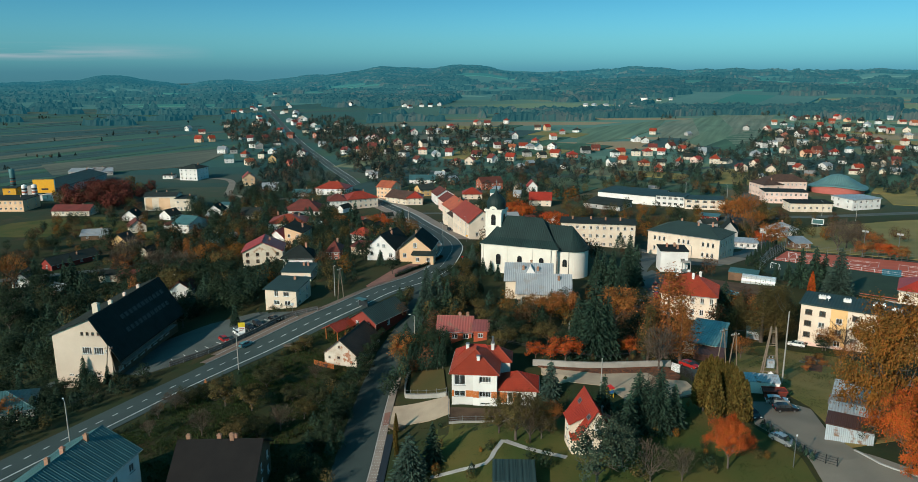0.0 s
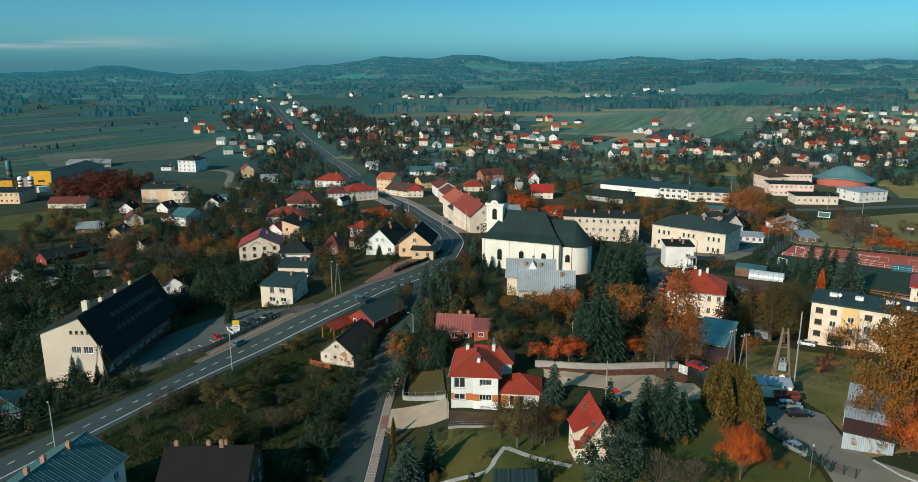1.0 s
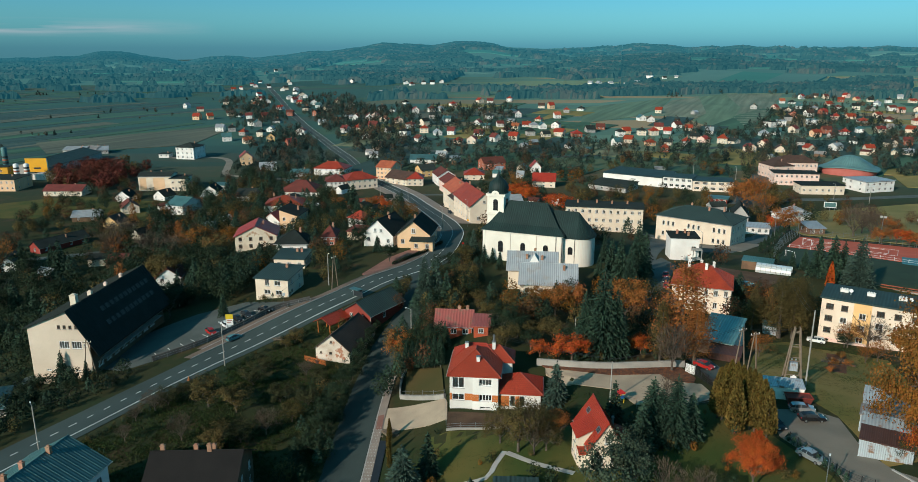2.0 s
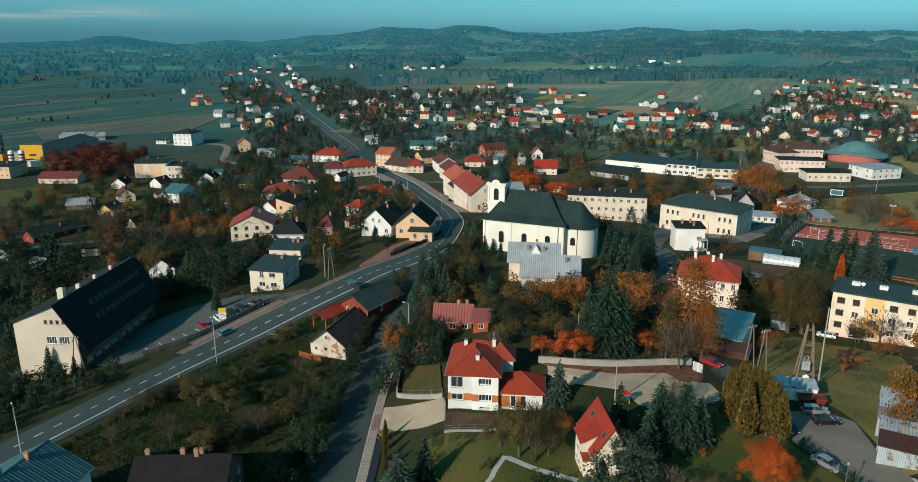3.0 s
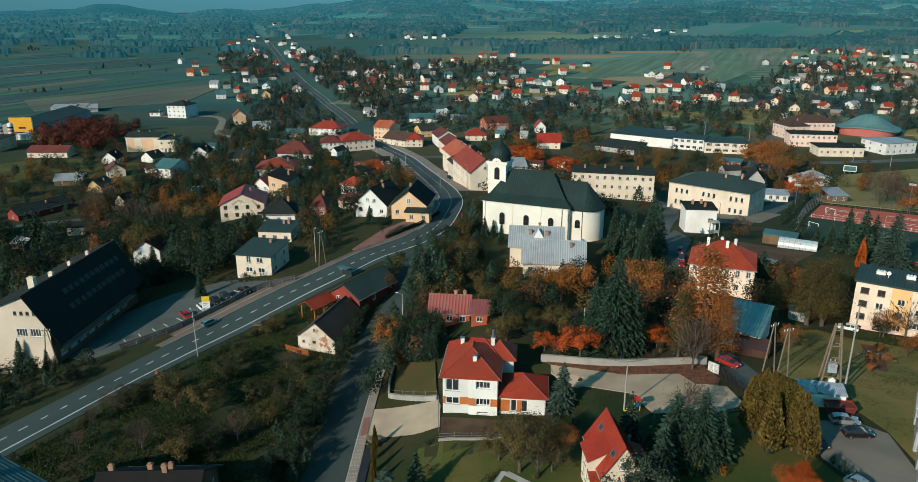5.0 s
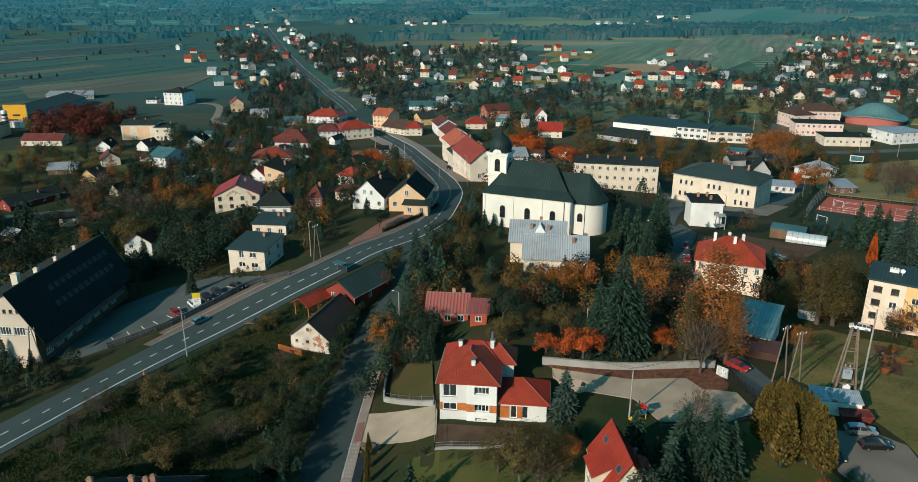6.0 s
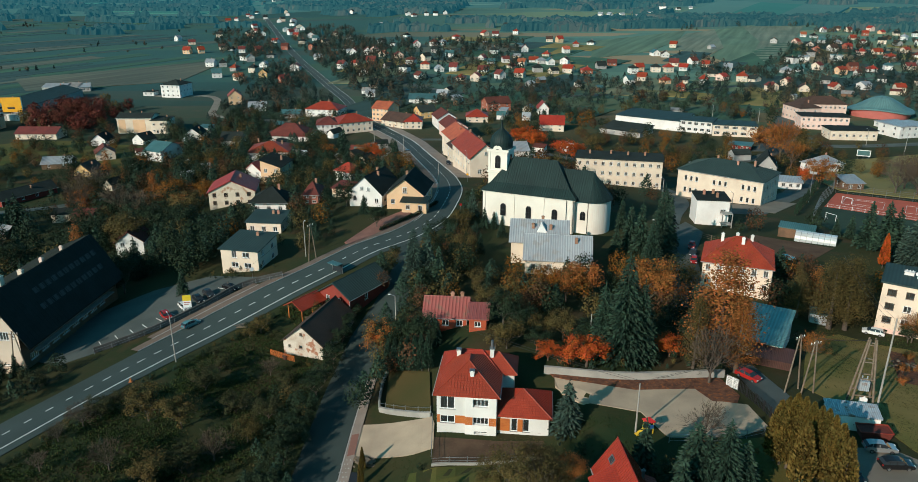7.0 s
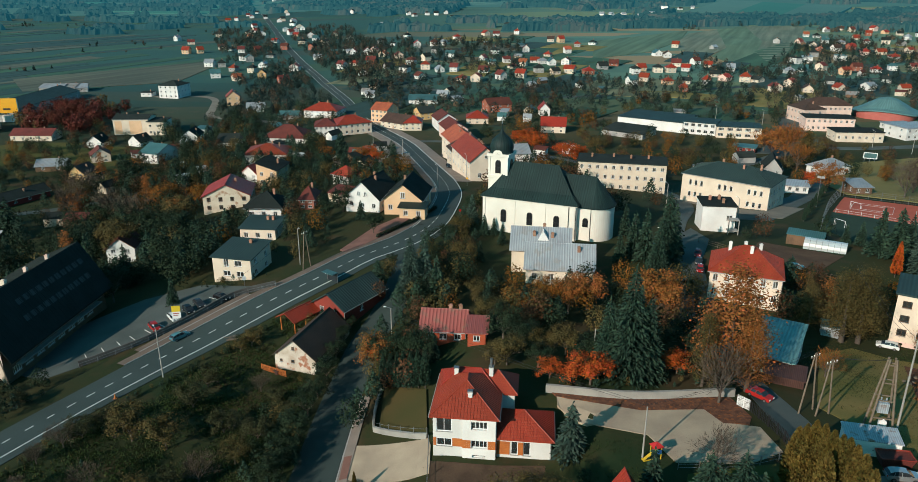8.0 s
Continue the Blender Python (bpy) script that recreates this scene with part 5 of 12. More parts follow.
    cr.box((x0 + x1) / 2 - 0.05, cy - 0.05, 25.4, (x0 + x1) / 2 + 0.05, cy + 0.05, 26.9), cr.box((x0 + x1) / 2 - 0.45, cy - 0.05, 26.2, (x0 + x1) / 2 + 0.45, cy + 0.05, 26.3)
    part("cross", cr, STEEL, ob)


church()
house(20.5, 183.5, -14, 6.0, 5.0, 2.8, roof="hip", rh=2.0, axis="x", wall="white", tiles="dark", cols=1, side=1, floors=1, chimneys=(), label="small white outbuilding by the church wall", name="outbuilding", category="outbuilding")

house(58.5, 168.2, -21, 13.0, 11.2, 6.0, roof="hip", rh=4.06, wall="cream", tiles="red", cols=6, side=4, floors=2, chimneys=(), label="cream two-storey villa with a bright red hipped roof", win=(0.95, 1.45), rib=0.5)
def villa_chimneys():
    ob = [o for o in bpy.data.objects if o.get("label", "").startswith("cream two-storey villa")][0]
    for x, y, z0, z1 in ((-3.4, 1.0, 7.5, 9.9), (0.6, -1.4, 7.6, 10.2), (2.2, 0.8, 8.0, 10.2), (-0.6, 0.6, 8.8, 10.4)):
        chimney(ob, x, y, z0, z1, 0.6, WHITE_CHIMNEY)


villa_chimneys()


def yellow_flats():
    ob = thing("flats", at(92.4, 147.3, -33, 0.0) @ Matrix.Scale(1.046, 4), "cream and yellow three-storey flats with a flat grey roof", "flats")
    TAKEN.append((92.0, 146.6, 15))
    s = Shape()
    W, D, H = 13.0, 4.9, 9.1
    wins = []
    cols = [-11.4, -8.7, -5.4, -2.3, 0.7, 3.6, 6.4, 9.4, 11.7]
    for f in range(3):
        for i, c in enumerate(cols):
            wins.append((c + W, 1.75 + f * 2.55 - (1.2 if i == 2 else 0) * (f < 3) * 0.9, 1.25 if i % 3 else 1.4, 1.25))
    holes = [(u - w / 2, u + w / 2, z, z + h) for u, z, w, h in wins] + [(c + W - 0.5, c + W + 0.5, 0.1, 0.5) for c in cols if c != -5.4]
    facade(s, (-W, -D), (W, -D), -1.5, H, holes)
    facade(s, (W, -D), (W, D), -1.5, H, []), facade(s, (W, D), (-W, D), -1.5, H, []), facade(s, (-W, D), (-W, -D), -1.5, H, [])
    part("wall", s, WALLS["cream"], ob)
    for (u, z, w, h) in wins:
        put_window(ob, pose(u - W, -D + 0.1, z, 0, 0, 0), w, h, dark=int(u * 7 + z) % 3 == 0)
    for x0, x1 in ((-7.1, -3.9), (4.9, 8.0)):
        band_s = Shape()
        hs = [(u - W - w / 2 - x0, u - W + w / 2 - x0, z, z + h) for u, z, w, h in wins if x0 < u - W < x1]
        facade(band_s, (x0, -D - 0.04), (x1, -D - 0.04), 0.75, H - 0.1, hs, 0.05)
        part("painted_bay", band_s, WALLS["yellow"], ob, "ochre yellow painted bay")
    p = Shape()
    facade(p, (-W - 0.05, -D - 0.06), (W + 0.05, -D - 0.06), -1.5, 0.75, [(c + W - 0.45, c + W + 0.55, 0.1, 0.5) for c in cols if c != -5.4], 0.06)
    part("plinth", p, WALLS["pink"], ob, "pink plinth with cellar windows")
    r = Shape()
    r.box(-W - 0.4, -D - 0.4, H, W + 0.4, D + 0.4, H + 0.3)
    part("roof", r, TEAL_DARK, ob, "flat teal-grey roof")
    for x, y in ((-9.5, 0.5), (-4.6, 0.5), (1.0, 0.8), (5.0, -1.5), (9.5, 0.4)):
        c = Shape()
        c.box(-0.75, -0.4, H + 0.3, 0.75, 0.4, H + 0.85), c.box(-0.82, -0.47, H + 0.85, 0.82, 0.47, H + 0.95)
        for k in (-0.6, 0, 0.6):
            c.bar((k * 0.8, 0, H + 0.95), (k * 0.8, 0, H + 1.2), 0.1, 8)
        part("chimney", c, WALLS["grey"] if x > 3 else WALLS["white"], ob, "rendered chimney stack", m=pose(x, y, 0))
    for x, y in ((-8.2, -0.8), (2.4, -0.6), (4.2, -2.6)):
        dish(ob, pose(x, y, H + 0.3))
    return ob


def dish(parent, m):
    s = Shape()
    s.bar((0, 0, 0), (0, 0, 0.9), 0.04)
    prof = [(0.0, 0.0), (0.2, 0.03), (0.4, 0.12)]
    for (r0, z0), (r1, z1) in zip(prof, prof[1:]):
        for i in range(12):
            a, b = i * math.tau / 12, (i + 1) * math.tau / 12
            f = lambda r, z, q: (math.cos(q) * r, -z - 0.1, 0.9 + math.sin(q) * r)
            s.face(f(r0, z0, a), f(r0, z0, b), f(r1, z1, b), f(r1, z1, a))
    s.bar((0, 0, 0.6), (0, -0.5, 0.75), 0.02)
    return part("satellite_dish", s, FRAME, parent, m=m)


yellow_flats()
house(119.8, 167.8, -33, 14.4, 12.3, 6.7, roof="hip", rh=3.09, wall="cream", tiles=ROOFS["red"], cols=4, floors=2, label="cream house with a pale red hipped roof by the pitch")


ROOF_PANE = material("dark_roof_pane", (0.05, 0.055, 0.055), (0.04, 0.044, 0.044), 0.6, rough=0.6, gloss=0.15)


def gabled_hall():
    """The big building with the lopsided gable: shallow slope on the west, steep slope on the east."""
    front = Vector((12.9, 1.1, 0)).normalized()
    ob = thing("culture_hall", pose(-89.6, 144.6, -8.14, 0, 0, -4) @ Matrix.Scale(1.03, 4), "big white gabled hall with a steep dark roof", "hall")
    TAKEN.extend([(-83.4, 154.7, 10), (-81.7, 163.7, 10)])
    W, D = 12.7, 31.5
    zl, za, zr, xa = 10.3, 13.9, 7.6, 8.7
    s = Shape()
    wins = [(6.7 + i * 1.2, 10.1, 0.65, 0.8) for i in range(4)] + [(7.4, 5.9, 2.1, 1.6), (10.0, 5.9, 2.1, 1.6), (11.7, 6.3, 0.6, 0.7)] + [(3.4, 0.9, 1.1, 0.4), (5.0, 0.9, 1.1, 0.4), (9.6, 0.9, 1.1, 0.4)]
    holes = [(u - w / 2, u + w / 2, z, z + h) for u, z, w, h in wins if z + h < 9]
    facade(s, (0, 0), (W, 0), -2, zr, [q for q in holes if q[3] < zr])
    # the gable above, with its row of small windows
    top_holes = [q for q in holes if q[3] >= zr]
    u_of = lambda z: (0 if z <= zl else xa * (z - zl) / (za - zl), W - (W - xa) * (z - zr) / (za - zr))
    s.face((0, 0, zr), (W, 0, zr), (u_of(10.1)[1], 0, 10.1), (0, 0, 10.1))
    lo, hi = 10.1, 10.9
    l0, r0 = u_of(lo)
    l1, r1 = u_of(hi)
    row = [(u - w / 2, u + w / 2) for u, z, w, h in wins[:4]]
    edges = [l1] + [q for pair in row for q in pair] + [r1]
    for k in range(0, len(edges), 2):
        s.face((edges[k], 0, lo), (edges[k + 1], 0, lo), (edges[k + 1], 0, hi), (edges[k], 0, hi))
    s.face((l0, 0, lo), (l1, 0, lo), (l1, 0, hi)), s.face((r1, 0, lo), (r0, 0, lo), (r1, 0, hi))
    s.face((l1, 0, hi), (r1, 0, hi), (xa, 0, za))
    for a, b in row:
        for p, q in (((a, lo), (b, lo)), ((b, lo), (b, hi)), ((b, hi), (a, hi)), ((a, hi), (a, lo))):
            s.face((q[0], 0, q[1]), (p[0], 0, p[1]), (p[0], 0.14, p[1]), (q[0], 0.14, q[1]))
    side_s = Shape()
    facade(side_s, (W, 0), (W, D), -2, zr, [(2 + i * 3.2, 4.2 + i * 3.2, z, z + 1.3) for i in range(8) for z in (1.0, 4.2)])
    facade(s, (W, D), (0, D), -2, zr, []), facade(s, (0, D), (0, 0), -2, zl, [])
    s.face((W, D, zr), (0, D, zr), (0, D, zl), (xa, D, za))
    part("wall", s, material("beige_render", (0.56, 0.46, 0.37), (0.47, 0.38, 0.30), 0.2, bump=0.2), ob)
    # dark boards carry the wall's own dark tone and the shade on it
    part("side_wall", side_s, WALLS["wood"], ob, "dark boarded side wall with shade in its colour")
    for i in range(8):
        for z in (1.0, 4.2):
            put_window(ob, pose(W - 0.1, 3.1 + i * 3.2, z, 0, 0, 90), 2.2, 1.3)
    for u, z, w, h in wins:
        put_window(ob, pose(u, 0.1, z), w, h, dark=z > 9)
    r = Shape()
    o = 0.6
    sl, sr = (za - zl) / xa, (za - zr) / (W - xa)
    prof = [(-o, zl - o * sl), (xa, za), (W + 2.0, zr - 2.0 * sr)]
    tops = []
    for (p, q) in zip(prof, prof[1:]):
        a = [(p[0], -0.5, p[1] + 0.25), (q[0], -0.5, q[1] + 0.25), (q[0], D + 0.5, q[1] + 0.25), (p[0], D + 0.5, p[1] + 0.25)]
        b = [(x, y, z - 0.25) for x, y, z in a]
        r.face(*a), r.face(*b[::-1])
        for i in range(4):
            j = (i + 1) % 4
            r.face(b[i], b[j], a[j], a[i])
        tops.append([a[1], a[2], a[3], a[0]])
    rp = part("roof", r, ROOFS["dark"], ob, "dark bitumen sheet roof")
    part("seams", ribs_on(tops, 1.0, 0.06, 0.05), ROOFS["dark"], rp)
    for x, y, big in ((7.2, 5.5, 1.2), (7.4, 11.0, 0.8), (7.5, 17, 0.6), (7.5, 23.5, 0.6)):
        chimney(ob, x, y, 12.0, 15.4 if big > 1 else 14.3, big * 1.05, WALLS["cream"] if big > 0.7 else WALLS["pink"])
    # two rows of windows let into the steep slope
    u_ = Vector((W + 2.0 - xa, 0, (zr - 2.0 * sr) - za)).normalized()
    for down, n_, y0_ in ((3.0, 11, 9.0), (6.1, 11, 8.0)):
        for k in range(n_):
            q_ = Vector((xa, y0_ + k * 1.9, za + 0.27)) + u_ * down
            w_ = Shape()
            w_.face(q_, q_ + Vector((0, 1.3, 0)), q_ + Vector((0, 1.3, 0)) + u_ * 1.1, q_ + u_ * 1.1)
            for e_ in (Vector((0, -0.08, 0)), Vector((0, 1.3, 0))):
                w_.face(q_ + e_ + Vector((0.05, 0, 0.05)), q_ + e_ + Vector((0.05, 0.08, 0.05)), q_ + e_ + Vector((0.05, 0.08, 0.05)) + u_ * 1.1, q_ + e_ + Vector((0.05, 0, 0.05)) + u_ * 1.1)
            part("roof_window", w_, ROOF_PANE, ob)
    # long balcony rail on the shaded side
    for z in (2.6,):
        b = Shape()
        b.box(W, 3, z - 0.15, W + 1.2, D - 3, z)
        for k in range(24):
            b.bar((W + 1.15, 3 + k, z), (W + 1.15, 3 + k, z + 1.0), 0.025, 4)
        b.box(W + 1.1, 3, z + 1.0, W + 1.2, D - 3, z + 1.06)
        part("balcony", b, CONCRETE, ob)


gabled_hall()


def school():
    ob = thing("school", pose(85.2, 250.5, -7.0, 0, 0, -39), "white two-storey school with a dark green hipped roof", "school")
    TAKEN.append((85, 250, 15))
    us = [q + 13.1 for base in (-10.2, -1.2, 7.6) for q in (base - 0.2, base + 1.55, base + 3.3)]
    wins = [(0, u, z, 0.9, 1.6) for u in us for z in (1.9, 5.6)] + [(90, u, z, 0.9, 1.6) for u in (2.5, 5, 7.5, 10, 12.5) for z in (1.9, 5.6)]
    house(0, 0, 0, 26.2, 15.5, 8.8, roof="hip", rh=3.3, wall="cream", tiles=TEAL_DARK, cols=0, side=0, wins=wins, chimneys=((-0.15, 0.05), (0.12, -0.1), (0.3, -0.02)), rib=0.6, into=ob, label="", plinth=4)


school()


def white_annex():
    ob = thing("annex", at(66.6, 211.0, -7, 0.3), "plain white annex with a flat dark roof and porch", "building")
    TAKEN.append((66.6, 211, 6))
    house(0, 0, 0, 8.1, 8.2, 6.6, roof="flat", wall="white", tiles="dark", cols=0, side=0, wins=((0, 6.6, 3.2, 1.4, 1.2),), chimneys=((-0.2, 0.1), (0.1, 0.2), (0.15, -0.2)), into=ob, label="", ov=0.2, plinth=3)
    s = Shape()
    s.box(2.0, -6.3, 3.7, 4.6, -4.1, 3.9), s.box(2.0, -6.3, -1.5, 2.2, -6.1, 3.7), s.box(4.4, -6.3, -1.5, 4.6, -6.1, 3.7), s.box(2.0, -6.3, 0.9, 4.6, -4.1, 1.1)
    part("porch", s, CONCRETE, ob)


white_annex()
house(55.5, 272.2, -12, 28.4, 11, 9.6, roof="flat", wall="cream", tiles="dark", cols=11, side=2, floors=3, chimneys=((-0.35, 0.1), (-0.1, 0.2), (0.1, 0.1), (0.3, 0.15)), label="cream three-storey flats with a flat dark roof", category="flats", name="flats", win=(1.1, 1.25))


def steel_shed():
    ob = thing("shed", at(52.4, 136.0, -25) @ Matrix.Scale(0.978, 4), "white workshop with a blue-grey sheet roof", "shed")
    TAKEN.append((51.7, 135.6, 7))
    house(-0.7, 0.3, -6, 6.6, 13.0, 3.6, roof="shed", rh=0.9, axis="x", wall="white", tiles=material("pale_teal_sheet", (0.24, 0.42, 0.40), (0.10, 0.24, 0.24), 0.22, rough=0.45, metal=0.2, ribs=0.5), cols=0, side=0, wins=((270, 3, 1.2, 1.2, 1.0), (270, 8, 1.2, 1.2, 1.0)), chimneys=(), into=ob, label="", ov=0.3, rib=0.7, floors=1)
    house(0.9, -8.0, -2, 5.6, 3.4, 2.6, roof="shed", rh=0.7, axis="x", wall=BROWN_SHEET, tiles=BROWN_SHEET, cols=0, side=0, chimneys=(), into=ob, label="", ov=0.2, floors=1)


steel_shed()

# west of the main road
house(-46.3, 183.5, -12, 8.9, 9.5, 5.0, roof="shed", rh=1.0, wall="cream", tiles=TEAL_DARK, cols=0, side=2, floors=2, chimneys=((0.1, 0.3),), wins=((0, 3.2, 0.9, 1.7, 1.2), (0, 6.3, 0.9, 1.7, 1.2), (0, 3.2, 3.1, 1.2, 1.8), (0, 6.0, 3.3, 1.7, 1.3)),
      label="cream two-storey cube house with a low teal roof", ov=0.5)
house(-48.3, 208.4, -5, 9.0, 8, 3.4, roof="shed", rh=0.8, wall="cream", tiles=TEAL_DARK, cols=3, side=2, floors=1, chimneys=((0.1, 0.2), (0.25, 0.2)), label="cream flat-roofed house with a dark felt roof", ov=0.4)
house(-52.4, 228.9, 0, 9.6, 9, 3.9, roof="hip", rh=3.2, wall="white", tiles="dark", cols=3, side=2, floors=1, label="white house with a broad dark hipped roof", ov=0.8)
house(-70.8, 253.0, 9, 13.9, 13, 5.0, rh=3.4, axis="y", wall="plaster", tiles="red", cols=4, side=3, floors=2, chimneys=((0.15, 0.1),), label="old house with patchy plaster and a red roof", dark=True)
house(-22.3, 225.5, -21, 10.0, 12, 3.9, rh=4.4, axis="y", wall="white", tiles="dark", cols=3, side=3, floors=1, chimneys=((0.1, 0), (-0.05, 0.2)), wins=((0, 4, 4.4, 1.0, 1.2), (0, 6, 4.4, 1.0, 1.2)), label="white gabled house with a dark tiled roof")
house(-12.4, 222.0, -8, 10.0, 13, 4.3, rh=4.0, axis="y", wall="orange", tiles="dark", cols=3, side=3, floors=1, chimneys=((-0.1, 0.1),), wins=((0, 5.0, 4.6, 1.2, 1.6),), label="peach gabled house with a dark roof")
house(-10.4, 213.6, -8, 6.6, 4.2, 3.0, roof="shed", rh=0.5, wall="orange", tiles="green", cols=2, side=1, floors=1, chimneys=(), label="peach garage with a dark sheet roof", name="garage", category="garage")
house(-54.9, 84.8, -10, 11.4, 15.0, 7.7, rh=3.11, axis="y", wall="white", tiles="teal", cols=3, side=4, floors=2, chimneys=((0.03, 0.25), (-0.05, 0.0), (-0.05, -0.2)), rib=0.9, label="house with a blue-grey standing-seam roof and brick chimneys")
house(-36.4, 93.4, 2, 11.7, 12.2, 5.1, rh=3.62, axis="x", wall="wood", tiles=material("dark_brown_felt", (0.015, 0.0135, 0.013), (0.011, 0.01, 0.01), 0.4, rough=0.9, bump=0.3), cols=3, side=3, floors=2, chimneys=((-0.42, 0.05), (0.15, 0.0), (-0.05, 0.12), (0.15, 0.15)), label="dark-roofed house with low brick chimneys", ov=0.6)
house(-91.1, 127.9, 24, 10.7, 9.6, 3.4, roof="hip", rh=2.56, wall="white", tiles="teal", cols=3, side=2, floors=1, chimneys=(), rib=0.6, label="low white house with a blue-grey sheet roof")


house(-86.5, 213.0, 8, 7.0, 8.0, 4.6, rh=2.6, axis='y', wall='white', tiles='maroon', cols=2, side=2, floors=2, label='small white house half hidden by trees')


# ---------------------------------------------------------------- the town round the church and the market street
def cream_block():
    ob = thing("cinema", at(-172.4, 428.6, 3), "long cream and peach hall with blank panels and a dark roof", "building")
    TAKEN.append((-172.4, 428.6, 15))
    kw = dict(into=ob, label="", wall="cream", cols=0, side=0, floors=2, plinth=2)
    house(-4.2, 0, 0, 18.5, 13, 8.4, roof="gable", rh=1.6, tiles="dark", chimneys=((0.1, 0.1), (-0.2, 0)), **kw)
    house(9.4, -1.6, 0, 8.8, 13, 7.2, roof="flat", tiles="dark", chimneys=((0.2, 0.2),), wins=((0, 1.6, 4.6, 1.2, 1.1), (0, 1.6, 1.2, 1.2, 1.1), (0, 5.6, 4.6, 1.6, 1.2), (0, 5.6, 1.2, 1.6, 1.2), (0, 3.4, 0.1, 1.2, 2.2)), **kw)
    for x0, x1 in ((-12.6, -8.9), (-4.9, 1.6)):
        p = Shape()
        p.box(x0, -6.58, 0.5, x1, -6.5, 7.4)
        part("panel", p, WALLS["orange"], ob, "plain peach wall panel")


cream_block()
house(-181.5, 395.3, -0, 8.0, 9, 2.6, dz=-0.0, rh=3.2, axis='y', tiles='dark', cols=2, label='white gabled house with a dark roof')
house(-165.6, 363.3, 29, 8.2, 9, 3.6, dz=-0.0, rh=3.0, axis='y', wall='cream', tiles='maroon', cols=2, label='cream gabled house with a dark red roof')
house(-179.2, 347.8, 11, 12.1, 9, 2.5, dz=-0.0, rh=2.2, wall='wood', tiles='grey', cols=2, floors=1, label='wooden barn with a pale metal roof', category='barn', name='barn')
house(-159.8, 335.1, -9, 7.5, 9, 2.5, dz=-0.0, rh=3.0, axis='y', wall='yellow', tiles='brown', cols=2, label='yellow gabled house with a brown roof')
house(-221.8, 411.3, -0, 21.6, 11, 3.0, dz=-0.0, rh=2.6, wall='cream', tiles='maroon', cols=5, floors=1, label='low cream workshop with a dark red roof', category='workshop', name='workshop')
house(-166.3, 297.6, -28, 6.6, 22, 2.5, dz=-0.0, rh=2.4, axis='y', wall='red', tiles='dark', cols=1, side=4, floors=1, label='long red boarded barn with a dark roof', category='barn', name='barn')
house(-168.5, 267.1, 13, 6.6, 9, 2.5, dz=-0.0, rh=3.0, axis='y', tiles='brown', cols=2, floors=2, label='small white gabled house with a brown roof')
house(-161.3, 397.5, -24, 8.1, 8, 2.5, dz=-0.0, rh=3, axis='y', tiles='dark', cols=2, label='white gabled house with a dark roof')
house(-137.4, 362.9, 68, 14.7, 10, 4.7, dz=0.2, rh=3, axis='y', tiles='teal', cols=2, label='white house with a blue-grey metal roof')
house(-138.3, 408.2, -0, 8.2, 10, 3.0, dz=-0.0, rh=3, axis='y', tiles='dark', cols=2, label='white gabled house with a dark roof')
house(-200.7, 550.8, -12, 14.6, 16, 8.8, dz=-0.1, roof='hip', rh=3, tiles='dark', cols=4, side=4, floors=3, label='white three-storey house with a dark hipped roof')
house(-221.0, 554.1, -1, 7.6, 8, 2.7, dz=-0.0, roof='flat', tiles='dark', cols=2, floors=1, label='small white flat-roofed building', category='building')
house(-296.3, 572.2, -1, 16.9, 14, 3.6, dz=-0.1, rh=2, wall='grey', tiles='grey', cols=6, floors=1, label='long low shed with a pale metal roof', category='shed', name='shed')
house(-284.7, 575.0, -1, 9.2, 14, 3.6, dz=-0.1, rh=2, wall='grey', tiles='rust', cols=3, floors=1, label='low shed with a rusty metal roof', category='shed', name='shed')
house(-279.0, 575.9, 23, 8.3, 14, 3.2, dz=-0.1, rh=2, wall='grey', tiles='grey', cols=3, floors=1, label='low shed with a pale metal roof', category='shed', name='shed')
house(-278.5, 508.0, 0, 26, 76, 5.4, roof='gable', rh=3.4, axis='y', wall='grey', tiles=TEAL_DARK, cols=2, side=9, floors=1, chimneys=((0.0, 0.46), (0.0, -0.3)), win=(2.4, 1.2), label='long low factory hall with a dark sheet roof', category='factory', name='factory_hall')
house(-268.7, 429.1, -0, 24.0, 18, 6.8, dz=-0.0, roof='flat', wall='orange', tiles='dark', cols=8, floors=2, label='orange works building with a flat dark roof', category='building', name='works_building')
house(-150.6, 520.3, 18, 8.4, 10, 5.8, dz=-0.0, rh=3.5, axis='y', wall='orange', tiles='red', cols=2, label='orange rendered house with a steep red roof')
house(-127.2, 489.6, 13, 10.7, 10, 2.8, dz=0.0, rh=2.6, tiles='grey', cols=3, label='white house with a pale metal roof')
house(-78.2, 458.2, -13, 20.0, 14, 4.1, dz=-0.1, roof='hip', rh=3.6, wall='white', tiles='red', cols=6, side=4, floors=2, chimneys=((0.1, 0), (-0.2, 0.1)), label='white villa with a red hipped roof at the street bend')
house(-67.8, 404.9, 8, 11.2, 14, 5.2, dz=0.0, roof='hip', rh=3.2, wall='white', tiles='maroon', cols=5, floors=2, label='white market house with a dark red hipped roof', group='market houses')
house(-56.3, 409.5, 29, 18.2, 14, 5.6, dz=0.0, roof='hip', rh=3.4, wall='cream', tiles='red', cols=6, floors=2, label='cream market house with a bright red hipped roof', group='market houses')
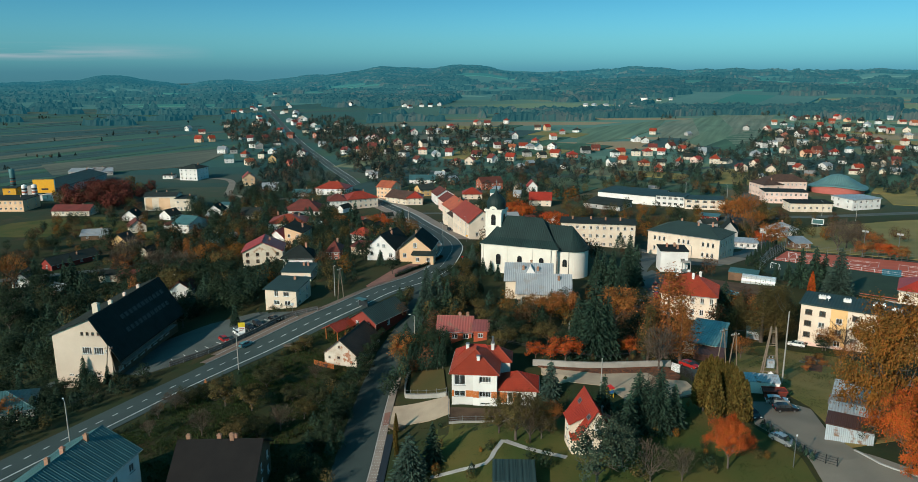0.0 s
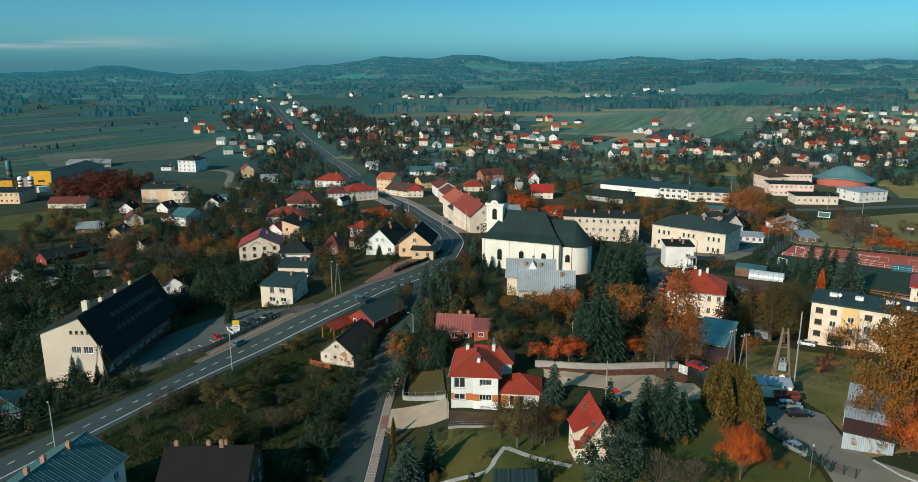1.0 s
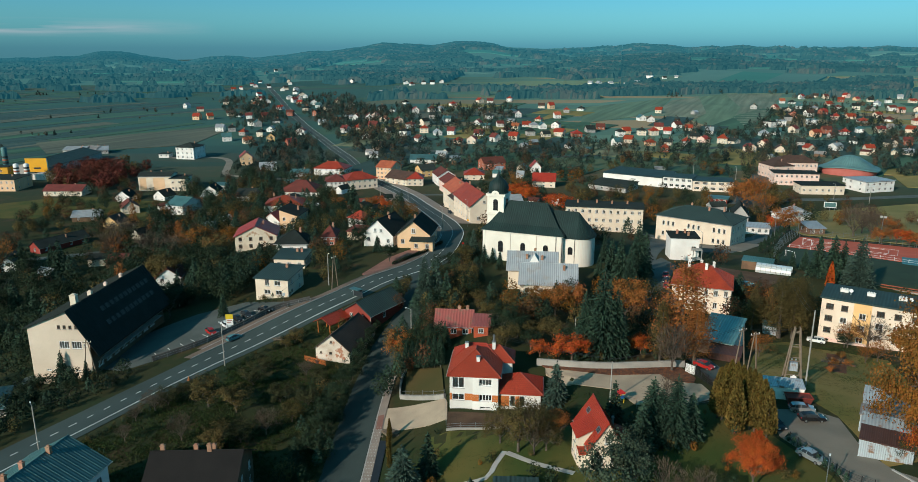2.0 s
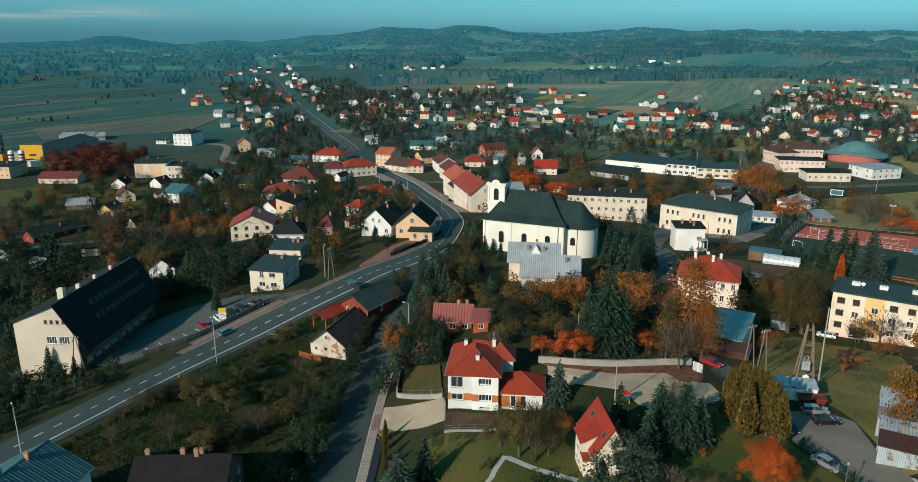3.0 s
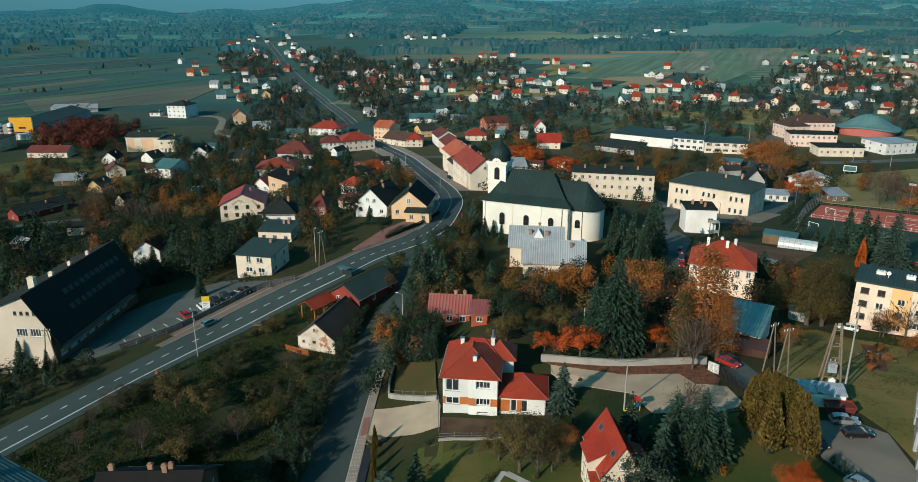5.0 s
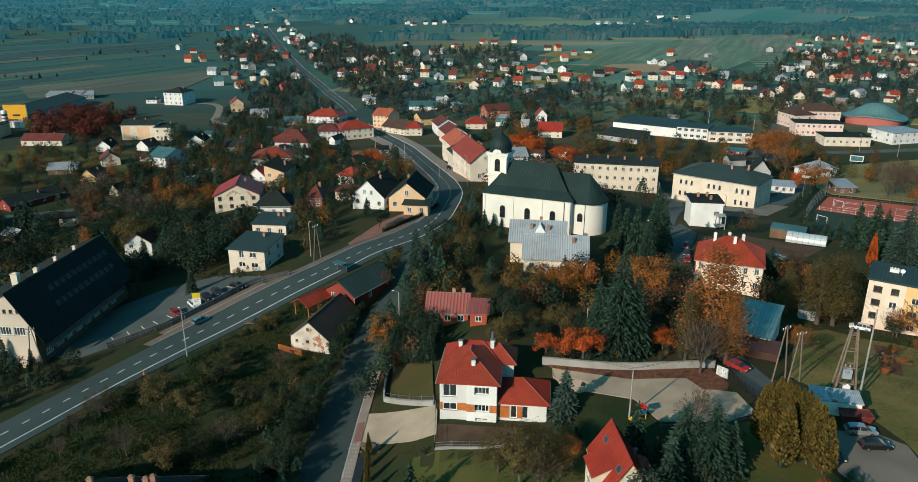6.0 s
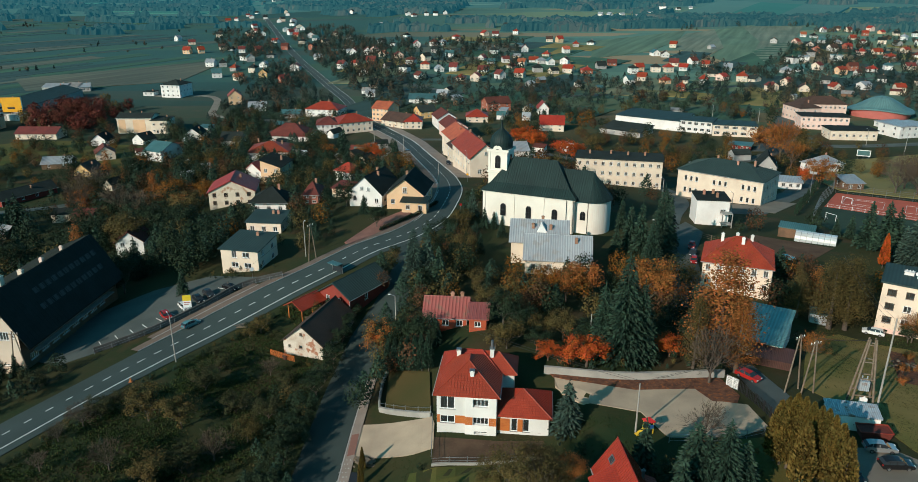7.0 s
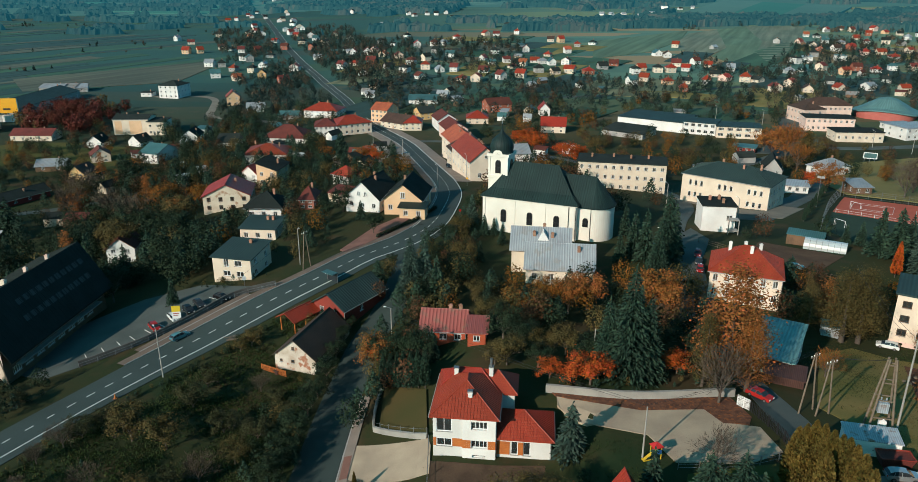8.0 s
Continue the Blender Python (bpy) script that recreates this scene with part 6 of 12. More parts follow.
house(-41.4, 440.5, -24, 10.1, 13, 7.2, dz=-0.0, rh=3.0, wall='orange', tiles='orange', cols=4, side=3, floors=3, label='peach corner house with an orange tiled roof', group='market houses')
house(-31.6, 423.1, -36, 16.4, 13, 3.5, dz=-0.0, rh=3.4, wall='plaster', tiles='brown', cols=4, floors=2, label='old market house with a brown tiled roof', group='market houses')
house(-24.1, 419.0, -0, 9.1, 12, 4.1, dz=-0.0, roof='hip', rh=3.2, wall='cream', tiles='red', cols=3, floors=2, label='cream market house with a red hipped roof', group='market houses')
house(-19.6, 449.8, 25, 9.8, 11, 4.0, dz=-0.0, rh=2.6, wall='yellow', tiles='dark', cols=3, label='yellow house with dark panels on its roof', group='market houses')
house(-23.0, 502.1, -1, 18.1, 12, 2.8, dz=-0.1, rh=2.4, wall='white', tiles='teal', cols=4, label='white house with a blue-grey metal roof')
house(-81.7, 342.3, 4, 17.3, 16, 3.6, dz=0.5, roof='hip', rh=3.2, wall='white', tiles='red', cols=6, floors=1, chimneys=((-0.3, 0), (0.1, 0.1), (0.3, -0.1)), label='wide white house with a red hipped roof and chimneys')
house(-74.2, 295.0, -17, 7.3, 9, 3.2, dz=0.1, rh=3, axis='y', wall='white', tiles='red', cols=2, label='white gabled house with a red roof')
house(-64.4, 282.8, -8, 7.2, 12, 5.6, dz=0.3, roof='shed', axis='y', rh=2.5, wall='orange', tiles='dark', cols=2, side=2, floors=2, label='peach brick building with a dark sloping roof', category='building')
house(-83.6, 389.2, -5, 21.0, 16, 3.0, dz=0.1, roof='hip', rh=5, wall='white', tiles='maroon', cols=5, floors=1, label='low white house under a broad dark red roof')
house(-41.5, 233.3, -0, 4.2, 9, 2.9, dz=0.2, roof='hip', rh=2.8, wall='brick', tiles='maroon', cols=2, label='red brick house with a dark red roof')
house(-112.7, 389.3, -0, 10.0, 12, 2.5, dz=0.0, rh=3, wall='grey', tiles='dark', cols=4, label='grey house with dark panels on its roof')
house(-98.2, 456.1, -1, 11.0, 10, 2.5, dz=-0.0, rh=1.6, wall='grey', tiles='teal', cols=2, floors=1, label='shed with a blue-grey metal roof', category='shed', name='shed')
house(-35.5, 263.7, -33, 6.8, 6, 3.0, dz=0.1, roof='hip', rh=2.4, wall='white', tiles='red', cols=2, side=1, floors=1, chimneys=(), label='small white chapel-like kiosk with a red roof', category='kiosk', name='kiosk')
def corner_street_house():
    """The street house whose roof is bright red towards the street and dark towards the yard."""
    ob = house(6.6, 273.2, 14, 10.4, 25, 6.8, dz=1.2, rh=4.2, axis='y', wall='cream', tiles='red', cols=0, side=7, floors=2, chimneys=((0, 0.3), (0.1, 0), (0.05, -0.2)), wins=((0, 3.2, 1.4, 1.1, 1.5), (0, 7.2, 1.4, 1.1, 1.5), (0, 7.2, 4.4, 1.1, 1.5), (0, 5.2, 7.6, 0.9, 1.0)), label='cream street house with a half red half dark roof', group='market houses')
    s = Shape()
    s.face((0.1, -13.1, 11.24), (5.75, -13.1, 6.66), (5.75, 13.1, 6.66), (0.1, 13.1, 11.24))
    s.face((5.75, -13.1, 6.66), (5.75, -13.1, 6.4), (5.75, 13.1, 6.4), (5.75, 13.1, 6.66))
    part("rear_slope", s, ROOFS["dark"], ob, "dark felt on the rear slope")


corner_street_house()
house(3.2, 298.5, 14, 10.5, 15, 5.2, dz=1.0, rh=2.6, axis='y', wall='cream', tiles='brown', cols=2, side=4, floors=2, label='low cream street house with a brown roof', group='market houses')
house(1.8, 321.0, 14, 11.5, 22, 7.6, dz=1.0, rh=3.6, axis='y', wall='cream', tiles='orange', cols=3, side=6, floors=2, chimneys=((0.1, 0.2), (-0.1, -0.1)), label='tall cream street house with a patched orange-brown roof', group='market houses')
house(21.5, 326.0, 10, 14, 11, 4.2, dz=0.4, rh=2.6, axis='x', wall='white', tiles='grey', cols=3, side=2, floors=1, label='low white yard building with a grey roof', name='outbuilding', category='outbuilding')
house(1.5, 349.9, 14, 8.4, 20, 5.9, dz=1.0, rh=3.2, axis='y', wall='cream', tiles='brown', cols=2, side=6, floors=2, label='cream street house with a brown roof', group='market houses')
house(-2.6, 393.7, 14, 10.6, 18, 5.7, dz=0.4, rh=3.2, axis='y', wall='pink', tiles='maroon', cols=2, side=5, floors=2, label='pink street house with a dark red roof', group='market houses')
house(-7.7, 420.7, 14, 10.4, 16, 5.7, dz=-0.0, rh=3.2, axis='y', wall='white', tiles='maroon', cols=2, side=5, floors=2, label='white street house with a dark red roof', group='market houses')
house(10.2, 438.1, -1, 12.0, 12, 3.2, dz=-0.0, roof='hip', rh=3.4, wall='cream', tiles='red', cols=3, label='cream house with a red hipped roof')
house(49.6, 413.3, -9, 12.6, 11, 3.7, dz=-0.0, rh=3.6, wall='cream', tiles='red', cols=3, label='cream house with a red roof and a dormer')
house(22.5, 474.8, 18, 14.7, 12, 4.6, dz=-0.0, rh=3, wall='brick', tiles='maroon', cols=3, label='brick house with a dark red roof')
house(49.6, 461.8, -1, 6.3, 9, 3.7, dz=-0.0, rh=3.4, axis='y', wall='white', tiles='red', cols=2, label='white house with a steep red roof')
house(107.8, 428.7, -33, 35.3, 26, 5.2, dz=-0.0, roof='flat', wall='white', tiles=TEAL_DARK, cols=0, side=2, floors=1, chimneys=(), label='white supermarket hall with a flat dark roof', category='shop', name='supermarket')
house(87.1, 404.2, -38, 22.6, 16, 2.5, dz=-0.0, roof='shed', rh=1.5, wall='grey', tiles='dark', cols=4, floors=1, chimneys=(), label='low dark hall beside the supermarket', category='hall', name='hall')
house(126.2, 410.8, -27, 16.1, 14, 6.0, dz=-0.0, roof='flat', wall='white', tiles=TEAL_DARK, cols=5, floors=2, chimneys=(), win=(3.0, 1.5), label='white modern two-storey shop with wide windows', category='shop', name='shop_building')
house(141.5, 401.6, -14, 21.2, 14, 5.6, dz=-0.0, roof='flat', wall='cream', tiles=TEAL_DARK, cols=5, floors=2, chimneys=(), win=(3.4, 1.5), label='modern two-storey shop with cream walls', category='shop', name='shop_building')
house(132.9, 366.9, -27, 9.7, 8, 2.5, dz=-0.0, roof='flat', wall='red', tiles='teal', cols=4, floors=1, chimneys=(), label='red market kiosk with a pale flat roof', category='kiosk', name='kiosk')
house(121.4, 308.6, -19, 6.8, 12, 4.1, dz=0.6, rh=4.2, axis='y', wall='grey', tiles='dark', cols=2, label='grey rendered house with a dark gabled roof')
house(114.5, 273.9, -18, 9.2, 6, 2.5, dz=0.4, roof='shed', rh=0.6, wall='white', tiles='grey', cols=4, floors=1, chimneys=(), label='row of pale garages with a metal roof', category='garage', name='garage_row')
house(148.1, 318.0, 26, 12.9, 10, 3.1, dz=0.4, roof='hip', rh=3, wall='white', tiles='grey', cols=3, floors=1, label='white house with a pale grey hipped roof')
house(135.1, 271.7, -0, 6.0, 8, 2.5, dz=0.5, roof='shed', rh=1, wall='wood', tiles='grey', cols=2, floors=1, chimneys=(), label='shed with a pale metal roof', category='shed', name='shed')
house(194.5, 444.0, -80, 16.0, 13, 7.6, dz=-0.0, roof='hip', rh=3.0, wall='pink', tiles='brown', cols=5, floors=2, label='pink wing of a school with a brown roof', category='school', name='school_wing')
house(210.0, 455.0, -6, 25.0, 13, 7.8, dz=-0.0, roof='hip', rh=3.6, wall='pink', tiles='brown', cols=10, side=4, floors=2, label='pink school with a brown hipped roof', category='school', name='school')
house(194.8, 419.2, -10, 24.0, 12, 6.8, dz=-0.0, roof='flat', wall='pink', tiles='dark', cols=9, side=3, floors=2, chimneys=(), label='pale pink two-storey school block with a flat roof', category='school', name='school_block')
house(196.5, 392.7, -5, 22.4, 12, 4.8, dz=-0.0, roof='flat', wall='cream', tiles='dark', cols=7, floors=1, chimneys=(), label='low cream school annex with a flat roof', category='school', name='school_annex')
house(235.0, 416.1, -79, 20.1, 14, 2.8, dz=-0.0, roof='flat', wall='white', tiles='grey', cols=5, floors=1, chimneys=(), label='white low building with a flat roof', category='building', name='building')
house(228.2, 399.8, 15, 19.2, 14, 5.9, dz=-0.0, roof='flat', wall='white', tiles='grey', cols=5, floors=2, chimneys=(), label='white two-storey building with a flat roof', category='building', name='building')


# ---------------------------------------------------------------- houses further off
def far_house(x, y, yaw, w, d, h, rh, axis, wall, tiles, group, label, roof="gable"):
    near = y < 640
    w, d, h, rh = w * 0.87, d * 0.87, h * 0.9, rh * 0.9
    return house(x, y, yaw, w, d, h, roof=roof, rh=rh, axis=axis, wall=wall, tiles=tiles, cols=2 if y < 1050 else 0, side=1 if near else 0, floors=2 if h > 4 else 1, rich=False, label=label, group=group, plinth=3, ov=0.5, win=(1.3, 1.4), chimneys=((0.1, 0.05),) if y < 1050 else ())


far_house(-348, 955, -25, 7.4, 7.4, 4.8, 2.8, 'y', 'white', 'grey', 'houses of the town', 'white rendered house with a pale grey gabled roof')
far_house(-315, 909, 20, 9.0, 7.7, 3.6, 2.4, 'x', 'cream', 'maroon', 'houses of the town', 'cream rendered house with a dark red gabled roof')
far_house(-261, 851, 20, 8.8, 7.9, 3.6, 2.4, 'x', 'cream', 'brown', 'houses of the town', 'cream rendered house with a brown gabled roof')
far_house(-245, 835, -25, 7.7, 8.4, 2.9, 2.4, 'x', 'white', 'dark', 'houses of the town', 'white rendered house with a dark hipped roof', 'hip')
far_house(-229, 814, 10, 7.5, 8.7, 4.4, 2.7, 'x', 'white', 'maroon', 'houses of the town', 'white rendered house with a dark red gabled roof')
far_house(-284, 807, -5, 8.5, 7.9, 4.8, 3.2, 'x', 'orange', 'red', 'houses of the town', 'peach rendered house with a red gabled roof')
far_house(-272, 813, 35, 7.0, 8.1, 4.4, 3.2, 'x', 'orange', 'red', 'houses of the town', 'peach rendered house with a red gabled roof')
far_house(-314, 1010, 10, 8.9, 8.1, 4.8, 2.8, 'x', 'cream', 'dark', 'houses of the town', 'cream rendered house with a dark gabled roof')
far_house(-269, 990, 35, 8.2, 8.4, 2.9, 3.1, 'x', 'cream', 'orange', 'houses of the town', 'cream rendered house with a orange hipped roof', 'hip')
far_house(-261, 1023, 20, 8.5, 8.7, 2.9, 2.9, 'y', 'white', 'grey', 'houses of the town', 'white rendered house with a pale grey gabled roof')
far_house(-380, 1312, 10, 7.4, 7.3, 4.8, 2.3, 'x', 'white', 'red', 'houses of the town', 'white rendered house with a red hipped roof', 'hip')
far_house(-382, 1273, 20, 9.0, 7.7, 4.8, 3.1, 'x', 'grey', 'red', 'houses of the town', 'grey rendered house with a red gabled roof')
far_house(-253, 1166, -5, 8.6, 8.5, 4.4, 2.8, 'x', 'white', 'dark', 'houses of the town', 'white rendered house with a dark hipped roof', 'hip')
far_house(-211, 997, -15, 8.0, 7.8, 2.9, 2.3, 'x', 'orange', 'red', 'houses of the town', 'peach rendered house with a red gabled roof')
far_house(-182, 894, -5, 9.1, 8.3, 3.6, 2.9, 'x', 'cream', 'dark', 'houses of the town', 'cream rendered house with a dark hipped roof', 'hip')
far_house(-160, 991, 10, 7.6, 8.8, 4.8, 2.6, 'x', 'cream', 'brown', 'houses of the town', 'cream rendered house with a brown hipped roof', 'hip')
far_house(-118, 797, 20, 8.3, 8.4, 2.9, 2.8, 'y', 'white', 'dark', 'houses of the town', 'white rendered house with a dark hipped roof', 'hip')
far_house(-104, 760, -5, 7.5, 8.5, 3.6, 3.1, 'y', 'white', 'maroon', 'houses of the town', 'white rendered house with a dark red gabled roof')
far_house(-89, 746, 10, 8.1, 7.8, 4.8, 3.2, 'y', 'white', 'maroon', 'houses of the town', 'white rendered house with a dark red gabled roof')
far_house(-84, 759, -5, 8.3, 7.4, 4.4, 2.7, 'y', 'pink', 'red', 'houses of the town', 'pink rendered house with a red gabled roof')
far_house(-91, 677, -25, 8.3, 8.5, 2.9, 2.8, 'x', 'cream', 'red', 'houses of the town', 'cream rendered house with a red hipped roof', 'hip')
far_house(-78, 684, -5, 9.1, 8.3, 4.4, 2.8, 'x', 'brick', 'maroon', 'houses of the town', 'brick rendered house with a dark red gabled roof')
far_house(-101, 667, -25, 7.2, 8.7, 4.4, 2.5, 'x', 'white', 'maroon', 'houses of the town', 'white rendered house with a dark red gabled roof')
far_house(-143, 675, -5, 9.1, 8.5, 4.4, 2.7, 'y', 'white', 'red', 'houses of the town', 'white rendered house with a red gabled roof')
far_house(-136, 743, -5, 7.4, 8.4, 2.9, 2.3, 'x', 'white', 'grey', 'houses of the town', 'white rendered house with a pale grey gabled roof')
far_house(-218, 914, -15, 8.4, 8.0, 3.6, 2.3, 'x', 'white', 'red', 'houses of the town', 'white rendered house with a red gabled roof')
far_house(-187, 767, -5, 8.9, 7.7, 2.9, 2.2, 'x', 'grey', 'dark', 'houses of the town', 'grey rendered house with a dark hipped roof', 'hip')
far_house(-43, 681, -25, 8.7, 7.5, 4.4, 2.5, 'y', 'white', 'maroon', 'houses of the town', 'white rendered house with a dark red hipped roof', 'hip')
far_house(-29, 653, -5, 8.7, 8.3, 4.8, 2.5, 'x', 'cream', 'red', 'houses of the town', 'cream rendered house with a red hipped roof', 'hip')
far_house(-45, 804, 10, 7.9, 8.0, 4.8, 2.8, 'y', 'white', 'red', 'houses of the town', 'white rendered house with a red gabled roof')
far_house(-28, 816, 35, 7.2, 8.1, 4.8, 2.8, 'x', 'white', 'maroon', 'houses of the town', 'white rendered house with a dark red hipped roof', 'hip')
far_house(-19, 822, -25, 7.3, 8.0, 4.4, 2.7, 'y', 'white', 'grey', 'houses of the town', 'white rendered house with a pale grey hipped roof', 'hip')
far_house(-5, 891, 35, 8.9, 7.4, 3.6, 2.2, 'x', 'white', 'red', 'houses of the town', 'white rendered house with a red hipped roof', 'hip')
far_house(-31, 702, 35, 8.0, 8.8, 4.8, 2.8, 'x', 'cream', 'dark', 'houses of the town', 'cream rendered house with a dark gabled roof')
far_house(-17, 638, 20, 7.1, 7.7, 2.9, 2.7, 'y', 'white', 'grey', 'houses of the town', 'white rendered house with a pale grey gabled roof')
far_house(-5, 638, -15, 7.1, 7.7, 4.8, 3.0, 'x', 'white', 'maroon', 'houses of the town', 'white rendered house with a dark red gabled roof')
far_house(1, 593, -15, 7.3, 8.8, 2.9, 2.4, 'y', 'cream', 'red', 'houses of the town', 'cream rendered house with a red hipped roof', 'hip')
far_house(-10, 724, -5, 8.8, 8.1, 4.8, 2.2, 'x', 'white', 'teal', 'houses of the town', 'white rendered house with a blue-grey gabled roof')
far_house(-45, 635, -25, 8.3, 8.0, 4.8, 2.5, 'y', 'white', 'dark', 'houses of the town', 'white rendered house with a dark hipped roof', 'hip')
far_house(-60, 654, 35, 8.7, 7.4, 2.9, 2.7, 'x', 'grey', 'dark', 'houses of the town', 'grey rendered house with a dark gabled roof')
far_house(-31, 600, 35, 7.0, 8.1, 3.6, 2.5, 'y', 'white', 'maroon', 'houses of the town', 'white rendered house with a dark red gabled roof')
far_house(-61, 560, -15, 7.7, 7.8, 3.6, 3.2, 'x', 'cream', 'dark', 'houses of the town', 'cream rendered house with a dark gabled roof')
far_house(-77, 620, 10, 8.1, 8.5, 2.9, 2.8, 'y', 'white', 'dark', 'houses of the town', 'white rendered house with a dark gabled roof')
far_house(-177, 701, -5, 8.3, 7.9, 2.9, 2.8, 'y', 'white', 'grey', 'houses of the town', 'white rendered house with a pale grey gabled roof')
far_house(-200, 740, 20, 8.3, 7.8, 4.8, 2.7, 'y', 'grey', 'teal', 'houses of the town', 'grey rendered house with a blue-grey gabled roof')
far_house(-157, 825, -25, 7.4, 7.3, 4.8, 2.4, 'y', 'brick', 'dark', 'houses of the town', 'brick rendered house with a dark gabled roof')
far_house(-153, 878, 35, 9.0, 8.9, 4.4, 2.3, 'x', 'cream', 'dark', 'houses of the town', 'cream rendered house with a dark gabled roof')
far_house(-72, 731, -25, 8.4, 8.6, 2.9, 2.9, 'y', 'cream', 'orange', 'houses of the town', 'cream rendered house with a orange gabled roof')
far_house(-57, 721, 20, 8.7, 7.2, 3.6, 2.4, 'y', 'cream', 'maroon', 'houses of the town', 'cream rendered house with a dark red gabled roof')
far_house(-24, 754, -25, 7.0, 8.4, 4.8, 2.4, 'x', 'grey', 'dark', 'houses of the town', 'grey rendered house with a dark gabled roof')
far_house(-86, 844, -25, 6.9, 8.4, 4.4, 2.8, 'x', 'grey', 'dark', 'houses of the town', 'grey rendered house with a dark hipped roof', 'hip')
far_house(-130, 914, 20, 9.2, 8.1, 3.6, 2.3, 'y', 'white', 'dark', 'houses of the town', 'white rendered house with a dark gabled roof')
far_house(-174, 933, -15, 6.9, 8.8, 3.6, 3.0, 'x', 'white', 'teal', 'houses of the town', 'white rendered house with a blue-grey gabled roof')
far_house(-188, 833, -5, 8.4, 8.3, 4.8, 2.5, 'x', 'brick', 'maroon', 'houses of the town', 'brick rendered house with a dark red gabled roof')
far_house(-212, 815, 35, 8.1, 7.9, 3.6, 3.2, 'x', 'brick', 'maroon', 'houses of the town', 'brick rendered house with a dark red gabled roof')
far_house(-208, 751, -15, 9.1, 8.4, 4.8, 2.4, 'x', 'white', 'dark', 'houses of the town', 'white rendered house with a dark gabled roof')
far_house(-178, 669, -15, 7.2, 8.5, 4.8, 2.8, 'x', 'cream', 'dark', 'houses of the town', 'cream rendered house with a dark hipped roof', 'hip')
far_house(-216, 706, 20, 7.4, 7.5, 4.4, 3.1, 'x', 'grey', 'dark', 'houses of the town', 'grey rendered house with a dark hipped roof', 'hip')
far_house(-227, 707, -5, 9.1, 8.4, 4.8, 2.8, 'x', 'white', 'grey', 'houses of the town', 'white rendered house with a pale grey gabled roof')
far_house(-201, 641, 20, 8.9, 7.2, 4.8, 3.0, 'x', 'white', 'teal', 'houses of the town', 'white rendered house with a blue-grey gabled roof')
far_house(-179, 626, 35, 7.7, 8.1, 3.6, 2.6, 'x', 'cream', 'orange', 'houses of the town', 'cream rendered house with a orange gabled roof')
far_house(-162, 638, 10, 7.9, 8.2, 4.8, 3.2, 'y', 'yellow', 'dark', 'houses of the town', 'yellow rendered house with a dark gabled roof')
far_house(-138, 609, 35, 8.7, 8.0, 3.6, 3.1, 'x', 'brick', 'maroon', 'houses of the town', 'brick rendered house with a dark red gabled roof')
far_house(-197, 679, -15, 7.0, 8.7, 3.6, 3.1, 'x', 'grey', 'red', 'houses of the town', 'grey rendered house with a red hipped roof', 'hip')
far_house(20, 705, -25, 7.2, 8.4, 2.9, 3.1, 'y', 'white', 'red', 'houses of the eastern quarter', 'white rendered house with a red gabled roof')
far_house(27, 680, -5, 7.6, 7.4, 2.9, 2.3, 'x', 'white', 'teal', 'houses of the eastern quarter', 'white rendered house with a blue-grey gabled roof')
far_house(40, 688, 10, 6.9, 8.2, 4.4, 2.2, 'x', 'white', 'maroon', 'houses of the eastern quarter', 'white rendered house with a dark red gabled roof')
far_house(53, 667, -25, 7.7, 7.6, 4.8, 2.6, 'x', 'cream', 'orange', 'houses of the eastern quarter', 'cream rendered house with a orange gabled roof')
far_house(65, 691, -5, 8.9, 8.4, 2.9, 2.6, 'x', 'white', 'red', 'houses of the eastern quarter', 'white rendered house with a red gabled roof')
far_house(31, 602, 35, 7.0, 7.9, 4.4, 3.0, 'y', 'white', 'maroon', 'houses of the eastern quarter', 'white rendered house with a dark red gabled roof')
far_house(47, 609, -25, 8.4, 7.4, 4.4, 2.9, 'x', 'cream', 'red', 'houses of the eastern quarter', 'cream rendered house with a red gabled roof')
far_house(12, 590, -15, 8.4, 7.8, 4.4, 2.9, 'y', 'cream', 'red', 'houses of the eastern quarter', 'cream rendered house with a red gabled roof')
far_house(71, 683, 10, 8.4, 8.3, 3.6, 2.6, 'y', 'white', 'grey', 'houses of the eastern quarter', 'white rendered house with a pale grey hipped roof', 'hip')
far_house(78, 674, 10, 7.1, 7.5, 4.4, 2.8, 'y', 'white', 'teal', 'houses of the eastern quarter', 'white rendered house with a blue-grey gabled roof')
far_house(91, 678, -25, 8.1, 7.5, 4.8, 2.5, 'y', 'white', 'brown', 'houses of the eastern quarter', 'white rendered house with a brown gabled roof')
far_house(102, 755, 10, 7.1, 8.6, 4.8, 2.6, 'x', 'white', 'orange', 'houses of the eastern quarter', 'white rendered house with a orange gabled roof')
far_house(119, 806, -5, 6.9, 7.3, 4.4, 2.4, 'x', 'grey', 'red', 'houses of the eastern quarter', 'grey rendered house with a red hipped roof', 'hip')
far_house(139, 831, -25, 8.9, 8.0, 2.9, 2.6, 'x', 'white', 'dark', 'houses of the eastern quarter', 'white rendered house with a dark hipped roof', 'hip')
far_house(81, 731, -25, 7.2, 7.4, 2.9, 2.8, 'y', 'cream', 'red', 'houses of the eastern quarter', 'cream rendered house with a red hipped roof', 'hip')
far_house(108, 854, 20, 7.2, 8.2, 4.8, 3.0, 'x', 'orange', 'red', 'houses of the eastern quarter', 'peach rendered house with a red gabled roof')
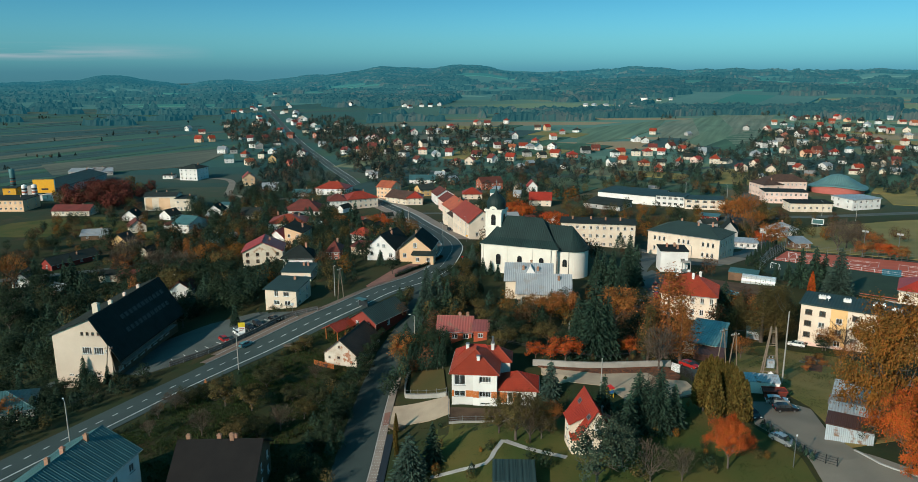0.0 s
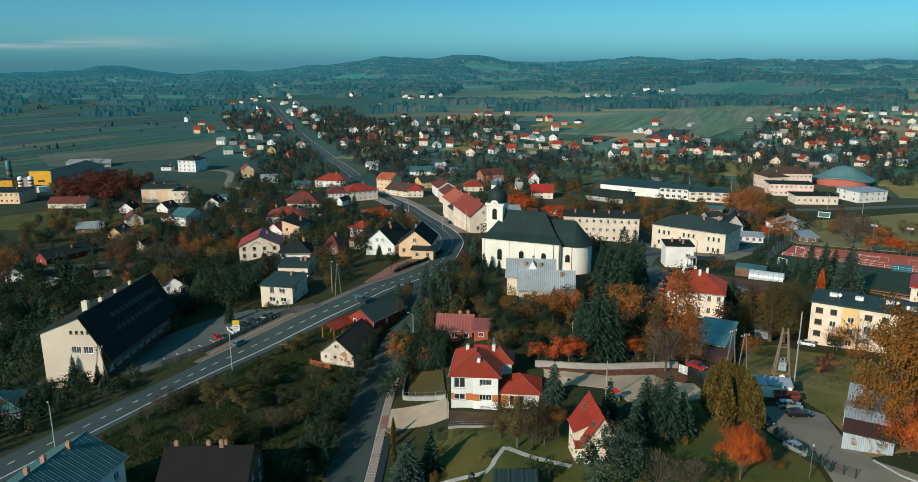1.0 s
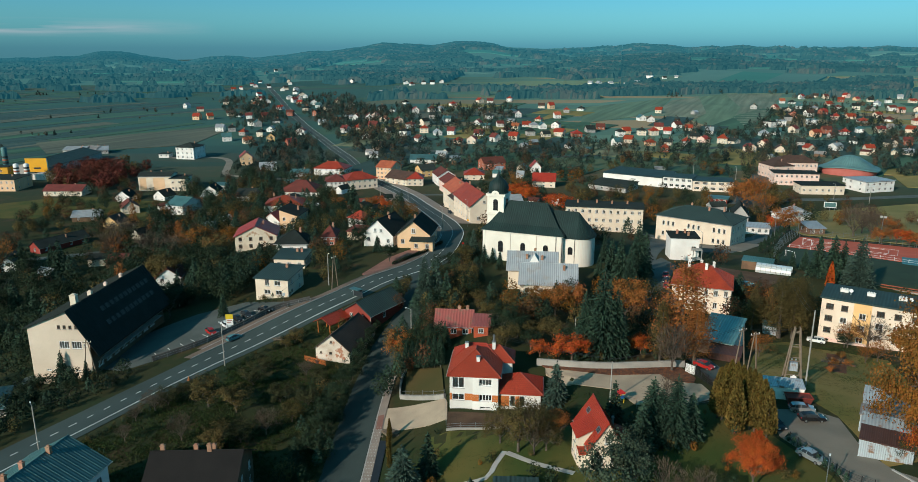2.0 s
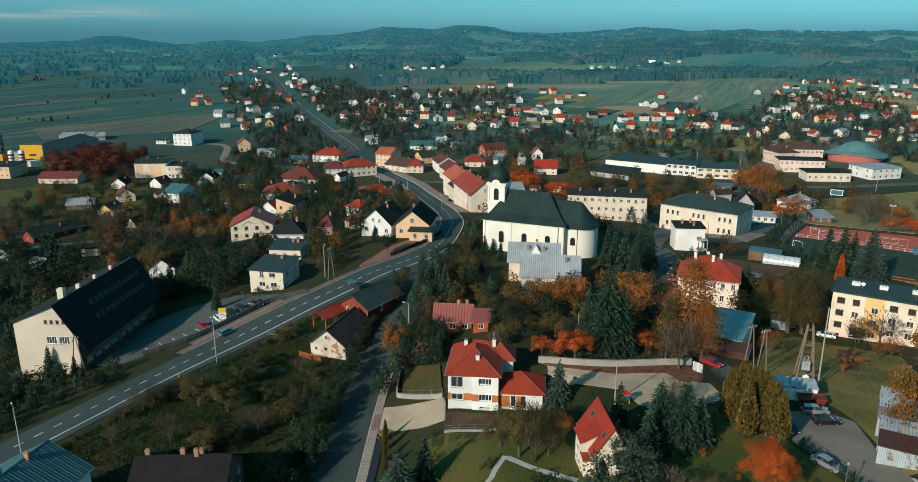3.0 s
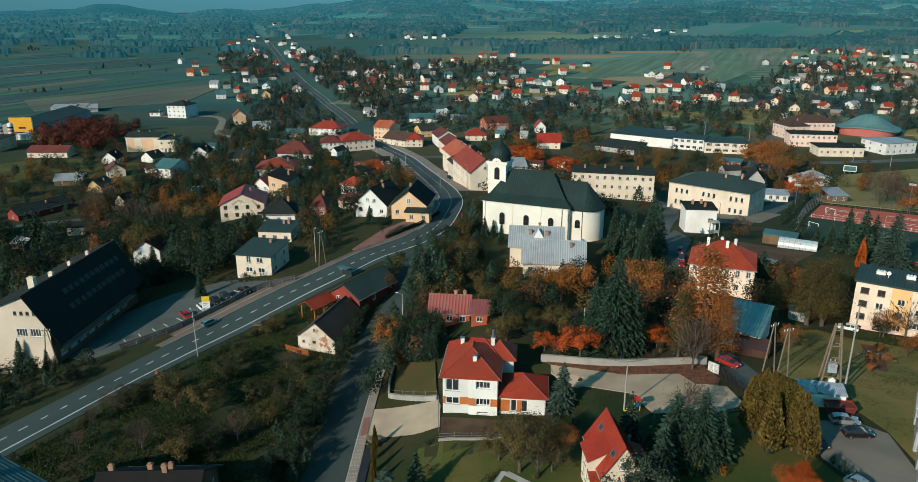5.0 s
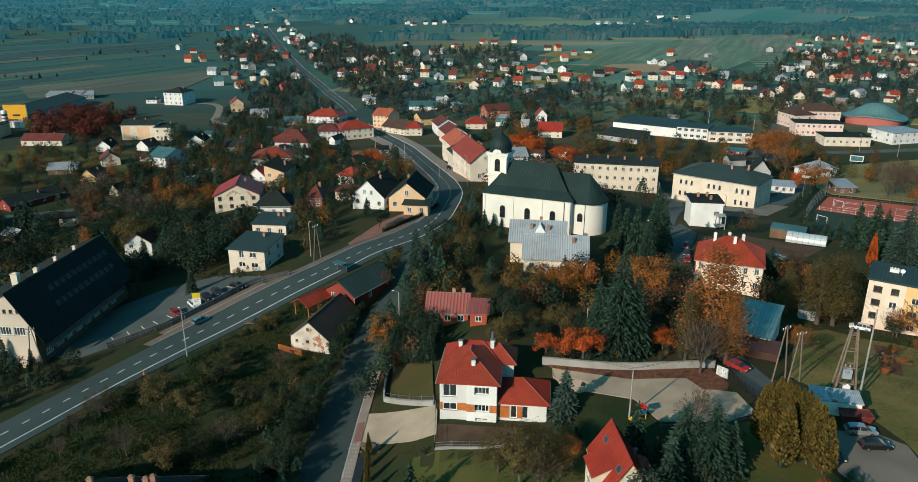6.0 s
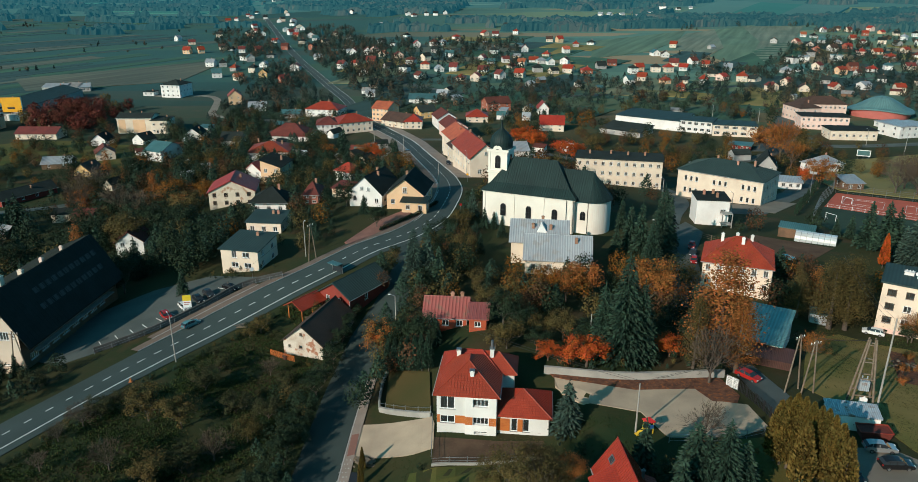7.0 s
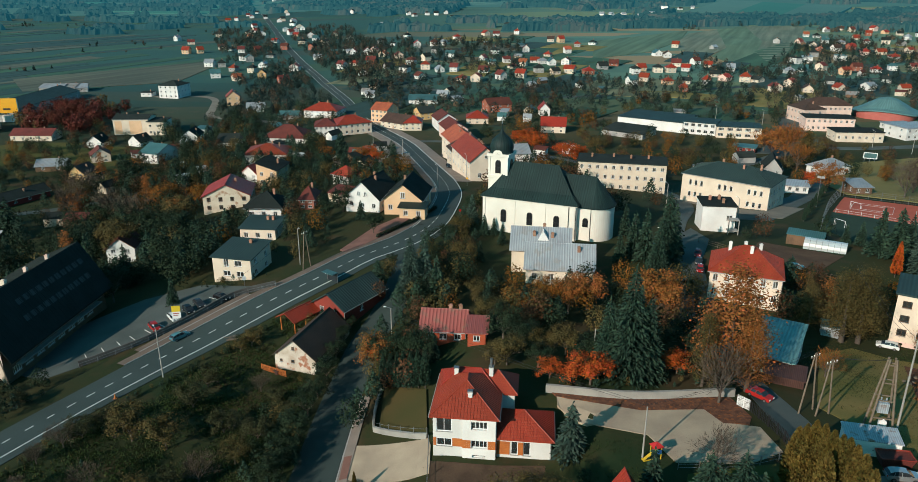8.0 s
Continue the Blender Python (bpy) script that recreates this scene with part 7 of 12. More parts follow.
far_house(98, 862, -5, 8.3, 8.6, 3.6, 2.8, 'x', 'cream', 'brown', 'houses of the eastern quarter', 'cream rendered house with a brown gabled roof')
far_house(32, 747, 10, 7.7, 7.3, 4.8, 3.1, 'x', 'white', 'dark', 'houses of the eastern quarter', 'white rendered house with a dark hipped roof', 'hip')
far_house(63, 762, -5, 7.6, 7.8, 4.8, 3.2, 'y', 'white', 'maroon', 'houses of the eastern quarter', 'white rendered house with a dark red gabled roof')
far_house(29, 945, 35, 8.9, 8.1, 3.6, 2.9, 'y', 'cream', 'red', 'houses of the eastern quarter', 'cream rendered house with a red gabled roof')
far_house(68, 963, -15, 7.4, 8.1, 4.8, 2.4, 'x', 'white', 'red', 'houses of the eastern quarter', 'white rendered house with a red hipped roof', 'hip')
far_house(62, 1064, 35, 6.9, 8.9, 4.8, 2.3, 'y', 'cream', 'dark', 'houses of the eastern quarter', 'cream rendered house with a dark gabled roof')
far_house(42, 945, -5, 8.9, 8.0, 2.9, 2.8, 'x', 'white', 'maroon', 'houses of the eastern quarter', 'white rendered house with a dark red gabled roof')
far_house(132, 1114, -5, 8.3, 7.3, 2.9, 3.1, 'y', 'white', 'brown', 'houses of the eastern quarter', 'white rendered house with a brown gabled roof')
far_house(131, 673, -5, 8.5, 7.3, 2.9, 2.9, 'x', 'brick', 'maroon', 'houses of the eastern quarter', 'brick rendered house with a dark red gabled roof')
far_house(102, 628, 10, 9.2, 8.9, 3.6, 2.6, 'x', 'brick', 'red', 'houses of the eastern quarter', 'brick rendered house with a red hipped roof', 'hip')
far_house(148, 645, 10, 7.6, 7.9, 3.6, 2.9, 'x', 'orange', 'red', 'houses of the eastern quarter', 'peach rendered house with a red gabled roof')
far_house(184, 738, 10, 8.5, 8.7, 3.6, 2.8, 'y', 'white', 'teal', 'houses of the eastern quarter', 'white rendered house with a blue-grey gabled roof')
far_house(191, 728, -5, 7.9, 7.9, 3.6, 2.7, 'y', 'white', 'brown', 'houses of the eastern quarter', 'white rendered house with a brown gabled roof')
far_house(219, 803, -25, 7.7, 8.0, 4.4, 2.8, 'x', 'cream', 'red', 'houses of the eastern quarter', 'cream rendered house with a red gabled roof')
far_house(184, 672, -15, 8.7, 8.6, 3.6, 3.1, 'x', 'cream', 'maroon', 'houses of the eastern quarter', 'cream rendered house with a dark red gabled roof')
far_house(204, 684, 20, 7.3, 8.3, 3.6, 2.8, 'x', 'white', 'maroon', 'houses of the eastern quarter', 'white rendered house with a dark red gabled roof')
far_house(210, 667, -25, 7.2, 7.5, 2.9, 2.6, 'x', 'cream', 'red', 'houses of the eastern quarter', 'cream rendered house with a red gabled roof')
far_house(199, 615, -15, 8.5, 7.6, 2.9, 2.6, 'x', 'cream', 'dark', 'houses of the eastern quarter', 'cream rendered house with a dark gabled roof')
far_house(185, 645, -25, 7.4, 8.1, 3.6, 2.5, 'x', 'white', 'red', 'houses of the eastern quarter', 'white rendered house with a red gabled roof')
far_house(170, 637, 10, 8.2, 7.7, 4.8, 3.0, 'y', 'cream', 'red', 'houses of the eastern quarter', 'cream rendered house with a red hipped roof', 'hip')
far_house(138, 590, -25, 7.4, 7.3, 4.4, 2.8, 'x', 'cream', 'red', 'houses of the eastern quarter', 'cream rendered house with a red gabled roof')
far_house(168, 583, -25, 6.9, 8.9, 2.9, 2.3, 'x', 'cream', 'dark', 'houses of the eastern quarter', 'cream rendered house with a dark gabled roof')
far_house(156, 549, -15, 7.2, 8.1, 3.6, 2.9, 'x', 'brick', 'red', 'houses of the eastern quarter', 'brick rendered house with a red hipped roof', 'hip')
far_house(214, 591, -25, 9.0, 7.8, 4.8, 3.1, 'x', 'cream', 'red', 'houses of the eastern quarter', 'cream rendered house with a red hipped roof', 'hip')
far_house(218, 545, 10, 7.7, 8.3, 4.8, 2.3, 'y', 'cream', 'maroon', 'houses of the eastern quarter', 'cream rendered house with a dark red gabled roof')
far_house(237, 565, 35, 7.1, 8.2, 4.8, 2.4, 'x', 'cream', 'red', 'houses of the eastern quarter', 'cream rendered house with a red gabled roof')
far_house(240, 544, -15, 7.7, 7.8, 3.6, 2.6, 'y', 'cream', 'brown', 'houses of the eastern quarter', 'cream rendered house with a brown gabled roof')
far_house(293, 690, 20, 8.5, 12.0, 5.5, 2.5, 'x', 'white', 'dark', 'houses of the eastern quarter', 'white rendered house with a dark flat roof', 'flat')
far_house(307, 698, -15, 8.7, 12.0, 5.5, 3.1, 'y', 'white', 'grey', 'houses of the eastern quarter', 'white rendered house with a pale grey flat roof', 'flat')
far_house(279, 642, -25, 8.5, 8.7, 2.9, 3.0, 'x', 'white', 'teal', 'houses of the eastern quarter', 'white rendered house with a blue-grey gabled roof')
far_house(264, 632, 10, 7.6, 8.7, 2.9, 3.1, 'y', 'white', 'grey', 'houses of the eastern quarter', 'white rendered house with a pale grey hipped roof', 'hip')
far_house(339, 846, -25, 7.9, 8.4, 4.4, 2.2, 'y', 'grey', 'dark', 'houses of the eastern quarter', 'grey rendered house with a dark gabled roof')
far_house(363, 845, 35, 7.6, 7.4, 2.9, 3.0, 'x', 'pink', 'red', 'houses of the eastern quarter', 'pink rendered house with a red gabled roof')
far_house(408, 931, -15, 6.9, 8.9, 3.6, 2.8, 'x', 'white', 'orange', 'houses of the eastern quarter', 'white rendered house with a orange gabled roof')
far_house(329, 734, -5, 7.5, 7.6, 4.8, 2.7, 'x', 'grey', 'dark', 'houses of the eastern quarter', 'grey rendered house with a dark hipped roof', 'hip')
far_house(348, 764, -25, 8.7, 8.6, 4.8, 2.4, 'y', 'brick', 'dark', 'houses of the eastern quarter', 'brick rendered house with a dark gabled roof')
far_house(390, 844, -15, 8.2, 7.6, 4.4, 2.3, 'x', 'white', 'teal', 'houses of the eastern quarter', 'white rendered house with a blue-grey gabled roof')
far_house(340, 706, -5, 8.9, 12.0, 5.5, 3.0, 'y', 'white', 'teal', 'houses of the eastern quarter', 'white rendered house with a blue-grey flat roof', 'flat')
far_house(403, 836, 10, 7.8, 8.0, 2.9, 2.5, 'y', 'cream', 'grey', 'houses of the eastern quarter', 'cream rendered house with a pale grey hipped roof', 'hip')
far_house(495, 1027, -25, 8.8, 7.4, 2.9, 2.7, 'x', 'cream', 'brown', 'houses of the eastern quarter', 'cream rendered house with a brown gabled roof')
far_house(447, 891, -5, 7.6, 8.1, 2.9, 3.1, 'x', 'cream', 'red', 'houses of the eastern quarter', 'cream rendered house with a red gabled roof')
far_house(434, 843, -25, 7.8, 7.3, 3.6, 2.4, 'y', 'white', 'maroon', 'houses of the eastern quarter', 'white rendered house with a dark red hipped roof', 'hip')
far_house(490, 947, -15, 7.6, 8.0, 4.4, 2.4, 'x', 'brick', 'red', 'houses of the eastern quarter', 'brick rendered house with a red gabled roof')
far_house(532, 1015, 20, 8.5, 8.3, 4.8, 2.6, 'y', 'pink', 'red', 'houses of the eastern quarter', 'pink rendered house with a red gabled roof')
far_house(454, 842, -25, 9.1, 8.8, 4.8, 2.7, 'x', 'cream', 'dark', 'houses of the eastern quarter', 'cream rendered house with a dark gabled roof')
far_house(525, 975, 20, 7.5, 7.5, 2.9, 2.2, 'x', 'orange', 'red', 'houses of the eastern quarter', 'peach rendered house with a red gabled roof')
far_house(459, 821, 10, 8.0, 8.0, 3.6, 2.9, 'y', 'grey', 'dark', 'houses of the eastern quarter', 'grey rendered house with a dark gabled roof')
far_house(431, 757, 10, 6.9, 8.5, 4.4, 2.3, 'x', 'cream', 'red', 'houses of the eastern quarter', 'cream rendered house with a red gabled roof')
far_house(504, 889, 35, 7.9, 7.5, 4.4, 3.2, 'x', 'white', 'grey', 'houses of the eastern quarter', 'white rendered house with a pale grey hipped roof', 'hip')
far_house(544, 935, -15, 7.7, 8.0, 4.8, 2.7, 'x', 'white', 'dark', 'houses of the eastern quarter', 'white rendered house with a dark hipped roof', 'hip')
far_house(481, 801, -5, 7.7, 7.7, 4.8, 2.6, 'x', 'pink', 'red', 'houses of the eastern quarter', 'pink rendered house with a red gabled roof')
far_house(510, 819, -25, 8.6, 7.2, 3.6, 2.8, 'y', 'cream', 'maroon', 'houses of the eastern quarter', 'cream rendered house with a dark red gabled roof')
far_house(474, 756, -5, 7.2, 7.2, 4.8, 2.6, 'x', 'cream', 'grey', 'houses of the eastern quarter', 'cream rendered house with a pale grey hipped roof', 'hip')
far_house(574, 934, -5, 9.2, 8.1, 3.6, 2.2, 'x', 'cream', 'red', 'houses of the eastern quarter', 'cream rendered house with a red gabled roof')
far_house(652, 1042, 35, 8.8, 8.2, 2.9, 2.7, 'y', 'pink', 'red', 'houses of the eastern quarter', 'pink rendered house with a red gabled roof')
far_house(614, 1097, -25, 14.2, 12.0, 5.5, 2.5, 'x', 'white', 'dark', 'houses of the eastern quarter', 'white rendered house with a dark flat roof', 'flat')
far_house(588, 1098, 10, 8.3, 7.5, 3.6, 3.2, 'y', 'white', 'grey', 'houses of the eastern quarter', 'white rendered house with a pale grey gabled roof')
far_house(306, 627, 10, 8.0, 8.2, 4.4, 2.2, 'x', 'orange', 'red', 'houses of the eastern quarter', 'peach rendered house with a red gabled roof')
far_house(324, 645, -5, 8.3, 8.0, 4.8, 2.6, 'x', 'brick', 'maroon', 'houses of the eastern quarter', 'brick rendered house with a dark red gabled roof')
far_house(266, 553, 10, 7.2, 7.5, 2.9, 2.6, 'y', 'cream', 'red', 'houses of the eastern quarter', 'cream rendered house with a red gabled roof')
far_house(272, 580, -25, 7.5, 8.0, 3.6, 2.8, 'x', 'grey', 'dark', 'houses of the eastern quarter', 'grey rendered house with a dark gabled roof')
far_house(286, 552, 20, 7.8, 8.7, 4.4, 2.2, 'x', 'white', 'grey', 'houses of the eastern quarter', 'white rendered house with a pale grey gabled roof')
far_house(306, 543, -5, 7.1, 7.7, 4.4, 2.3, 'x', 'cream', 'red', 'houses of the eastern quarter', 'cream rendered house with a red gabled roof')
far_house(355, 648, -15, 6.9, 8.8, 4.8, 2.4, 'x', 'white', 'teal', 'houses of the eastern quarter', 'white rendered house with a blue-grey hipped roof', 'hip')
far_house(373, 648, -5, 8.4, 7.8, 4.4, 2.4, 'x', 'cream', 'maroon', 'houses of the eastern quarter', 'cream rendered house with a dark red gabled roof')
far_house(328, 531, -25, 7.6, 8.2, 2.9, 2.3, 'x', 'cream', 'grey', 'houses of the eastern quarter', 'cream rendered house with a pale grey gabled roof')
far_house(423, 662, -25, 9.0, 12.0, 5.5, 2.9, 'x', 'white', 'dark', 'houses of the eastern quarter', 'white rendered house with a dark flat roof', 'flat')
far_house(426, 727, 35, 8.6, 8.3, 2.9, 3.1, 'x', 'white', 'maroon', 'houses of the eastern quarter', 'white rendered house with a dark red hipped roof', 'hip')
far_house(356, 578, -25, 7.0, 9.0, 4.8, 2.5, 'x', 'brick', 'maroon', 'houses of the eastern quarter', 'brick rendered house with a dark red gabled roof')
far_house(200, 595, 35, 7.2, 8.9, 3.6, 2.3, 'x', 'pink', 'red', 'houses of the eastern quarter', 'pink rendered house with a red gabled roof')
far_house(222, 588, 35, 9.2, 7.9, 2.9, 2.3, 'y', 'cream', 'dark', 'houses of the eastern quarter', 'cream rendered house with a dark gabled roof')
far_house(221, 644, -15, 7.2, 8.4, 3.6, 3.1, 'x', 'white', 'grey', 'houses of the eastern quarter', 'white rendered house with a pale grey gabled roof')
far_house(160, 638, -5, 8.1, 8.6, 4.8, 2.6, 'x', 'cream', 'dark', 'houses of the eastern quarter', 'cream rendered house with a dark hipped roof', 'hip')
far_house(152, 577, 20, 7.1, 7.5, 3.6, 2.6, 'x', 'orange', 'red', 'houses of the eastern quarter', 'peach rendered house with a red hipped roof', 'hip')
far_house(181, 579, -15, 7.0, 7.2, 4.4, 3.2, 'x', 'grey', 'red', 'houses of the eastern quarter', 'grey rendered house with a red hipped roof', 'hip')
far_house(140, 631, 10, 7.0, 8.9, 4.8, 2.3, 'y', 'white', 'dark', 'houses of the eastern quarter', 'white rendered house with a dark hipped roof', 'hip')
far_house(125, 574, 20, 6.9, 8.2, 4.8, 2.8, 'x', 'white', 'teal', 'houses of the eastern quarter', 'white rendered house with a blue-grey gabled roof')
far_house(297, 649, 35, 7.5, 8.2, 4.8, 2.4, 'x', 'cream', 'maroon', 'houses of the eastern quarter', 'cream rendered house with a dark red gabled roof')
far_house(336, 637, -15, 8.8, 7.7, 3.6, 2.5, 'x', 'white', 'red', 'houses of the eastern quarter', 'white rendered house with a red hipped roof', 'hip')
far_house(317, 586, -25, 6.9, 7.9, 3.6, 2.3, 'x', 'white', 'dark', 'houses of the eastern quarter', 'white rendered house with a dark gabled roof')
far_house(337, 569, 10, 8.7, 8.4, 4.4, 2.3, 'y', 'cream', 'dark', 'houses of the eastern quarter', 'cream rendered house with a dark gabled roof')
far_house(400, 647, 35, 7.6, 8.3, 4.4, 2.7, 'y', 'cream', 'red', 'houses of the eastern quarter', 'cream rendered house with a red gabled roof')
far_house(381, 743, -5, 7.6, 8.5, 4.4, 3.1, 'x', 'pink', 'red', 'houses of the eastern quarter', 'pink rendered house with a red hipped roof', 'hip')
far_house(401, 752, -5, 9.1, 7.7, 2.9, 2.8, 'x', 'cream', 'red', 'houses of the eastern quarter', 'cream rendered house with a red gabled roof')
far_house(389, 786, 20, 8.5, 7.7, 4.4, 2.7, 'x', 'brick', 'red', 'houses of the eastern quarter', 'brick rendered house with a red gabled roof')
far_house(366, 769, 10, 8.7, 9.0, 4.8, 3.2, 'x', 'white', 'brown', 'houses of the eastern quarter', 'white rendered house with a brown gabled roof')
far_house(365, 817, -15, 7.8, 8.6, 2.9, 2.4, 'y', 'cream', 'dark', 'houses of the eastern quarter', 'cream rendered house with a dark gabled roof')
far_house(395, 718, 10, 9.2, 8.1, 2.9, 2.7, 'x', 'grey', 'red', 'houses of the eastern quarter', 'grey rendered house with a red hipped roof', 'hip')
far_house(486, 827, -5, 8.6, 8.5, 4.4, 2.2, 'x', 'white', 'maroon', 'houses of the eastern quarter', 'white rendered house with a dark red gabled roof')
far_house(532, 955, -15, 7.8, 8.8, 2.9, 2.8, 'x', 'cream', 'dark', 'houses of the eastern quarter', 'cream rendered house with a dark gabled roof')
far_house(499, 1006, 10, 6.8, 8.3, 3.6, 3.1, 'x', 'cream', 'maroon', 'houses of the eastern quarter', 'cream rendered house with a dark red gabled roof')
far_house(463, 998, 35, 7.5, 7.3, 4.4, 2.7, 'x', 'white', 'red', 'houses of the eastern quarter', 'white rendered house with a red gabled roof')
far_house(416, 921, -15, 8.8, 8.0, 2.9, 2.7, 'x', 'white', 'dark', 'houses of the eastern quarter', 'white rendered house with a dark hipped roof', 'hip')
far_house(599, 1003, -25, 7.9, 7.7, 3.6, 2.3, 'x', 'white', 'grey', 'houses of the eastern quarter', 'white rendered house with a pale grey gabled roof')
far_house(571, 905, -5, 7.8, 7.9, 4.8, 3.0, 'x', 'pink', 'orange', 'houses of the eastern quarter', 'pink rendered house with a orange gabled roof')
far_house(439, 704, -5, 7.1, 8.1, 4.8, 2.8, 'x', 'cream', 'red', 'houses of the eastern quarter', 'cream rendered house with a red hipped roof', 'hip')
far_house(44, 655, 35, 7.8, 8.4, 2.9, 2.3, 'x', 'cream', 'maroon', 'houses of the eastern quarter', 'cream rendered house with a dark red hipped roof', 'hip')
far_house(88, 632, -25, 9.2, 8.7, 4.4, 2.7, 'x', 'cream', 'red', 'houses of the eastern quarter', 'cream rendered house with a red gabled roof')
far_house(118, 654, 10, 8.8, 8.4, 3.6, 3.1, 'x', 'grey', 'dark', 'houses of the eastern quarter', 'grey rendered house with a dark gabled roof')
far_house(19, 634, -15, 9.1, 8.4, 2.9, 3.1, 'x', 'white', 'maroon', 'houses of the eastern quarter', 'white rendered house with a dark red gabled roof')
far_house(63, 633, 10, 8.2, 7.5, 4.8, 3.0, 'x', 'grey', 'dark', 'houses of the eastern quarter', 'grey rendered house with a dark hipped roof', 'hip')
far_house(75, 625, 20, 7.5, 8.4, 3.6, 2.4, 'x', 'cream', 'dark', 'houses of the eastern quarter', 'cream rendered house with a dark gabled roof')
far_house(276, 1177, 20, 13.7, 12.0, 5.5, 2.8, 'x', 'white', 'grey', 'hamlet houses', 'white rendered house with a pale grey flat roof', 'flat')
far_house(311, 1288, -5, 15.0, 12.0, 5.5, 2.6, 'y', 'white', 'grey', 'hamlet houses', 'white rendered house with a pale grey flat roof', 'flat')
far_house(260, 1264, 10, 8.3, 8.8, 3.6, 2.4, 'x', 'white', 'grey', 'hamlet houses', 'white rendered house with a pale grey gabled roof')
far_house(365, 1418, -25, 16.6, 12.0, 5.5, 3.0, 'x', 'white', 'grey', 'hamlet houses', 'white rendered house with a pale grey flat roof', 'flat')
far_house(417, 1421, -15, 7.6, 7.9, 2.9, 2.4, 'x', 'white', 'grey', 'hamlet houses', 'white rendered house with a pale grey gabled roof')
far_house(280, 1237, -25, 7.2, 7.8, 2.9, 2.9, 'x', 'white', 'grey', 'hamlet houses', 'white rendered house with a pale grey gabled roof')
far_house(-193, 1689, -15, 7.3, 8.0, 3.6, 2.4, 'x', 'white', 'dark', 'hamlet houses', 'white rendered house with a dark gabled roof')
far_house(-131, 1353, 20, 8.7, 8.3, 3.6, 2.9, 'x', 'white', 'dark', 'hamlet houses', 'white rendered house with a dark gabled roof')
far_house(-88, 1286, 20, 8.1, 7.5, 4.4, 2.6, 'y', 'white', 'dark', 'hamlet houses', 'white rendered house with a dark gabled roof')
far_house(-76, 1253, 35, 8.9, 7.2, 3.6, 2.5, 'x', 'white', 'maroon', 'hamlet houses', 'white rendered house with a dark red hipped roof', 'hip')
far_house(-57, 1276, 10, 8.0, 8.7, 4.8, 2.5, 'x', 'white', 'dark', 'hamlet houses', 'white rendered house with a dark hipped roof', 'hip')
far_house(-42, 1275, -5, 8.6, 8.5, 4.4, 3.1, 'x', 'white', 'dark', 'hamlet houses', 'white rendered house with a dark gabled roof')
far_house(-27, 1301, 10, 7.1, 7.5, 4.4, 2.7, 'y', 'white', 'dark', 'hamlet houses', 'white rendered house with a dark gabled roof')
far_house(-14, 1199, 20, 7.7, 8.2, 3.6, 2.8, 'x', 'white', 'dark', 'hamlet houses', 'white rendered house with a dark gabled roof')
far_house(-118, 1084, 35, 8.2, 8.8, 4.4, 2.7, 'y', 'white', 'grey', 'hamlet houses', 'white rendered house with a pale grey hipped roof', 'hip')
far_house(-111, 1098, -15, 8.4, 8.0, 4.4, 2.6, 'x', 'white', 'grey', 'hamlet houses', 'white rendered house with a pale grey gabled roof')
far_house(-192, 1367, -15, 7.4, 7.5, 4.8, 2.9, 'y', 'white', 'dark', 'hamlet houses', 'white rendered house with a dark gabled roof')
far_house(-222, 1390, 20, 7.6, 8.1, 4.8, 2.7, 'y', 'white', 'dark', 'hamlet houses', 'white rendered house with a dark hipped roof', 'hip')
far_house(691, 1769, 35, 8.2, 8.5, 4.8, 2.9, 'x', 'white', 'dark', 'hamlet houses', 'white rendered house with a dark gabled roof')
far_house(752, 1850, 20, 7.2, 8.2, 2.9, 3.1, 'x', 'white', 'maroon', 'hamlet houses', 'white rendered house with a dark red hipped roof', 'hip')
far_house(758, 1827, -5, 7.6, 7.3, 4.4, 2.9, 'x', 'white', 'dark', 'hamlet houses', 'white rendered house with a dark gabled roof')
far_house(1320, 2375, 35, 7.1, 8.1, 4.8, 2.3, 'x', 'white', 'dark', 'hamlet houses', 'white rendered house with a dark gabled roof')
far_house(549, 2858, -5, 7.2, 8.6, 3.6, 2.9, 'y', 'white', 'maroon', 'hamlet houses', 'white rendered house with a dark red gabled roof')
far_house(518, 2898, -25, 8.7, 7.8, 2.9, 2.3, 'y', 'white', 'dark', 'hamlet houses', 'white rendered house with a dark gabled roof')
far_house(501, 2944, -15, 7.3, 7.8, 2.9, 2.5, 'x', 'white', 'dark', 'hamlet houses', 'white rendered house with a dark hipped roof', 'hip')
far_house(601, 2835, 35, 6.9, 7.7, 3.6, 2.6, 'x', 'white', 'dark', 'hamlet houses', 'white rendered house with a dark hipped roof', 'hip')
far_house(591, 2641, -5, 7.8, 8.4, 4.8, 3.2, 'y', 'white', 'dark', 'hamlet houses', 'white rendered house with a dark gabled roof')
far_house(-10, 2206, 35, 8.1, 8.8, 3.6, 2.2, 'y', 'white', 'dark', 'hamlet houses', 'white rendered house with a dark gabled roof')
far_house(-80, 2204, -5, 6.8, 8.1, 3.6, 3.0, 'x', 'white', 'dark', 'hamlet houses', 'white rendered house with a dark gabled roof')
far_house(-129, 2706, 35, 7.4, 8.2, 4.4, 2.4, 'y', 'white', 'dark', 'hamlet houses', 'white rendered house with a dark gabled roof')
far_house(-72, 2550, 20, 7.0, 8.5, 3.6, 2.3, 'x', 'white', 'dark', 'hamlet houses', 'white rendered house with a dark gabled roof')
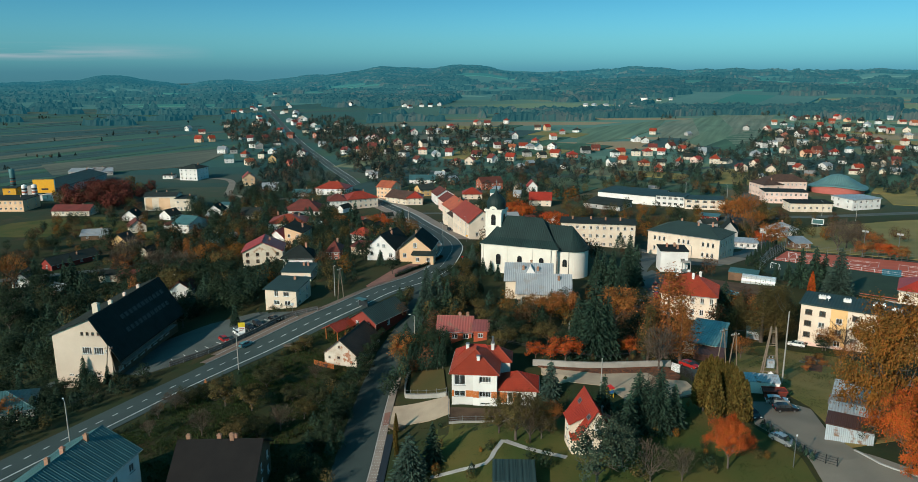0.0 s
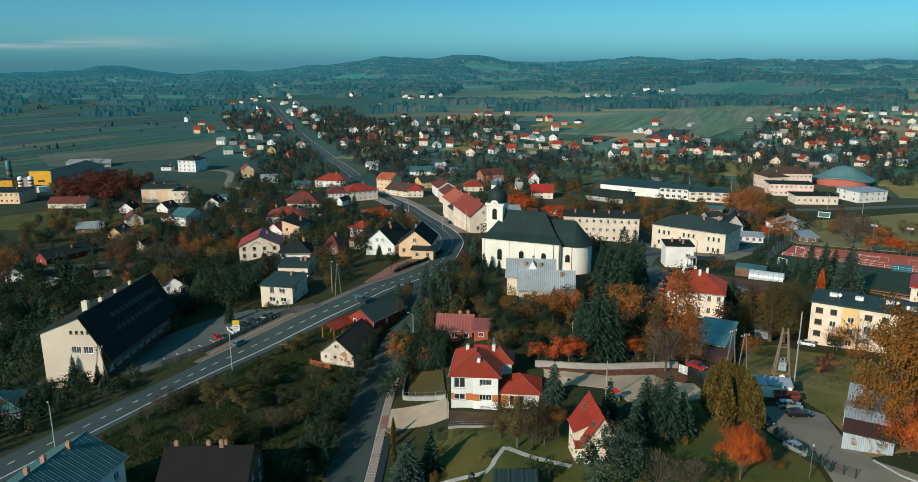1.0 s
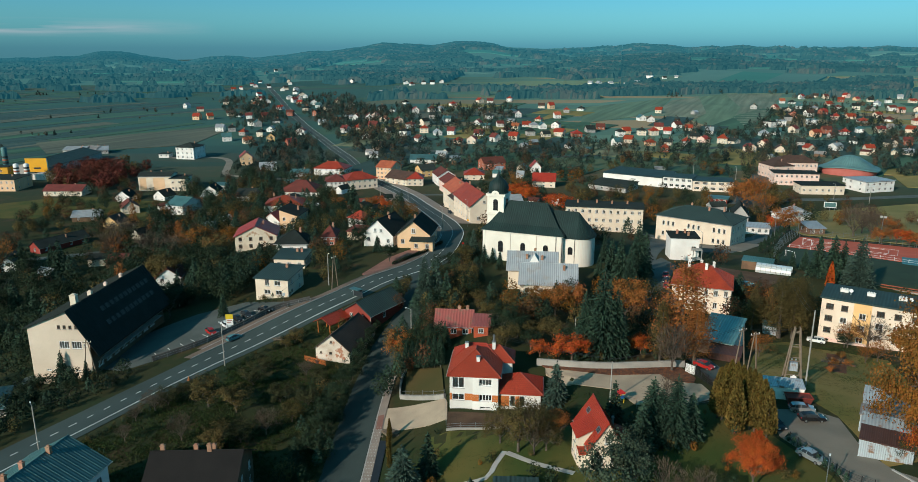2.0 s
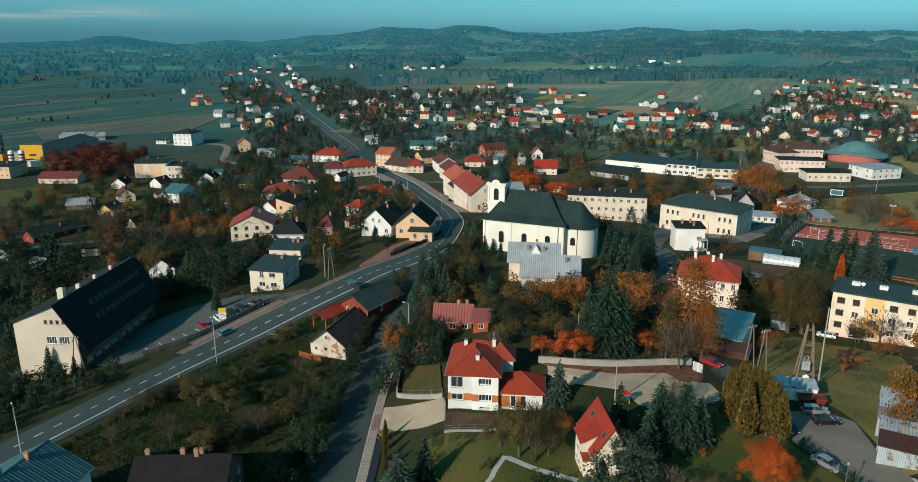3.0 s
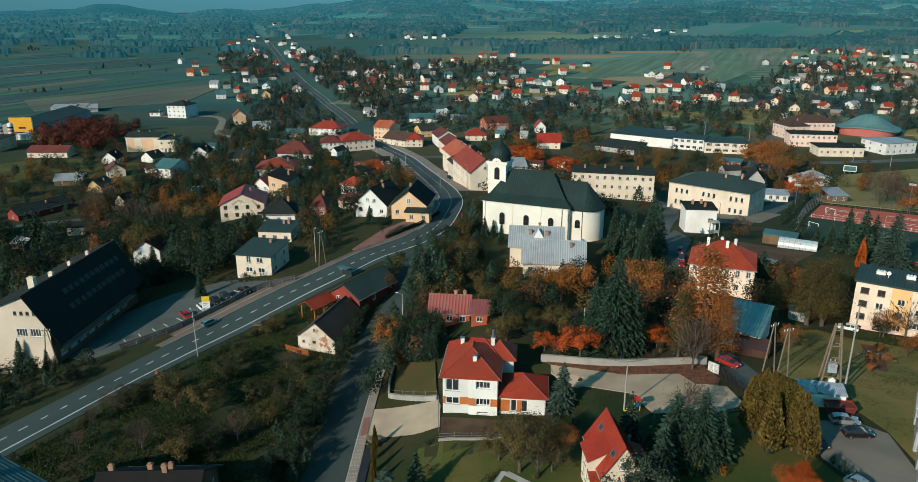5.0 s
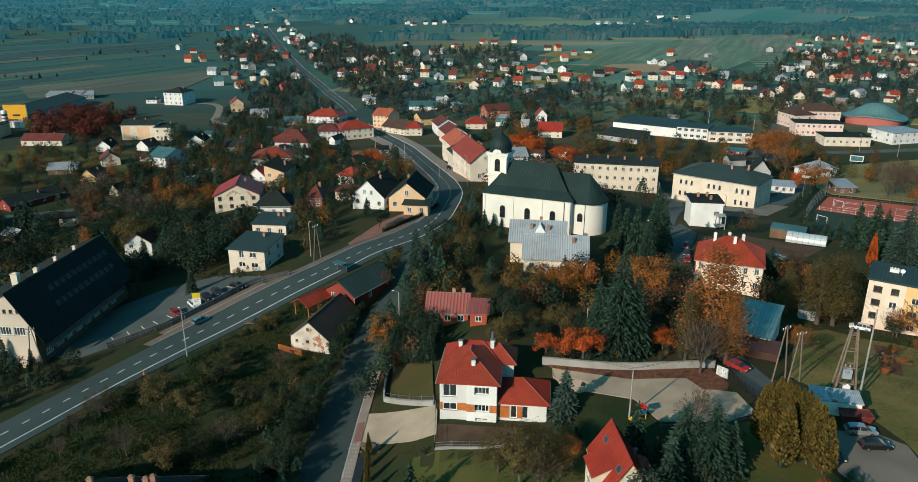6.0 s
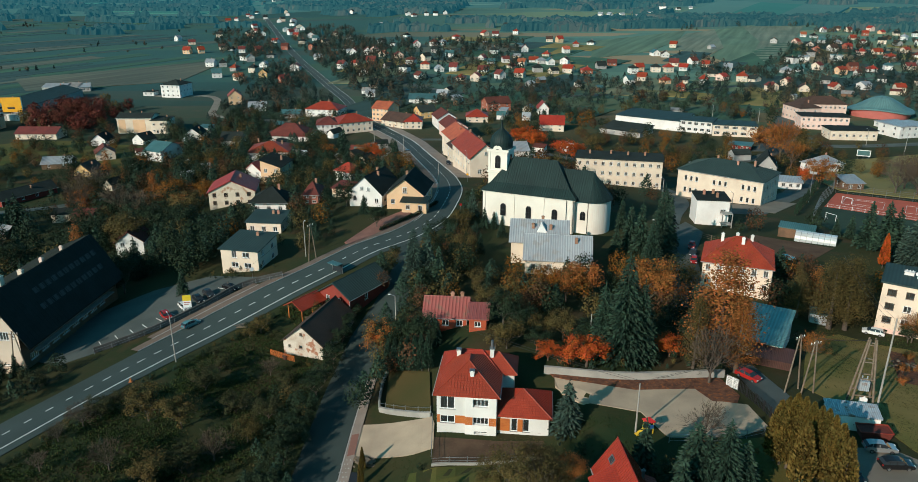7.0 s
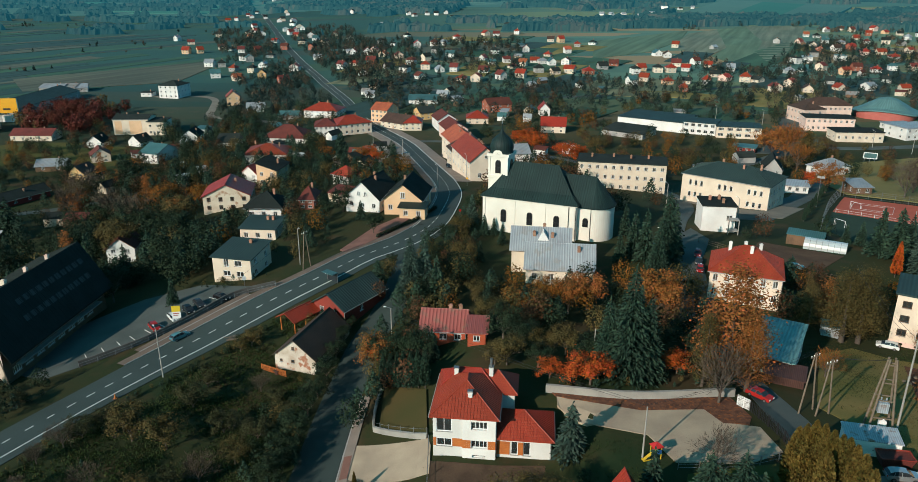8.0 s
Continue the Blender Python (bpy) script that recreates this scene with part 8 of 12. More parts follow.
far_house(228, 1278, -25, 8.6, 7.4, 2.9, 3.1, 'x', 'white', 'grey', 'hamlet houses', 'white rendered house with a pale grey gabled roof')
far_house(238, 1252, 35, 8.5, 8.6, 4.8, 2.9, 'y', 'white', 'grey', 'hamlet houses', 'white rendered house with a pale grey gabled roof')
far_house(388, 1398, 10, 8.3, 7.5, 2.9, 2.3, 'x', 'white', 'dark', 'hamlet houses', 'white rendered house with a dark gabled roof')
far_house(-461, 1813, -25, 7.2, 7.8, 4.4, 3.0, 'x', 'white', 'dark', 'hamlet houses', 'white rendered house with a dark gabled roof')
far_house(-465, 1924, 35, 8.7, 7.2, 4.8, 3.1, 'x', 'white', 'dark', 'hamlet houses', 'white rendered house with a dark gabled roof')
far_house(-389, 1415, 10, 7.3, 7.6, 2.9, 2.5, 'x', 'white', 'maroon', 'hamlet houses', 'white rendered house with a dark red gabled roof')
far_house(-388, 1474, -5, 7.7, 7.8, 2.9, 2.7, 'x', 'white', 'dark', 'hamlet houses', 'white rendered house with a dark gabled roof')
far_house(-334, 1325, 20, 7.0, 7.2, 4.4, 2.4, 'x', 'white', 'dark', 'hamlet houses', 'white rendered house with a dark gabled roof')
far_house(-455, 1588, -5, 7.4, 7.9, 3.6, 2.7, 'y', 'white', 'dark', 'hamlet houses', 'white rendered house with a dark gabled roof')
far_house(-477, 1717, 20, 8.7, 8.6, 2.9, 2.5, 'x', 'white', 'dark', 'hamlet houses', 'white rendered house with a dark hipped roof', 'hip')
far_house(1028, 2562, -5, 7.2, 7.4, 3.6, 2.4, 'y', 'white', 'dark', 'hamlet houses', 'white rendered house with a dark gabled roof')
far_house(970, 2300, -25, 7.1, 7.3, 3.6, 2.9, 'x', 'white', 'dark', 'hamlet houses', 'white rendered house with a dark hipped roof', 'hip')
far_house(-64, 921, -25, 6.8, 8.3, 2.9, 2.9, 'x', 'white', 'dark', 'hamlet houses', 'white rendered house with a dark hipped roof', 'hip')
far_house(480, 1622, -15, 6.9, 7.7, 4.8, 2.7, 'y', 'white', 'dark', 'hamlet houses', 'white rendered house with a dark hipped roof', 'hip')

# the village strung out along the road towards the hills
row_r = random.Random(17)
for p, q in zip(MAIN, MAIN[1:]):
    if 930 < p.y < 1640 and row_r.random() < 0.09:
        u = (q - p).normalized()
        away = row_r.choice((-1, 1)) * row_r.uniform(13, 42)
        hx, hy = p.x + u.y * away, p.y - u.x * away
        if any(abs(hx - tx) < 12 and abs(hy - ty) < 14 for tx, ty, tr in TAKEN):
            continue
        wall, tiles, words = row_r.choice((("white", "red", "white rendered house with a red gabled roof"), ("cream", "dark", "cream rendered house with a dark gabled roof"), ("white", "grey", "white rendered house with a pale grey gabled roof"), ("white", "maroon", "white rendered house with a dark red gabled roof")))
        far_house(hx, hy, row_r.choice((-25, -10, 10, 25, 40)), row_r.uniform(7.5, 10.5), row_r.uniform(7.5, 9.5), row_r.uniform(3.2, 5.0), row_r.uniform(2.4, 3.2), row_r.choice("xy"), wall, tiles, "houses of the town", words)


# ---------------------------------------------------------------- cars
CAR_PAINT = {
    "black": material("black_car_paint", (0.012, 0.013, 0.015), (0.01, 0.011, 0.012), rough=0.2), "silver": material("silver_car_paint", (0.42, 0.45, 0.46), (0.38, 0.41, 0.42), rough=0.25, metal=0.6),
    "red": material("red_car_paint", (0.33, 0.02, 0.018), (0.28, 0.018, 0.015), rough=0.22), "white": material("white_car_paint", (0.68, 0.69, 0.68), (0.6, 0.61, 0.6), rough=0.25),
    "teal": material("teal_car_paint", (0.12, 0.30, 0.33), (0.10, 0.25, 0.28), rough=0.22, metal=0.4), "dark": material("dark_grey_car_paint", (0.05, 0.055, 0.06), (0.04, 0.045, 0.05), rough=0.22, metal=0.4)}
TYRE = material("tyre_rubber", (0.018, 0.018, 0.019), rough=0.85)
LAMP_GLASS = material("lamp_glass", (0.6, 0.6, 0.58), (0.5, 0.5, 0.48), rough=0.1)
TAIL_GLASS = material("tail_glass", (0.35, 0.02, 0.015), rough=0.15)
CAR_GLASS = material("car_glass", (0.02, 0.026, 0.03), (0.025, 0.03, 0.035), rough=0.06)
CARS = {}


def car_body(estate):
    """Side profile swept across with tumblehome: lower body, and the cabin as glass with a painted roof."""
    s, g = Shape(), Shape()
    low = [(-2.05, 0.32), (-2.17, 0.45), (-2.19, 0.62), (-2.08, 0.78), (-1.8, 0.87), (-1.2, 0.97), (0.4, 0.99), (1.85, 1.0), (2.08, 0.93), (2.16, 0.7), (2.14, 0.45), (2.05, 0.3)]
    wide = lambda z: 0.86 if z < 0.7 else 0.82
    for (x0, z0), (x1, z1) in zip(low, low[1:]):
        s.face((x0, -wide(z0), z0), (x1, -wide(z1), z1), (x1, wide(z1), z1), (x0, wide(z0), z0))
    s.face(*[(x, -wide(z), z) for x, z in low][::-1])
    s.face(*[(x, wide(z), z) for x, z in low])
    s.face((-2.05, -0.86, 0.32), (-2.05, 0.86, 0.32), (2.05, 0.86, 0.3), (2.05, -0.86, 0.3))
    top = [(-1.25, 0.96), (-0.55, 1.36), (-0.3, 1.46), (0.4, 1.53), (1.25, 1.48), (1.75, 1.32), (2.06, 0.98)] if estate else [(-1.2, 0.96), (-0.5, 1.34), (-0.25, 1.42), (0.3, 1.47), (0.95, 1.42), (1.45, 1.26), (1.9, 0.98)]
    w = lambda z: 0.80 - (z - 0.97) * 0.36
    for i, ((x0, z0), (x1, z1)) in enumerate(zip(top, top[1:])):
        (g if i in (0, 5) else s).face((x0, -w(z0), z0), (x1, -w(z1), z1), (x1, w(z1), z1), (x0, w(z0), z0))
    g.face(*[(x, -w(z), z) for x, z in top][::-1])
    g.face(*[(x, w(z), z) for x, z in top])
    for sgn in (-1, 1):
        for x, lean in ((0.35, 0.0), (1.2, 0.12)):
            s.face((x - 0.05 + lean, sgn * 0.812, 0.97), (x + 0.06 + lean, sgn * 0.812, 0.97), (x + 0.06, sgn * 0.65, 1.42), (x - 0.05, sgn * 0.65, 1.42))
    return s, g


def car(x, y, yaw, paint, label, estate=True, dz=0.1):
    key = (paint, estate)
    if key not in CARS:
        s, g = car_body(estate)
        wheel_s, rim_s = Shape(), Shape()
        wheel_s.bar((0, -0.1, 0), (0, 0.1, 0), 0.31, 16)
        rim_s.bar((0, -0.115, 0), (0, 0.115, 0), 0.19, 10)
        h, t = Shape(), Shape()
        h.box(-0.06, -0.18, -0.08, 0.06, 0.18, 0.08), t.box(-0.05, -0.12, -0.12, 0.05, 0.12, 0.12)
        mir = Shape()
        mir.box(-0.08, -0.1, 0, 0.08, 0.1, 0.14)
        CARS[key] = (s.mesh("body", CAR_PAINT[paint]), g.mesh("cabin_glass", CAR_GLASS), wheel_s.mesh("tyre", TYRE), rim_s.mesh("rim", STEEL), h.mesh("headlight", LAMP_GLASS), t.mesh("tail_light", TAIL_GLASS), mir.mesh("mirror", CAR_PAINT[paint]))
    body, win, tyre, rim, head, tail, mirror = CARS[key]
    ob = thing("car", at(x, y, yaw, dz) @ Matrix.Scale(0.84, 4), label, "car")
    b = part("body", body, None, ob)
    part("cabin_glass", win, None, b)
    for wx in (-1.35, 1.3):
        for wy in (-0.8, 0.8):
            w = part("wheel", tyre, None, ob, m=pose(wx, wy, 0.31))
            part("rim", rim, None, w)
    for sgn in (-1, 1):
        part("headlight", head, None, ob, m=pose(-2.14, sgn * 0.6, 0.72)), part("tail_light", tail, None, ob, m=pose(2.1, sgn * 0.68, 0.82))
        part("mirror", mirror, None, ob, m=pose(-0.75, sgn * 0.9, 0.98))
    return ob


car(51.3, 98.1, 178, "black", "black estate car parked on the asphalt")
car(51.6, 101.9, 172, "silver", "silver estate car parked by a red skip")
car(45.4, 86.0, 118, "silver", "silver hatchback parked beside the fence", False)
car(45.3, 96.5, 100, "dark", "dark hatchback in the shade of the thujas", False)
car(43.9, 122.5, 128, "red", "red hatchback parked at the gate", False)
car(77.1, 148.5, -30, "white", "white car parked beside the flats")
car(73.6, 179.2, 170, "teal", "blue-green car behind the villa", False)
car(-50.0, 154.3, 235, "teal", "blue-green van-like estate on the main road")
for i, (cx, cy, paint, lab) in enumerate(((54.9, 186.5, "red", "red car parked by the lane"), (53.7, 181.6, "dark", "dark car parked by the lane"), (52.7, 177.4, "red", "small red car parked by the lane"), (44.5, 186, "dark", "dark car parked under the spruces"), (45.5, 190.5, "silver", "silver car parked under the spruces"))):
    car(cx, cy, 70 if i < 3 else 160, paint, lab, i % 2 == 0)
for cx, cy, yw, paint, lab in ((-56.6, 159.0, 130, "red", "dark red car in the car park"), (-54.0, 162.0, 130, "white", "pale estate car in the car park"), (-52.0, 164.7, 130, "black", "black car in the car park"), (-50.6, 166.9, 130, "dark", "dark car in the car park"),
                               (-46.5, 168.6, 150, "black", "black car in the car park"), (-22, 335, 20, "silver", "silver car parked on the square"), (-25, 328, 20, "dark", "dark car parked on the square"), (-30, 322, 15, "white", "white car parked on the square"), (-6, 330, 100, "dark", "dark car in the market street"), (-3, 290, 100, "dark", "dark car in the market street")):
    car(cx, cy, yw, paint, lab, dz=0.15)


# ---------------------------------------------------------------- poles, lamps, the transformer frame
def street_lamp(x, y, h=9.0, yaw=0, label="grey concrete street lamp with an arm", mat=None, slim=1.0, head=True):
    ob = thing("street_lamp", at(x, y, yaw), label, "street lamp")
    s = Shape()
    s.bar((0, 0, -0.6), (0, 0, h), 0.13 * slim, 8, 0.08 * slim)
    part("pole", s, mat or CONCRETE, ob)
    if not head:
        return ob
    s = Shape()
    s.bar((0, 0, h), (0.9, 0, h + 0.35), 0.045)
    part("arm", s, STEEL, ob)
    s = Shape()
    s.box(0.8, -0.09, h + 0.30, 1.25, 0.09, h + 0.40)
    part("lamp_head", s, FRAME, ob)
    return ob


def a_pole(x, y, h=8.5, yaw=0, spread=1.6):
    ob = thing("utility_pole", at(x, y, yaw), "wooden two-legged utility pole with insulators", "utility pole")
    for sgn in (-1, 1):
        s = Shape()
        s.bar((sgn * spread, 0, -0.6), (sgn * 0.12, 0, h), 0.125, 7, 0.095)
        part("leg", s, POLE_WOOD, ob)
    s = Shape()
    s.box(-0.9, -0.06, h - 0.6, 0.9, 0.06, h - 0.48)
    arm = part("cross_arm", s, POLE_WOOD, ob)
    for k in (-0.8, -0.3, 0.3, 0.8):
        s = Shape()
        s.turned([(0.03, h - 0.48), (0.03, h - 0.36), (0.07, h - 0.34), (0.07, h - 0.24), (0.0, h - 0.2)], k, 0, 8)
        part("insulator", s, FRAME, arm)
    return ob


street_lamp(-47.8, 140.6, 8.9, 130)
street_lamp(-66.1, 105.4, 8.8, 130)

street_lamp(24.1, 107.8, 7.1, 80, "grey concrete pole beside the playground", head=False)
street_lamp(44.8, 180.0, 8.5, 180)
street_lamp(-9.8, 145.9, 8.3, 180)
street_lamp(43.6, 78.7, 3.8, 60, "thin dark lamp post beside the car park", STEEL, 0.6)
street_lamp(22.5, 133.2, 5.7, 0, "pale grey post among the shrubs", head=False)
street_lamp(-33.6, 183.5, 8.5, -60)
a_pole(48.6, 118.7, 8.9, 30), a_pole(50.4, 117.8, 8.4, 20, 1.2)
a_pole(-31.6, 181.0, 8.5, 60, 1.3)
a_pole(-76.2, 142.0, 8.6, 0, 1.4)


def transformer_frame(x, y, yaw):
    ob = thing("transformer_frame", at(x, y, yaw), "timber transformer frame with a pale steel tank", "transformer")
    for px, py in ((-1.5, -1.0), (1.5, -1.0), (-1.5, 1.0), (1.5, 1.0)):
        s = Shape()
        s.bar((px, py, -0.6), (px * 0.25, py * 0.3, 10.5), 0.16, 7, 0.12)
        part("leg", s, POLE_WOOD, ob)
    s = Shape()
    s.bar((2.3, 0.4, -0.6), (2.3, 0.4, 13.5), 0.15, 8, 0.1)
    part("pole", s, CONCRETE, ob)
    for z in (2.4, 4.8, 7.2, 9.6):
        s = Shape()
        k = 1 - z / 14
        s.box(-1.6 * k, -1.1 * k, z, 1.6 * k, -1.1 * k + 0.12, z + 0.14), s.box(-1.6 * k, 1.1 * k, z, 1.6 * k, 1.1 * k + 0.12, z + 0.14)
        part("beam", s, POLE_WOOD, ob)
    s = Shape()
    s.box(-0.6, -0.5, 3.0, 0.6, 0.5, 4.4), s.bar((-0.3, 0, 4.4), (-0.3, 0, 5.0), 0.09), s.bar((0.3, 0, 4.4), (0.3, 0, 5.0), 0.09)
    part("tank", s, PALE_SHEET, ob)
    s = Shape()
    s.box(-0.45, -1.3, 1.0, 0.45, -0.9, 2.3), s.face((-0.45, -1.3, 2.3), (0.45, -1.3, 2.3), (0, -1.3, 2.7))
    part("switch_box", s, FRAME, ob)
    return ob


transformer_frame(55.3, 113.4, -15)


# ---------------------------------------------------------------- garages, skips, bins, greenhouse
def garage(x, y, yaw, w, d, h, roof_mat, wall_mat, label, rise=0.5):
    ob = thing("garage", at(x, y, yaw), label, "garage")
    s = Shape()
    s.box(-w / 2, -d / 2, -0.5, w / 2, d / 2, h)
    part("body", s, wall_mat, ob)
    rs, top = roof_shape(w, d, h, "shed", rise, "x", 0.15)
    rp = part("roof", rs, roof_mat, ob)
    part("seams", ribs_on(top, 0.4, 0.04, 0.03), roof_mat, rp)
    s = Shape()
    for i in range(2):
        s.box(-w * 0.42 + i * w * 0.42, -d / 2 - 0.05, 0.02, -w * 0.42 + (i + 1) * w * 0.42 - 0.04, -d / 2, h - 0.25)
    dp = part("door", s, wall_mat, ob)
    s = Shape()
    s.box(-0.06, -d / 2 - 0.12, 1.0, 0.06, -d / 2 - 0.05, 1.1)
    part("door_handle", s, STEEL, dp)
    TAKEN.append((x, y, 3))
    return ob


WORN_ROOF = material("weathered_pale_sheet", (0.46, 0.52, 0.55), (0.36, 0.40, 0.42), 0.4, rough=0.5, metal=0.2, ribs=0.4, spots=(0.33, 0.24, 0.19))
garage(54.8, 85.9, -32, 6.0, 3.2, 2.3, BROWN_SHEET, PALE_SHEET, "pale steel garage with a brown sheet roof")
garage(57.1, 89.5, -32, 6.3, 3.6, 2.4, WORN_ROOF, PALE_SHEET, "pale steel garage with a worn grey roof")
garage(59.2, 93.5, -32, 6.3, 3.0, 2.5, ROOFS["rust"], PALE_SHEET, "steel garage with a rusty roof", 0.2)
garage(61.5, 97.2, -32, 6.0, 3.0, 2.4, WORN_ROOF, PALE_SHEET, "steel garage with a blue-grey roof")
garage(63.8, 101.1, -32, 6.0, 3.2, 2.4, WORN_ROOF, PALE_SHEET, "steel garage with a pale metal roof")
garage(51.5, 108.5, -14, 6.0, 2.8, 2.2, PALE_SHEET, WALLS["white"], "low white garage with a pale sheet roof", 0.3)
garage(-29.0, 142.0, -24, 0.6, 0.6, 0.6, BROWN_SHEET, BROWN_SHEET, "small brown dog kennel by the barn", 0.1)
garage(69.0, 152.5, -20, 3.6, 2.2, 2.0, ROOFS["teal"], PALE_SHEET, "pale bin shelter on the lawn", 0.4)


def skip(x, y, yaw):
    ob = thing("skip", at(x, y, yaw), "rusty red steel skip by the garage", "skip")
    s = Shape()
    lo, hi = (1.5, 0.8), (1.9, 1.0)
    a = [(-lo[0], -lo[1], 0.1), (lo[0], -lo[1], 0.1), (lo[0], lo[1], 0.1), (-lo[0], lo[1], 0.1)]
    b = [(-hi[0], -hi[1], 1.4), (hi[0], -hi[1], 1.4), (hi[0], hi[1], 1.4), (-hi[0], hi[1], 1.4)]
    for i in range(4):
        j = (i + 1) % 4
        s.face(a[i], a[j], b[j], b[i])
    s.face(*a[::-1]), s.face(*[(x_ * 0.95, y_ * 0.92, 1.25) for x_, y_, z_ in b])
    part("body", s, ROOFS["maroon"], ob)
    r = Shape()
    for i in range(4):
        r.bar(b[i], b[(i + 1) % 4], 0.06)
    part("rim", r, ROOFS["red"], ob)


skip(52.6, 105.1, -8)


def greenhouse(x, y, yaw, size=9.0):
    ob = thing("greenhouse", at(x, y, yaw), "long polytunnel with milky sheeting beside the plot", "greenhouse")
    m = bpy.data.materials.new("milky_sheeting")
    m.use_nodes = True
    p = m.node_tree.nodes["Principled BSDF"]
    p.inputs["Base Color"].default_value, p.inputs["Roughness"].default_value, p.inputs["Transmission Weight"].default_value = (0.7, 0.75, 0.75, 1), 0.35, 0.5
    ring = [(math.cos(a) * 1.9, math.sin(a) * 2.3) for a in [math.pi * k / 10 for k in range(11)]]
    s = Shape()
    for (a, b), (c, d) in zip(ring, ring[1:]):
        s.face((-size / 2, a, b), (size / 2, a, b), (size / 2, c, d), (-size / 2, c, d))
    part("sheeting", s, m, ob)
    for i in range(8):
        h = Shape()
        xx = -size / 2 + i * size / 7
        for (a, b), (c, d) in zip(ring, ring[1:]):
            h.bar((xx, a * 1.01, b * 1.01), (xx, c * 1.01, d * 1.01), 0.035, 5)
        part("hoop", h, STEEL, ob)
    TAKEN.append((x, y, 4))


greenhouse(86.5, 193.0, -30)
garage(83.8, 197.4, -30, 8.0, 3.4, 2.4, ROOFS["teal"], WALLS["wood"], "garden shed with a blue-grey sheet roof")


# ---------------------------------------------------------------- fences, walls, playground
def fence(points, h, label, spacing=2.5, bars=2, mat=None, board=0, name="fence", dz=0.0):
    """Posts with rails between them; board: upright boards a metre."""
    mat = mat or STEEL
    line = glide(points, spacing)
    ob = thing(name, pose(line[0].x, line[0].y, land(line[0].x, line[0].y) + dz), label, "fence")
    o = Vector((line[0].x, line[0].y, land(line[0].x, line[0].y)))
    top = []
    for p in line:
        q = Vector((p.x, p.y, land(p.x, p.y))) - o
        top.append(q)
        s = Shape()
        s.box(q.x - 0.04, q.y - 0.04, q.z - 0.5, q.x + 0.04, q.y + 0.04, q.z + h)
        part("post", s, mat, ob)
    for a, b in zip(top, top[1:]):
        if (b - a).length < 0.1:
            continue
        s = Shape()
        for k in range(bars):
            z = h * (k + 0.7) / bars * 0.95
            s.bar(a + Vector((0, 0, z)), b + Vector((0, 0, z)), 0.025, 4)
        if board:
            n = max(1, int((b - a).length * board))
            for k in range(n):
                c = a.lerp(b, (k + 0.5) / n)
                s.box(c.x - 0.03, c.y - 0.03, c.z + 0.05, c.x + 0.03, c.y + 0.03, c.z + h)
        part("panel", s, mat, ob)
    return ob


def low_wall(points, h, wide, label, mat=None, name="low_wall"):
    line = glide(points, 1.5)
    s = Shape()
    band(line, -wide / 2, wide / 2, h, s)
    return solid(name, s, mat or CONCRETE, pose(0, 0, 0), label, "wall", weld=True)


# car-park wall concrete, darkened to paint in the shade on its road side
SHADED_WALL = material("shaded_concrete", (0.115, 0.112, 0.105), (0.075, 0.073, 0.068), 0.4, rough=0.9, bump=0.4)
low_wall([(-10.0, 136.1), (-10.7, 131.2), (-10.6, 124.5), (-9.4, 122.6), (-2.4, 117.2)], 0.8, 0.3, "curved concrete garden wall with a pale coping")
fence([(-10.0, 136.1), (-10.7, 131.2), (-10.6, 124.5), (-9.4, 122.6), (-2.4, 117.2)], 1.8, "wire garden fence on the curved wall", 2.0, 3)
low_wall([(-1.9, 106.1), (5.0, 106.1), (11.9, 107.4)], 0.35, 0.25, "low concrete wall edging the flower bed")
fence([(-1.9, 106.1), (5.0, 106.1), (11.9, 107.4)], 1.3, "wire fence below the white house", 2.2, 3)
fence([(-2.1, 115.6), (-2.0, 111.1), (-1.9, 106.1)], 1.6, "steel fence beside the driveway", 2.0, 3)
low_wall([(14.2, 124.1), (26.3, 121.8), (40.5, 122.9)], 1.25, 0.45, "long pale concrete wall behind the flower bed")
fence([(41.0, 118.6), (42.1, 112.4), (42.3, 107.1)], 1.7, "dark steel gate fence at the lane", 1.6, 5, BLACK, 3)
fence([(42.3, 107.1), (34.8, 104.9), (27.6, 105.1)], 1.4, "wire fence along the yard", 2.4, 3)
fence([(39.9, 120.2), (41.0, 118.6)], 1.7, "white metal gate panel", 1.0, 6, FRAME, 8, "gate")
fence([(45.3, 91.9), (46.2, 84.6), (47.0, 80.1), (48.9, 77.9)], 1.4, "dark wire fence along the car park", 1.8, 4, BLACK)
fence([(-31.9, 143.2), (-27.3, 141.1)], 1.2, "orange board fence beside the barn", 1.5, 2, PANEL, 7)
fence([(-65.3, 146.8), (-60.4, 150.5), (-55.9, 154.4), (-49.7, 161.3), (-44.0, 168.9), (-36.3, 172.2)], 1.0, "grey railing between road and car park", 2.4, 2)
low_wall([(-65.5, 147.1), (-60.6, 150.8), (-56.0, 154.6), (-49.9, 161.6), (-44.2, 169.3), (-36.4, 172.6)], 1.25, 0.3, "low concrete wall of the car park", SHADED_WALL)
fence([(94.5, 212), (109, 237.5), (126, 264)], 4.0, "tall green mesh fence along the courts", 3.5, 6)
fence([(126.3, 263), (143, 241), (160.5, 217)], 3.0, "tall mesh fence behind the red courts", 3.5, 5)
fence([(109.5, 234.3), (126, 211), (142, 189)], 1.2, "low rail between pitch and courts", 3.5, 2, FRAME)
